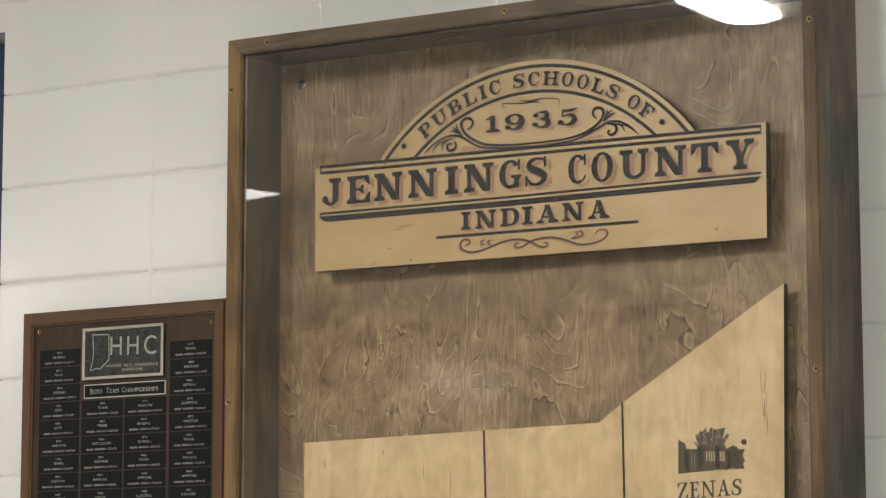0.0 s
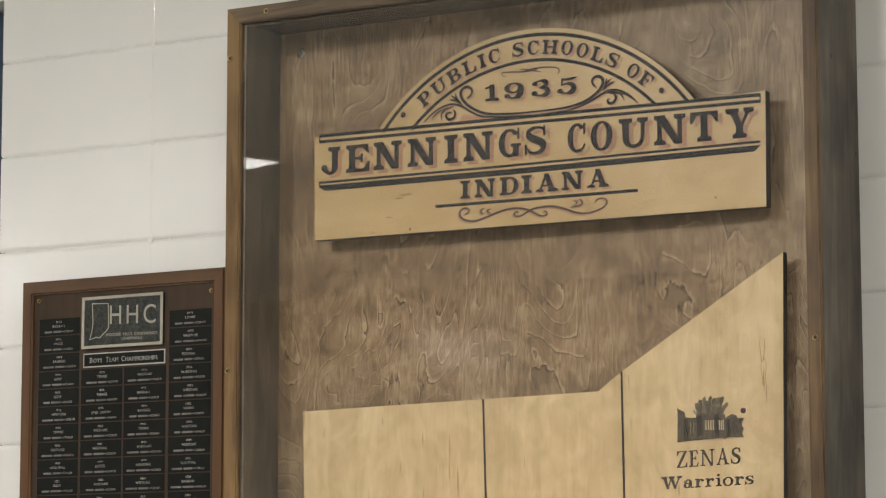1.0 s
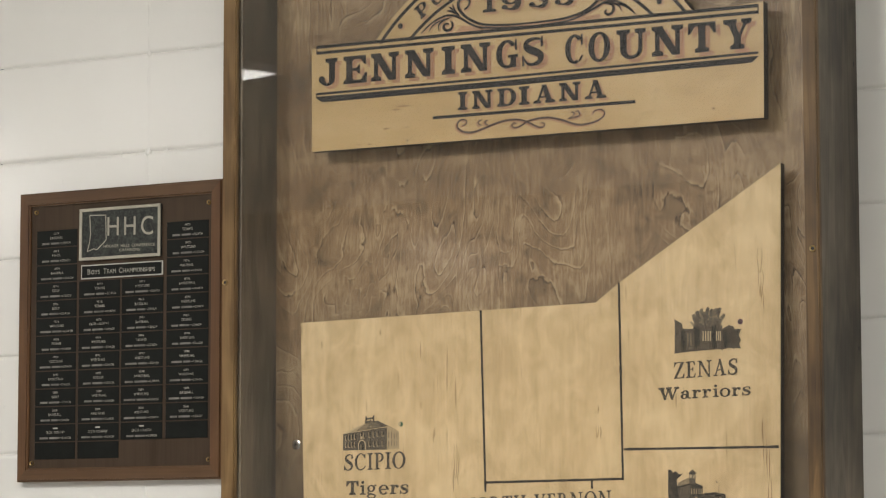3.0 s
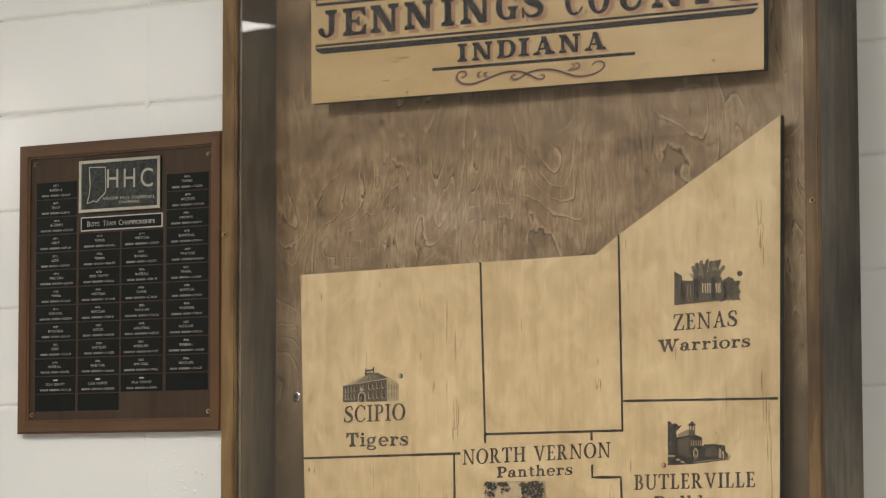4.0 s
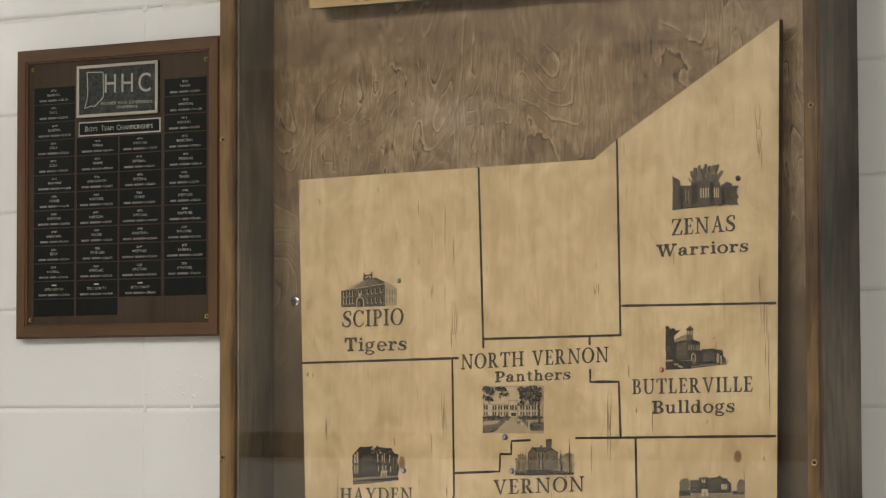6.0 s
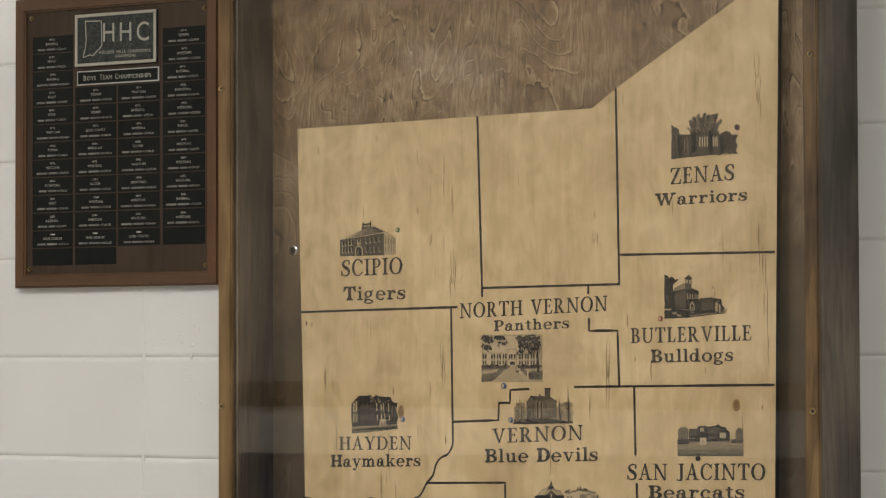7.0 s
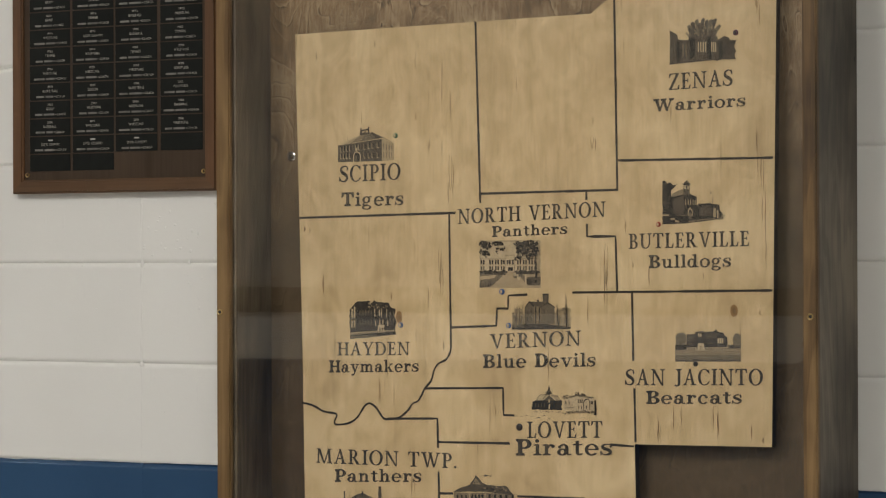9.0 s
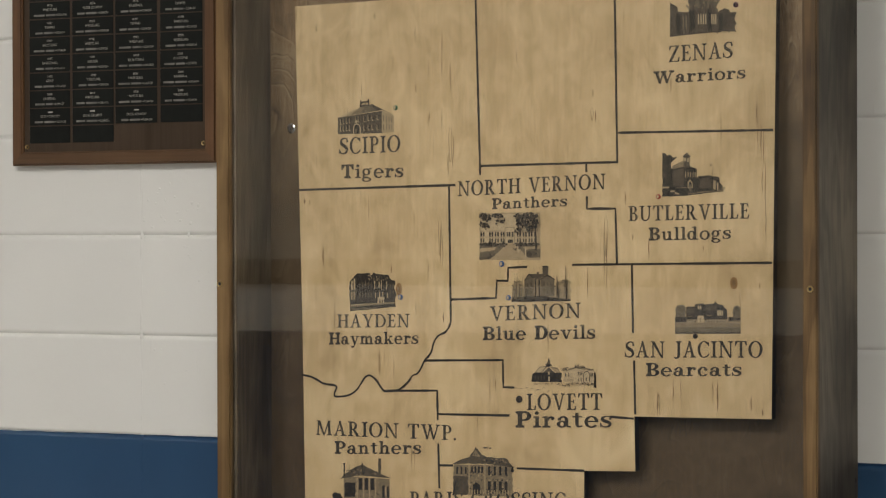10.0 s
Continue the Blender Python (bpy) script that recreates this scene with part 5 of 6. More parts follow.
for u in (0.045, 0.095, 0.150, 0.205, 0.315, 0.365, 0.465, 0.540, 0.610, 0.700):
    for w in (0.265 + 0.19 * u, 0.075 + 0.055 * u):
        if 0.27 < u < 0.42 and w < 0.2:
            continue
        p.rect(5, u, w, u + 0.030, w + 0.155).rect(0, u + 0.009, w + 0.022, u + 0.034, w + 0.165)
        p.k -= 2
p.k += 2
for u in (0.815, 0.865, 0.915, 0.960):
    p.rect(4, u, 0.36 - 0.3 * (u - 0.8), u + 0.012, 0.54 - 0.5 * (u - 0.8)).rect(4, u, 0.12, u + 0.012, 0.27)
p.poly(5, [(0.28, 0.01), (0.28, 0.20), (0.30, 0.27), (0.345, 0.31), (0.39, 0.27), (0.415, 0.20), (0.415, 0.01)]).poly(0, [(0.297, 0.01), (0.297, 0.19), (0.315, 0.25), (0.345, 0.28), (0.38, 0.25), (0.398, 0.19), (0.398, 0.01)]).rect(4, 0.31, 0.02, 0.345, 0.16)
p.poly(5, [(0.325, 0.36), (0.345, 0.42), (0.365, 0.36), (0.345, 0.31)]).rect(4, 0.40, 0.77, 0.575, 0.84)
p.rect(0, 0.41, 0.76, 0.432, 0.97).rect(0, 0.545, 0.80, 0.568, 1.0).poly(1, [(0.432, 0.87), (0.545, 0.90), (0.545, 0.95), (0.432, 0.92)]).poly(1, [(0.46, 0.80), (0.50, 0.88), (0.53, 0.81), (0.51, 0.80), (0.495, 0.85), (0.475, 0.80)])
p.done("dark printed picture of a hip-roofed brick schoolhouse")
# low building behind bare trees
p = Print(1.2204, 1.3504, 1.9781, 2.0612, -0.004)
for u0, u1, w1, t, tone in ((0.34, 0.25, 0.70, 0.02, 2), (0.36, 0.29, 0.86, 0.035, 4), (0.40, 0.35, 0.93, 0.030, 1), (0.44, 0.41, 0.98, 0.030, 4), (0.47, 0.50, 1.0, 0.028, 1), (0.53, 0.56, 0.97, 0.034, 1), (0.57, 0.62, 0.98, 0.026, 4),
                            (0.60, 0.68, 0.99, 0.034, 1), (0.64, 0.74, 0.86, 0.030, 4), (0.62, 0.70, 0.80, 0.026, 1), (0.38, 0.31, 0.80, 0.024, 1), (0.50, 0.45, 0.90, 0.024, 1)):
    p.poly(tone, [(u0 - t, 0.54), (u0 + t, 0.54), (u1 + t, w1 - 0.03), (u1 + t * 0.2, w1), (u1 - t, w1 - 0.04)], 0.008)
p.leaves([3, 2], 0.50, 0.74, 0.22, 0.12, 26, 0.016)
p.poly(1, [(0.0, 0.0), (0.25, 0.04), (0.55, 0.08), (0.79, 0.12), (1.0, 0.11), (0.97, 0.20), (1.0, 0.28), (0.97, 0.38), (1.0, 0.52), (0.91, 0.52), (0.90, 0.57), (0.83, 0.61), (0.73, 0.53), (0.71, 0.62), (0.29, 0.61), (0.285, 0.53), (0.12, 0.54), (0.11, 0.65), (0.0, 0.74)], 0.007)
p.poly(0, [(0.30, 0.08), (0.38, 0.09), (0.38, 0.58), (0.30, 0.58)], 0.006).rect(0, 0.57, 0.12, 0.63, 0.60, 0.006).rect(0, 0.10, 0.06, 0.16, 0.50, 0.008).rect(0, 0.74, 0.14, 0.80, 0.50, 0.008).rect(1, 0.39, 0.52, 0.56, 0.60, 0.006).poly(1, [(0.0, 0.03), (0.09, 0.06), (0.09, 0.60), (0.02, 0.66)], 0.006)
p.leaves([0, 0, 1], 0.88, 0.34, 0.09, 0.16, 40, 0.022).leaves([0, 1], 0.22, 0.28, 0.06, 0.16, 20, 0.02).leaves([0, 1, 4], 0.5, 0.11, 0.42, 0.04, 50, 0.018)
for u in (0.43, 0.468, 0.505, 0.540, 0.632, 0.662, 0.690):
    p.rect(5, u, 0.27, u + 0.016, 0.48, 0.002)
for u in (0.20, 0.245):
    p.rect(2, u, 0.18, u + 0.016, 0.44, 0.003)
p.done("dark printed picture of a low school behind bare trees")
# tall dark school with a cupola and trees
p = Print(1.2043, 1.3258, 1.6928, 1.7718, -0.001)
p.poly(2, [(0.16, 0.69), (0.33, 0.81), (0.36, 0.70), (0.40, 0.62), (0.16, 0.60)], 0.004)
p.poly(0, [(0.0, 0.0), (0.25, 0.01), (0.5, 0.04), (0.86, 0.11), (0.98, 0.12), (0.98, 0.26), (0.94, 0.28), (0.92, 0.44), (0.74, 0.48), (0.62, 0.46), (0.555, 0.43), (0.555, 0.63), (0.46, 0.67), (0.42, 0.72), (0.36, 0.69), (0.28, 0.66), (0.16, 0.62), (0.14, 0.76), (0.20, 0.84), (0.25, 0.90), (0.17, 0.89), (0.12, 0.96), (0.08, 0.92), (0.05, 0.99), (0.0, 0.98)], 0.008)
p.poly(1, [(0.345, 0.66), (0.445, 0.66), (0.445, 0.90), (0.47, 0.90), (0.40, 1.0), (0.33, 0.91), (0.345, 0.90)], 0.003).rect(5, 0.36, 0.80, 0.385, 0.88).rect(5, 0.41, 0.79, 0.43, 0.87).rect(0, 0.34, 0.89, 0.45, 0.925)
p.poly(1, [(0.17, 0.24), (0.35, 0.24), (0.35, 0.64), (0.17, 0.58)], 0.006).poly(1, [(0.60, 0.20), (0.80, 0.18), (0.80, 0.40), (0.60, 0.42)], 0.02)
for u in (0.375, 0.415, 0.455, 0.495, 0.530):
    p.rect(3, u, 0.44, u + 0.014, 0.57 - 0.1 * (u - 0.37), 0.002)
for u in (0.20, 0.25, 0.30):
    p.rect(4, u, 0.44, u + 0.018, 0.56, 0.003)
p.poly(3, [(0.415, 0.19), (0.415, 0.31), (0.455, 0.40), (0.495, 0.31), (0.495, 0.19), (0.48, 0.19), (0.48, 0.30), (0.455, 0.35), (0.43, 0.30), (0.43, 0.19)]).rect(4, 0.435, 0.12, 0.475, 0.26)
p.rect(3, 0.0, 0.19, 0.11, 0.23, 0.010).rect(3, 0.14, 0.10, 0.20, 0.14, 0.010).poly(3, [(0.20, 0.06), (0.28, 0.05), (0.28, 0.08), (0.22, 0.10)], 0.006).rect(2, 0.24, 0.20, 0.40, 0.215, 0.004).poly(2, [(0.42, 0.05), (0.85, 0.12), (0.85, 0.145), (0.42, 0.075)], 0.006)
p.poly(5, [(0.885, 0.14), (0.91, 0.14), (0.91, 0.30), (0.89, 0.33)], 0.008).rect(3, 0.83, 0.16, 0.87, 0.38, 0.008).leaves([2, 4], 0.96, 0.18, 0.05, 0.07, 14, 0.022).twig(2, 0.815, 0.46, 0.825, 0.70, 0.005).leaves([4], 0.80, 0.71, 0.02, 0.02, 4, 0.016).leaves([0, 1], 0.72, 0.40, 0.18, 0.07, 40, 0.022).leaves([0, 1], 0.07, 0.62, 0.06, 0.3, 40, 0.025)
p.done("dark printed picture of a brick school with a cupola")
# long pale school across a lawn with trees
p = Print(0.8275, 0.9556, 1.5784, 1.6659, 0.0)
p.rect(3, 0.0, 0.0, 1.0, 1.0, 0.005).poly(5, [(0.02, 0.62), (0.98, 0.62), (0.98, 0.97), (0.02, 0.97)], 0.01).rect(5, 0.0, 0.35, 0.97, 0.62).rect(5, 0.42, 0.36, 0.58, 0.70).rect(2, 0.0, 0.605, 0.42, 0.618).rect(2, 0.58, 0.605, 0.97, 0.618).rect(2, 0.42, 0.68, 0.58, 0.692).rect(2, 0.42, 0.36, 0.428, 0.68).rect(2, 0.572, 0.36, 0.58, 0.68).rect(3, 0.0, 0.475, 0.97, 0.488)
for u in (0.015, 0.055, 0.16, 0.20, 0.255, 0.295, 0.35, 0.39, 0.45, 0.485, 0.535, 0.62, 0.66, 0.715, 0.755, 0.81, 0.85, 0.90):
    p.rect(0, u, 0.495, u + 0.026, 0.59, 0.002)
    if not 0.43 < u < 0.57:
        p.rect(1, u, 0.37, u + 0.026, 0.455, 0.002)
        p.k -= 1
    p.k -= 1
p.k += 2
p.rect(0, 0.47, 0.36, 0.55, 0.43)
p.poly(4, [(0.0, 0.0), (0.20, 0.03), (0.46, 0.35), (0.0, 0.37)], 0.008).poly(4, [(0.80, 0.05), (1.0, 0.06), (1.0, 0.36), (0.58, 0.36)], 0.008).poly(3, [(0.0, 0.16), (0.24, 0.20), (0.28, 0.27), (0.0, 0.24)], 0.01).poly(3, [(0.76, 0.22), (1.0, 0.24), (1.0, 0.30), (0.72, 0.28)], 0.01)
p.leaves([0, 1, 0], 0.16, 0.33, 0.17, 0.035, 50, 0.024).leaves([0, 1], 0.40, 0.32, 0.06, 0.05, 24, 0.022).leaves([0, 1, 0], 0.78, 0.33, 0.20, 0.035, 56, 0.024).leaves([1, 4], 0.62, 0.28, 0.05, 0.08, 24, 0.02).leaves([1, 0], 0.86, 0.13, 0.10, 0.06, 40, 0.022).leaves([1, 4], 0.10, 0.08, 0.10, 0.05, 30, 0.022)
for cu, cw, ru, rw, n in ((0.06, 0.93, 0.06, 0.06, 34), (0.14, 0.90, 0.07, 0.08, 36), (0.06, 0.78, 0.05, 0.09, 22), (0.13, 0.70, 0.04, 0.06, 9), (0.30, 0.95, 0.09, 0.04, 30), (0.37, 0.86, 0.06, 0.08, 22), (0.30, 0.78, 0.04, 0.06, 8), (0.70, 0.92, 0.12, 0.06, 70),
                          (0.86, 0.93, 0.12, 0.06, 70), (0.72, 0.78, 0.11, 0.10, 70), (0.90, 0.78, 0.09, 0.12, 70), (0.66, 0.64, 0.07, 0.06, 18), (0.84, 0.66, 0.08, 0.06, 26)):
    p.leaves([0, 0, 0, 1], min(max(cu, 0.03), 0.94), min(cw, 0.94), ru, rw, n, 0.022)
p.twig(0, 0.955, 0.20, 0.945, 0.80, 0.018).twig(0, 0.11, 0.66, 0.14, 0.84, 0.008)
for u, w0, w1 in ((0.60, 0.24, 0.33), (0.645, 0.18, 0.29), (0.665, 0.15, 0.22), (0.775, 0.06, 0.27)):
    p.rect(5, u, w0, u + 0.020, w1, 0.002)
p.done("printed picture of a long pale school among trees")
# square dark school
p = Print(0.5408, 0.6470, 1.4797, 1.5535, 0.001)
p.poly(0, [(0.02, 0.0), (0.30, 0.03), (0.98, 0.12), (0.96, 0.30), (0.99, 0.42), (0.95, 0.60), (0.97, 0.79), (0.90, 0.80), (0.85, 0.86), (0.83, 0.93), (0.56, 0.97), (0.52, 1.0), (0.47, 0.92), (0.43, 0.98), (0.16, 0.97), (0.0, 0.74)], 0.008)
p.poly(1, [(0.02, 0.26), (0.15, 0.28), (0.15, 0.86), (0.02, 0.70)], 0.004)
for u in (0.045, 0.10):
    p.rect(5, u, 0.56, u + 0.028, 0.74 + u, 0.005).rect(3, u, 0.30, u + 0.024, 0.50, 0.005)
for u, w0, w1 in ((0.53, 0.58, 0.78), (0.545, 0.34, 0.48), (0.625, 0.60, 0.76), (0.67, 0.56, 0.78), (0.70, 0.34, 0.50), (0.78, 0.56, 0.76), (0.80, 0.34, 0.48), (0.635, 0.36, 0.50)):
    p.rect(5, u, w0, u + 0.020, w1, 0.006)
p.grid(4, 0.20, 0.60, 0.50, 0.76, 5, 1, 0.4, 0.8).grid(4, 0.20, 0.34, 0.50, 0.50, 5, 1, 0.4, 0.8).grid(4, 0.84, 0.40, 0.96, 0.74, 2, 2, 0.4, 0.6)
p.poly(5, [(0.59, 0.20), (0.61, 0.32), (0.59, 0.34), (0.64, 0.37), (0.72, 0.37), (0.76, 0.34), (0.73, 0.31), (0.75, 0.20)], 0.004).rect(1, 0.635, 0.20, 0.665, 0.29).rect(1, 0.69, 0.20, 0.715, 0.29)
p.poly(3, [(0.02, 0.10), (0.97, 0.20), (0.97, 0.24), (0.02, 0.17)], 0.003).grid(0, 0.02, 0.09, 0.97, 0.15, 24, 1, 0.4, 0.9, 0.09).poly(4, [(0.04, 0.02), (0.60, 0.06), (0.60, 0.10), (0.04, 0.08)], 0.008)
p.leaves([3, 5, 2], 0.62, 0.84, 0.22, 0.05, 26, 0.013).leaves([3, 5], 0.42, 0.93, 0.05, 0.03, 6, 0.014).leaves([2, 4], 0.34, 0.72, 0.14, 0.06, 20, 0.012).leaves([4, 1], 0.5, 0.5, 0.42, 0.3, 60, 0.014)
p.done("dark printed picture of a square brick school")
# faded school with a chimney behind bare trees
p = Print(0.8956, 1.0184, 1.5015, 1.5682, 0.001)
p.poly(3, [(0.0, 0.0), (1.0, 0.02), (1.0, 0.58), (0.92, 0.62), (0.78, 0.56), (0.70, 0.30), (0.22, 0.30), (0.18, 0.56), (0.04, 0.56)], 0.02)
p.leaves([2, 3, 4], 0.10, 0.40, 0.10, 0.20, 60, 0.018).leaves([2, 3, 4], 0.86, 0.40, 0.12, 0.20, 70, 0.018)
p.poly(4, [(0.22, 0.14), (0.385, 0.14), (0.385, 0.62), (0.30, 0.77), (0.22, 0.60)], 0.004).poly(2, [(0.385, 0.14), (0.495, 0.16), (0.495, 0.66), (0.385, 0.64)], 0.004).poly(1, [(0.30, 0.77), (0.60, 0.76), (0.50, 0.63), (0.40, 0.64), (0.37, 0.66)], 0.004)
p.poly(4, [(0.495, 0.14), (0.73, 0.16), (0.73, 0.62), (0.61, 0.75), (0.495, 0.62)], 0.004).poly(0, [(0.485, 0.61), (0.61, 0.76), (0.745, 0.61), (0.73, 0.60), (0.61, 0.72), (0.495, 0.60)]).poly(0, [(0.21, 0.58), (0.30, 0.785), (0.385, 0.64), (0.375, 0.62), (0.30, 0.745), (0.225, 0.57)])
p.rect(1, 0.53, 0.74, 0.625, 0.99, 0.005).rect(0, 0.525, 0.95, 0.63, 0.985).rect(1, 0.43, 0.74, 0.465, 0.82).rect(0, 0.40, 0.14, 0.42, 0.62, 0.004).rect(0, 0.465, 0.14, 0.485, 0.62, 0.004)
p.grid(1, 0.24, 0.20, 0.37, 0.56, 2, 2, 0.3, 0.6).grid(1, 0.53, 0.22, 0.70, 0.58, 3, 2, 0.22, 0.6).poly(0, [(0.0, 0.0), (1.0, 0.02), (1.0, 0.07), (0.6, 0.15), (0.3, 0.15), (0.0, 0.11)], 0.010).leaves([1, 4], 0.5, 0.08, 0.45, 0.05, 40, 0.018)
for i in range(26):
    u = p.r.choice((p.r.uniform(0.01, 0.2), p.r.uniform(0.76, 0.98)))
    p.twig(p.r.choice((1, 4, 2)), u, 0.06, u + p.r.uniform(-0.06, 0.06), p.r.uniform(0.35, 0.80), 0.006)
    p.k -= 1 if i % 4 else 0
p.twig(0, 0.935, 0.04, 0.925, 0.98, 0.012).twig(0, 0.80, 0.06, 0.77, 0.70, 0.010).twig(1, 0.15, 0.06, 0.13, 0.66, 0.010)
p.done("faded printed picture of a school with a chimney")
# wide dark school behind a fence
p = Print(1.2288, 1.3571, 1.4472, 1.5050, 0.002)
for i in range(5):
    p.rect((1, 4, 4, 2, 2)[i], 0.0, 0.07 * i, 1.0, 0.07 * (i + 1), 0.004)
p.rect(2, 0.0, 0.34, 0.18, 0.52, 0.004).rect(2, 0.80, 0.36, 1.0, 0.52, 0.004)
p.poly(4, [(0.01, 0.38), (0.165, 0.38), (0.165, 0.84), (0.12, 0.91), (0.05, 0.89), (0.01, 0.80)], 0.008).poly(4, [(0.89, 0.40), (1.0, 0.40), (1.0, 0.78), (0.96, 0.88), (0.91, 0.84), (0.88, 0.72)], 0.008).rect(0, 0.0, 0.36, 0.17, 0.52, 0.01)
p.poly(0, [(0.175, 0.35), (0.80, 0.35), (0.80, 0.74), (0.75, 0.82), (0.745, 0.88), (0.70, 0.90), (0.66, 0.92), (0.62, 1.0), (0.585, 0.93), (0.50, 0.92), (0.45, 0.90), (0.44, 0.94), (0.31, 0.92), (0.305, 0.85), (0.175, 0.84)], 0.004)
p.poly(1, [(0.46, 0.72), (0.64, 0.72), (0.64, 0.86), (0.46, 0.86)], 0.006).rect(1, 0.19, 0.66, 0.30, 0.80, 0.006).rect(4, 0.185, 0.64, 0.30, 0.655).rect(3, 0.49, 0.56, 0.57, 0.575).rect(3, 0.19, 0.54, 0.27, 0.555)
for u in (0.650, 0.682, 0.714):
    p.rect(5, u, 0.56, u + 0.024, 0.72)
for u in (0.352, 0.385):
    p.poly(5, [(u, 0.76), (u + 0.022, 0.76), (u + 0.022, 0.84), (u + 0.012, 0.90), (u, 0.84)])
p.poly(5, [(0.35, 0.35), (0.445, 0.35), (0.445, 0.56), (0.35, 0.57)], 0.004).poly(2, [(0.375, 0.36), (0.42, 0.36), (0.42, 0.44), (0.40, 0.50), (0.375, 0.44)], 0.004)
p.grid(5, 0.18, 0.34, 0.80, 0.45, 26, 1, 0.45, 0.9).rect(3, 0.18, 0.43, 0.80, 0.44).rect(0, 0.84, 0.40, 0.90, 0.52, 0.012).rect(0, 0.93, 0.42, 0.99, 0.50, 0.012).leaves([1, 2], 0.09, 0.66, 0.06, 0.16, 24, 0.016).leaves([1, 2], 0.94, 0.64, 0.05, 0.16, 20, 0.016)
p.done("dark printed picture of a wide school behind a fence")
# two small houses side by side
p = Print(0.9364, 1.0708, 1.3431, 1.3990, 0.003)
p.poly(0, [(0.0, 0.21), (0.465, 0.19), (0.465, 0.50), (0.42, 0.56), (0.06, 0.52), (0.01, 0.46)], 0.008)
p.poly(2, [(0.05, 0.50), (0.13, 0.71), (0.24, 0.72), (0.40, 0.66), (0.455, 0.50)], 0.006).poly(5, [(0.07, 0.52), (0.14, 0.69), (0.21, 0.68), (0.16, 0.52)], 0.006).poly(3, [(0.36, 0.54), (0.32, 0.64), (0.39, 0.64), (0.44, 0.52)], 0.006)
p.poly(1, [(0.17, 0.50), (0.27, 0.70), (0.38, 0.50)], 0.004).poly(5, [(0.165, 0.52), (0.27, 0.74), (0.385, 0.50), (0.37, 0.49), (0.27, 0.68), (0.185, 0.51)]).poly(0, [(0.21, 0.70), (0.25, 0.82), (0.27, 1.0), (0.29, 0.84), (0.32, 0.72)], 0.006).poly(4, [(0.255, 0.80), (0.275, 0.88), (0.29, 0.78)])
p.rect(5, 0.262, 0.22, 0.285, 0.38, 0.003).rect(3, 0.26, 0.44, 0.285, 0.54).grid(1, 0.04, 0.26, 0.22, 0.44, 4, 1, 0.4, 0.8).leaves([1, 4, 2], 0.54, 0.62, 0.08, 0.06, 34, 0.018).leaves([4, 1], 0.24, 0.74, 0.07, 0.05, 16, 0.016)
p.poly(5, [(0.505, 0.20), (0.96, 0.16), (0.96, 0.58), (0.70, 0.66), (0.505, 0.54)], 0.004).poly(2, [(0.505, 0.54), (0.62, 0.66), (0.70, 0.70), (0.82, 0.68), (0.97, 0.58), (0.90, 0.58), (0.70, 0.64)], 0.006).leaves([0, 1], 0.70, 0.72, 0.06, 0.05, 16, 0.016).leaves([0, 1], 0.80, 0.71, 0.05, 0.04, 12, 0.016).leaves([1, 2], 0.92, 0.60, 0.06, 0.04, 14, 0.014)
for u, w0, w1 in ((0.525, 0.38, 0.48), (0.575, 0.38, 0.48), (0.72, 0.42, 0.54), (0.748, 0.42, 0.54), (0.775, 0.42, 0.54), (0.725, 0.22, 0.32), (0.765, 0.22, 0.32), (0.915, 0.38, 0.50), (0.935, 0.38, 0.50), (0.84, 0.24, 0.34)):
    p.rect(1, u, w0, u + 0.014, w1, 0.002)
p.poly(1, [(0.80, 0.20), (0.80, 0.46), (0.835, 0.56), (0.88, 0.56), (0.905, 0.46), (0.905, 0.20), (0.895, 0.20), (0.895, 0.45), (0.875, 0.53), (0.84, 0.53), (0.812, 0.45), (0.812, 0.20)]).rect(2, 0.505, 0.26, 0.66, 0.28, 0.004)
p.poly(0, [(0.965, 0.02), (1.0, 0.02), (0.995, 0.50), (0.97, 0.54)], 0.006).leaves([1, 2, 4], 0.76, 0.13, 0.24, 0.05, 90, 0.014).leaves([1, 4], 0.56, 0.09, 0.08, 0.03, 14, 0.014).leaves([0, 1], 0.24, 0.14, 0.22, 0.03, 22, 0.014)
p.done("printed picture of two small wooden houses")
for x, z, w in ((0.904, 1.342, 0.006), (0.915, 1.3415, 0.004), (0.9255, 1.343, 0.007), (0.937, 1.3425, 0.004), (0.950, 1.340, 0.010), (0.962, 1.344, 0.006), (0.972, 1.3385, 0.006)):
    part("ink_fleck", ribbon([(x - w / 2, z - 0.0008), (x, z + 0.0006), (x + w / 2, z - 0.0004)], 0.0014, M1, 0.5), TYPE, county_map)
# hip-roofed one-room school
p = Print(0.5007, 0.6329, 1.1120, 1.1969, 0.005)
p.poly(0, [(0.0, 0.0), (1.0, 0.0), (1.0, 0.06), (0.60, 0.12), (0.20, 0.10), (0.14, 0.22), (0.04, 0.24), (0.0, 0.18)], 0.015).poly(2, [(0.20, 0.10), (0.98, 0.10), (0.98, 0.54), (0.20, 0.60)], 0.004).poly(1, [(0.14, 0.54), (0.20, 0.64), (0.44, 0.84), (0.52, 0.86), (0.76, 0.70), (1.0, 0.56), (0.80, 0.58), (0.46, 0.62)], 0.006)
p.leaves([1, 2, 3], 0.6, 0.32, 0.36, 0.2, 50, 0.02).leaves([0, 1, 2], 0.52, 0.70, 0.28, 0.08, 40, 0.02)
p.rect(0, 0.20, 0.60, 0.225, 0.90, 0.004).rect(1, 0.79, 0.58, 0.84, 1.0, 0.006).rect(0, 0.51, 0.82, 0.53, 0.90).rect(0, 0.22, 0.14, 0.40, 0.46, 0.006)
for u in (0.46, 0.56, 0.66):
    p.rect(0, u, 0.30, u + 0.06, 0.56)
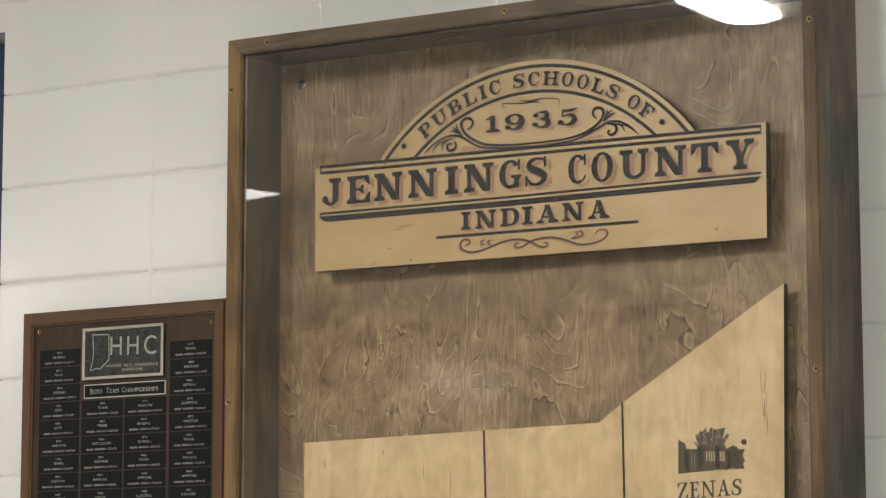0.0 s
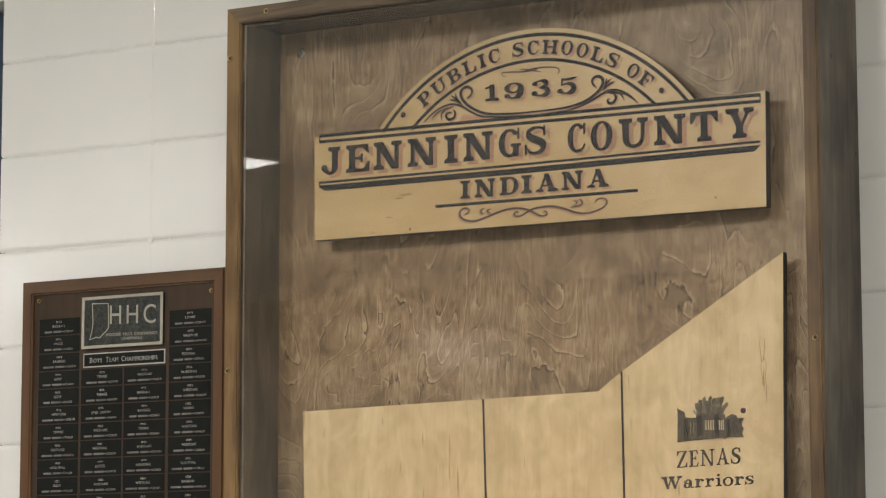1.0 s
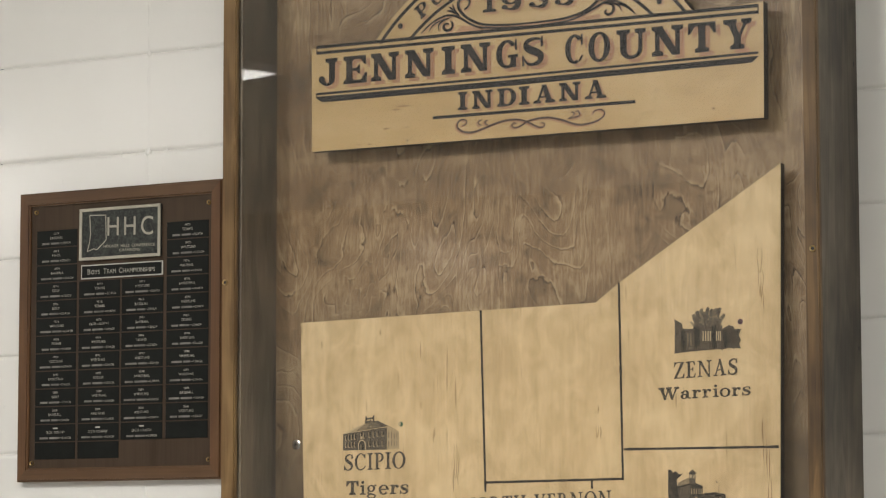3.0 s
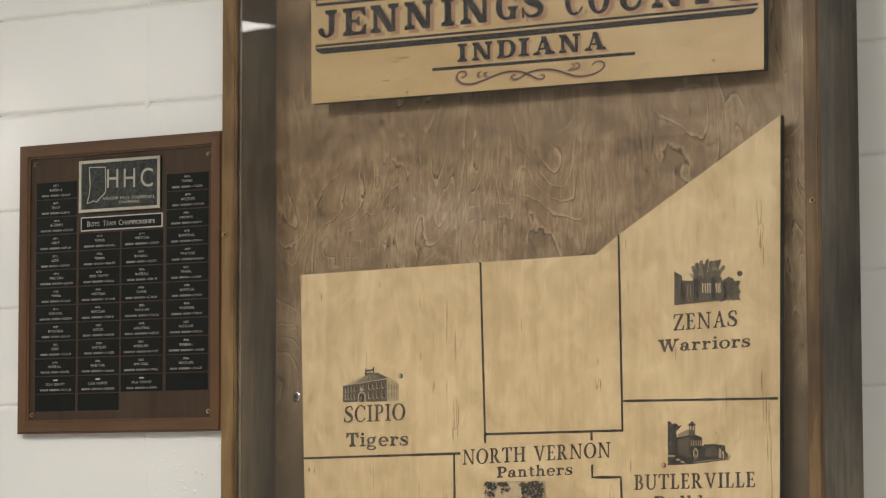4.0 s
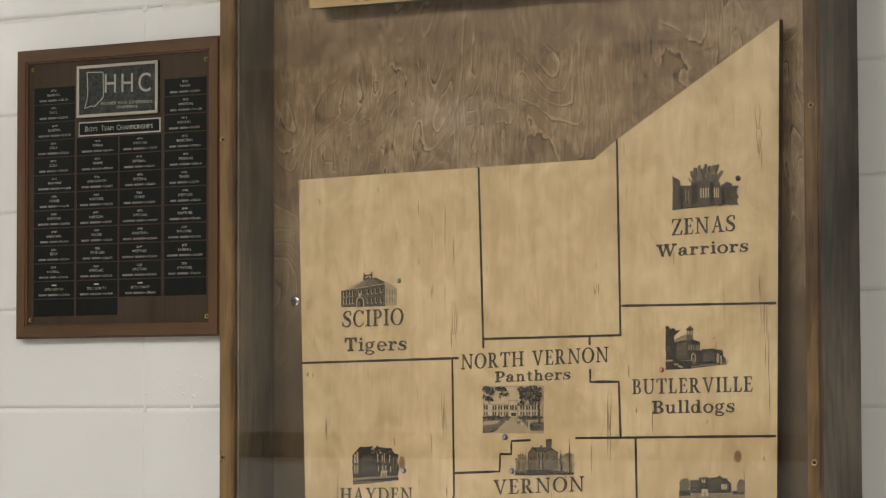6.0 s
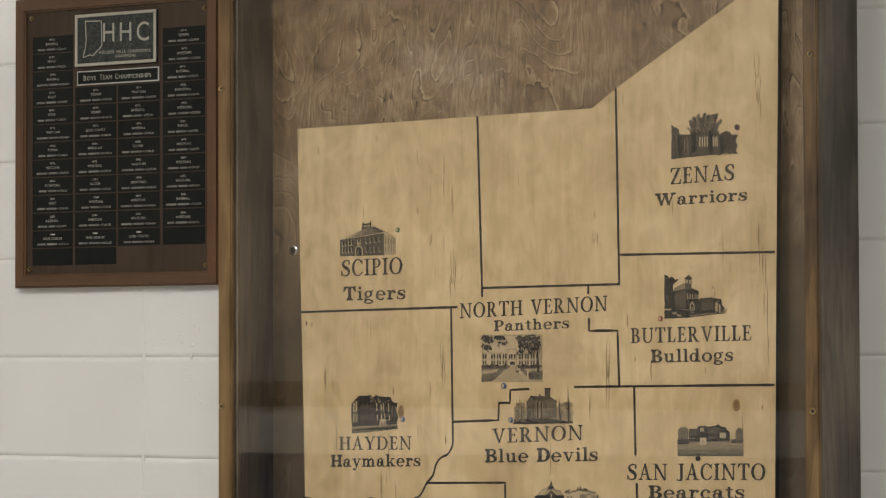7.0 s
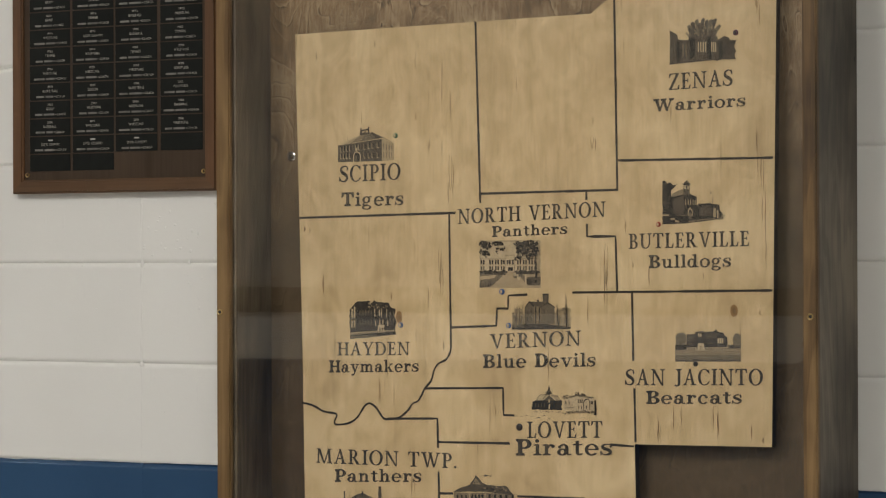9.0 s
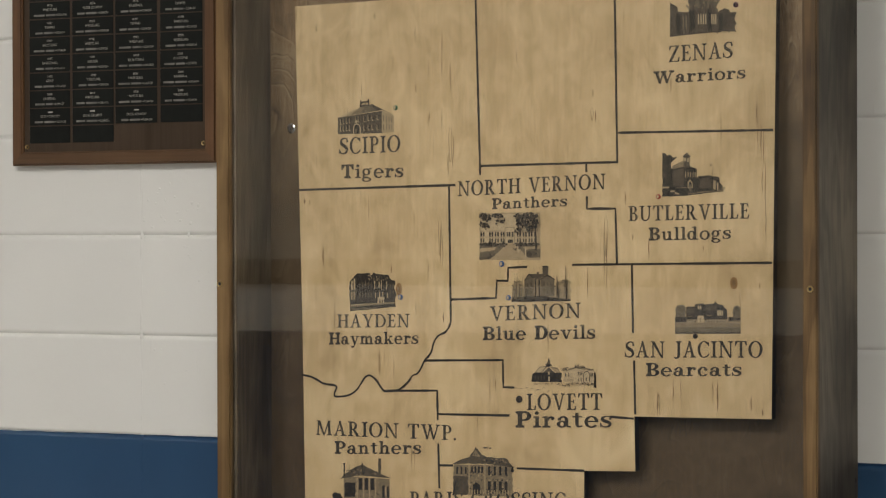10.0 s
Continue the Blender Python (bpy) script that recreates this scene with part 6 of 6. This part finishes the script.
p.rect(3, 0.42, 0.12, 0.45, 0.56).rect(3, 0.53, 0.12, 0.555, 0.56).rect(3, 0.63, 0.12, 0.655, 0.56).rect(3, 0.74, 0.12, 0.76, 0.56).rect(0, 0.86, 0.12, 0.90, 0.40).rect(3, 0.90, 0.16, 0.93, 0.36).rect(0, 0.94, 0.12, 0.97, 0.38)
p.done("printed picture of a hip-roofed one-room school")
# large gabled school
p = Print(0.7675, 0.8994, 1.1380, 1.2290, 0.003)
p.poly(2, [(0.02, 0.02), (0.98, 0.0), (0.96, 0.64), (0.02, 0.64)], 0.008).poly(1, [(0.0, 0.64), (0.28, 0.66), (0.52, 0.66), (0.98, 0.60), (0.88, 0.78), (0.56, 0.80), (0.48, 0.84), (0.38, 1.0), (0.28, 0.80), (0.10, 0.72)], 0.006).poly(2, [(0.32, 0.82), (0.38, 0.94), (0.46, 0.80)]).grid(1, 0.34, 0.82, 0.42, 0.88, 2, 1)
p.leaves([0, 1, 1, 3, 3], 0.5, 0.32, 0.46, 0.28, 150, 0.018).leaves([1, 0, 2], 0.68, 0.72, 0.22, 0.05, 30, 0.02)
p.rect(1, 0.02, 0.02, 0.26, 0.40, 0.01).grid(0, 0.05, 0.44, 0.26, 0.60, 3, 1, 0.4, 0.9).grid(0, 0.30, 0.46, 0.52, 0.62, 4, 1, 0.55, 0.8).grid(0, 0.56, 0.42, 0.92, 0.62, 4, 1, 0.4, 0.9).grid(0, 0.56, 0.08, 0.92, 0.32, 4, 1, 0.5, 0.9).poly(0, [(0.34, 0.04), (0.34, 0.22), (0.40, 0.28), (0.46, 0.22), (0.46, 0.04)])
p.rect(3, 0.52, 0.06, 0.55, 0.66).rect(3, 0.27, 0.06, 0.29, 0.64).rect(2, 0.30, 0.34, 0.52, 0.40).rect(0, 0.96, 0.50, 1.0, 0.62, 0.01).grid(3, 0.26, 0.03, 0.98, 0.14, 16, 1, 0.35, 0.8).twig(0, 0.02, 0.0, 0.06, 0.30, 0.015).rect(1, 0.50, 0.98, 0.64, 1.0, 0.012)
p.done("printed picture of a large gabled school")

# ---- the champions' plaque ----
PX0, PX1, PZ0, PZ1 = -0.3128, 0.2000, 1.7690, 2.3675
plaque = thing("award_plaque", (-0.057, -0.01, PZ0), "walnut award plaque with rows of small black name plates", "plaque")
FW, YP = 0.0280, -0.0240
for pts, mt in (([(PX0, PZ0), (PX0 + FW, PZ0 + FW), (PX0 + FW, PZ1 - FW), (PX0, PZ1)], WALNUT), ([(PX1 - FW, PZ0 + FW), (PX1, PZ0), (PX1, PZ1), (PX1 - FW, PZ1 - FW)], WALNUT),
                ([(PX0, PZ1), (PX0 + FW, PZ1 - FW), (PX1 - FW, PZ1 - FW), (PX1, PZ1)], WALNUTH), ([(PX0, PZ0), (PX1, PZ0), (PX1 - FW, PZ0 + FW), (PX0 + FW, PZ0 + FW)], WALNUTH)):
    bm = bmesh.new()
    v, f, _ = slab(pts, YP, -0.0005)
    vv = [bm.verts.new(q) for q in v]
    for q in f:
        bm.faces.new([vv[i] for i in q])
    bmesh.ops.bevel(bm, geom=straight(bm, YP), offset=0.004, segments=3, affect="EDGES")
    part("frame_rail", bm, mt, plaque, "polished walnut rail")
YQ = -0.0160
part("backing", box(PX0 + 0.020, PX1 - 0.020, YQ, -0.002, PZ0 + 0.020, PZ1 - 0.020), FELT, plaque, "dark walnut panel")
for tx, tz in ((-0.2724, 2.3274), (0.1638, 2.3225), (-0.2773, 1.8077), (0.1661, 1.8082)):
    tack = part("corner_tack", cup_washer(tx, tz, 0.0050, 0.0030, YQ), BRASS, plaque, "round metal tack")
    part("tack_head", disc(tx, tz, 0.0024, YQ - 0.0014, 10), FELT, tack)
# cast title plate
cast = part("title_plate", box(-0.1560, 0.0490, YQ - 0.005, YQ - 0.0002, 2.2200, 2.3270, 0.0012), BRONZE, plaque, "cast dark metal plate with pale relief lettering")
for q in ((-0.1560, 0.0490, 2.3205, 2.3270), (-0.1560, 0.0490, 2.2200, 2.2265), (-0.1560, -0.1492, 2.2265, 2.3205), (0.0422, 0.0490, 2.2265, 2.3205)):
    part("plate_border", box(q[0], q[1], YQ - 0.0080, YQ - 0.0051, q[2], q[3], 0.0012), PEWTER, cast)
YC = YQ - 0.0062
part("initials", lettering("HHC", -0.0850, 0.0306, 2.2685, 2.2650, 0.0405, YC, bold=0.004, serif=0, gap=0.34), PEWTER, cast)
part("conference_line", lettering("HOOSIER HILLS CONFERENCE", -0.0941, 0.0345, 2.2440, 2.2415, 0.0064, YC, bold=0.03, serif=0, gap=0.2), PEWTER, cast)
part("conference_line", lettering("CHAMPIONS", -0.0545, -0.0030, 2.2345, 2.2335, 0.0062, YC, bold=0.03, serif=0, gap=0.2), PEWTER, cast)
STATE = [(-0.1302, 2.3128), (-0.0894, 2.3112), (-0.0879, 2.2606), (-0.0952, 2.2534), (-0.1045, 2.2468), (-0.1107, 2.2408), (-0.1191, 2.2434), (-0.1275, 2.2409), (-0.1358, 2.2388), (-0.1328, 2.2483), (-0.1297, 2.2587), (-0.1278, 2.2755), (-0.1302, 2.3128)]
part("state_outline", ribbon(dense(STATE, 0.004), 0.0022, YC, 0.0, 0.5), PEWTER, cast)
lab = part("caption_plate", box(-0.1535, 0.0525, YQ - 0.003, YQ - 0.0002, 2.1822, 2.2112, 0.0006), SILVER, plaque, "black caption plate with a silver border")
part("caption_ground", box(-0.1511, 0.0501, YQ - 0.0036, YQ - 0.0031, 2.1846, 2.2088), PLATE, lab)
part("caption", joined(lettering("B", -0.1360, -0.1290, 2.1915, 2.1915, 0.0110, YQ - 0.004, bold=0.0, serif=0.10), lettering("OYS", -0.1272, -0.1050, 2.1915, 2.1915, 0.0086, YQ - 0.004, bold=0.0, serif=0.10, gap=0.12),
                       lettering("T", -0.0955, -0.0880, 2.1915, 2.1915, 0.0110, YQ - 0.004, bold=0.0, serif=0.10), lettering("EAM", -0.0862, -0.0640, 2.1915, 2.1915, 0.0086, YQ - 0.004, bold=0.0, serif=0.10, gap=0.12),
                       lettering("C", -0.0560, -0.0480, 2.1912, 2.1912, 0.0110, YQ - 0.004, bold=0.0, serif=0.10), lettering("HAMPIONSHIPS", -0.0460, 0.0345, 2.1912, 2.1908, 0.0086, YQ - 0.004, bold=0.0, serif=0.10, gap=0.12)), ENGRAVE, lab)
COLS = [(-0.2705, -0.1660), (-0.1600, -0.0555), (-0.0510, 0.0530), (0.0610, 0.1640)]
ROW0, PITCH = 2.2880, 0.03655
SPORTS = ["0 BASEBALL,1 TRACK,2 BASEBALL,3 GOLF,4 GOLF,5 WRESTLING,6 TENNIS,7 WRESTLING,8 BASKETBALL,9 GOLF,10 BASEBALL,11 CROSS COUNTRY,12 -",
          "3 TENNIS,4 TENNIS,5 CROSS COUNTRY,6 WRESTLING,7 WRESTLING,8 SOCCER,9 WRESTLING,10 WRESTLING,11 CROSS COUNTRY,12 -",
          "3 WRESTLING,4 BASEBALL,5 BASEBALL,6 TENNIS,7 WRESTLING,8 BASKETBALL,9 WRESTLING,10 WRESTLING,11 CROSS COUNTRY",
          "0 TENNIS,1 WRESTLING,2 FOOTBALL,3 BASKETBALL,4 WRESTLING,5 TENNIS,6 WRESTLING,7 WRESTLING,8 WRESTLING,9 BASEBALL,10 WRESTLING,11 -"]
YEARS = ["1973 1973 1974 1974 1975 1976 1982 1991 1997 2002 2008 - -", "1974 1975 1976 1984 1992 1997 2003 2014 - -", "1974 1975 1976 1986 1992 1998 2004 2015 -", "1973 1973 1974 1975 1975 1982 1990 1999 2002 2005 2016 -"]
rnd = random.Random(4)
for (c0, c1), sports, years in zip(COLS, SPORTS, YEARS):
    for item, year in zip(sports.split(","), years.split()):
        k, sport = item.split(" ", 1)
        k = int(k)
        zt = ROW0 - PITCH * k
        np_ = part("name_plate", box(c0, c1, YQ - 0.0012, YQ - 0.0002, zt - PITCH + 0.0022, zt, 0.0003, 1), PLATE, plaque)
        if sport == "-":
            continue
        mx, ye = (c0 + c1) / 2 + rnd.uniform(-0.002, 0.002), YQ - 0.0017
        w = 0.0033 * len(sport) + 0.006
        bits = [lettering(sport, mx - w / 2, mx + w / 2, zt - 0.0185, zt - 0.0185, 0.0054, ye, bold=0.0, serif=0, gap=0.2)]
        if year != "-":
            bits.append(lettering(year, mx - 0.0065, mx + 0.0065, zt - 0.0095, zt - 0.0095, 0.0046, ye, bold=0.0, serif=0, gap=0.2))
        else:
            bits.append(ribbon([(mx - 0.006, zt - 0.0075), (mx + 0.006, zt - 0.0075)], 0.0026, ye))
        # names stand as plain bars
        half, gap = rnd.uniform(0.036, 0.043), rnd.uniform(-0.022, -0.012)
        zb = zt - 0.0275
        part("name_bar", joined(ribbon([(mx - half, zb), (mx + gap, zb)], 0.0040, ye), ribbon([(mx + gap + 0.0035, zb), (mx + half - 0.029, zb)], 0.0040, ye)), FAINT, np_)
        bits.append(ribbon([(mx + half - 0.0265, zb), (mx + half - 0.0235, zb)], 0.0010, ye))
        bits.append(lettering("COACH", mx + half - 0.022, mx + half, zb - 0.0022, zb - 0.0022, 0.0048, ye, bold=0.0, serif=0, gap=0.2))
        part("engraving", joined(*bits), ENGRAVE, np_)

# ---- the concrete blocks of the wall ----
def block_mesh(w, seed):
    """One block's face: deep wavering chamfers on the bed joints, shallow ones on the head joints, thick with paint."""
    r = random.Random(seed)
    me = bpy.data.meshes.new("block")
    rows = [(0.0004, 0.0050), (0.0020, 0.0030), (0.0040, 0.0012), (0.0070, 0.0002), (0.0095, 0.0), (0.0115, 0.0)]
    zs = rows + [(COURSE / 2, 0.0)] + [(COURSE - z, y) for z, y in rows[::-1]]
    cols = [(-0.0006, 0.0009), (0.0016, 0.0002), (0.0038, 0.0), (0.0080, 0.0)]
    n = max(4, int(w / 0.018))
    xs = cols + [(w * i / n, 0.0) for i in range(1, n)] + [(w - x, y) for x, y in cols[::-1]]
    a, b, c = r.uniform(0, 50), r.uniform(0, 50), r.uniform(0, 50)
    vs = []
    for k, (z, dz) in enumerate(zs):
        sag = 0.0 if k in (0, 5, 6, 7, len(zs) - 1) else 1.0
        for x, dx in xs:
            swell_ = noise.noise((x * 34, a + k // 7 * 9, 0.5)) * 0.0011 + noise.noise((x * 110, b + k // 7 * 9, 0.5)) * 0.0005
            out = noise.noise((x * 60, z * 60, c)) * 0.0004 * sag
            vs.append((x + noise.noise((z * 40, c, x)) * 0.0004, max(dx, dz) + (out if dz or dx else 0.0), z + swell_ * sag))
    m = len(xs)
    fs = [(k * m + i, k * m + i + 1, (k + 1) * m + i + 1, (k + 1) * m + i) for k in range(len(zs) - 1) for i in range(m - 1)]
    me.from_pydata(vs, [], fs)
    for p in me.polygons:
        p.use_smooth = True
    me.materials.append(PAINT)
    return me


full, end_block = [block_mesh(BLOCK, k) for k in range(5)], [block_mesh(-WALL_END, 20 + k) for k in range(3)]
for course in range(18):
    for col in range(-1, 6):
        ob = new("block", random.choice(end_block if col < 0 else full))
        ob.location = ((WALL_END if col < 0 else col * BLOCK) + random.uniform(-0.0004, 0.0004), random.uniform(-0.0003, 0.0002), course * COURSE)
        ob.parent = wall


# ---- runs and drops of thick paint on the blocks ----
def drop(x, z, w, h, d):
    """A bead of paint standing proud of the wall, drawn out downwards."""
    vs, fs, n = [], [], 8
    for r, q in ((1.0, 0.0), (0.72, 0.62), (0.35, 0.93)):
        for i in range(n):
            a = 2 * math.pi * i / n
            vs.append((x + r * w * math.cos(a), 0.0004 - d * q, z + r * h * math.sin(a) - (1 - r) * 0.25 * h))
    vs.append((x, 0.0004 - d, z - 0.25 * h))
    for k in range(2):
        fs += [(k * n + i, k * n + (i + 1) % n, (k + 1) * n + (i + 1) % n, (k + 1) * n + i) for i in range(n)]
    fs += [(2 * n + i, 2 * n + (i + 1) % n, 3 * n) for i in range(n)]
    return vs, fs


rp = random.Random(11)
drops = []
for i in range(330):
    x, z = rp.uniform(WALL_END + 0.02, 0.29), rp.uniform(2.35, 2.95)
    if noise.noise((x * 9, 0, z * 7)) > -0.05:
        drops.append(drop(x, z, rp.uniform(0.0014, 0.0030), rp.uniform(0.0024, 0.0080), rp.uniform(0.0004, 0.0008)))
for i in range(260):
    x, z = rp.uniform(0.0, 0.29) if i % 3 else rp.uniform(WALL_END + 0.02, 0.29), rp.uniform(1.26, 2.40)
    if noise.noise((x * 9, 3, z * 7)) > 0.05:
        drops.append(drop(x, z, rp.uniform(0.0020, 0.0044), rp.uniform(0.0020, 0.0050), rp.uniform(0.0007, 0.0014)))
for course in range(6, 15):
    drops.append(drop(rp.uniform(-0.002, 0.002), course * COURSE - 0.002, rp.uniform(0.004, 0.0065), rp.uniform(0.005, 0.008), rp.uniform(0.0014, 0.0022)))


def ridge(x, z0, z1, width, depth, seed):
    """A raised head joint under thick paint: a narrow rounded rib of uneven width."""
    vs, fs, m = [], [], 6
    n = int((z1 - z0) / 0.004)
    for k in range(n + 1):
        z = z0 + (z1 - z0) * k / n
        w = width * (0.75 + 0.6 * noise.noise((seed, z * 60, 0.3)) + 0.3 * noise.noise((seed, z * 220, 0.3)))
        d = depth * max(0.12, 0.8 + 0.9 * noise.noise((seed + 7, z * 24, 0.3)))
        cx = x + 0.0012 * noise.noise((seed + 3, z * 18, 0.3))
        vs += [(cx - w * math.cos(math.pi * i / (m - 1)), 0.0006 - d * math.sin(math.pi * i / (m - 1)), z) for i in range(m)]
        if k:
            fs += [((k - 1) * m + i, (k - 1) * m + i + 1, k * m + i + 1, k * m + i) for i in range(m - 1)]
    return vs, fs


drops += [ridge(0.0, 1.23, 2.98, 0.0034, 0.0011, 1.0), ridge(BLOCK, 2.84, 2.99, 0.0034, 0.0011, 5.0), ridge(-0.0075, 2.38, 2.60, 0.0020, 0.0005, 9.0)]
for i in range(46):
    x, z = rp.uniform(WALL_END + 0.02, 0.29), rp.uniform(2.38, 2.96)
    drops.append(ridge(x, z, z + rp.uniform(0.012, 0.045), rp.uniform(0.0014, 0.0024), rp.uniform(0.0003, 0.0006), x * 40))
runs = part("paint_runs", joined(*drops), BEADS, wall, "beads and runs of thick gloss paint", smooth=True)
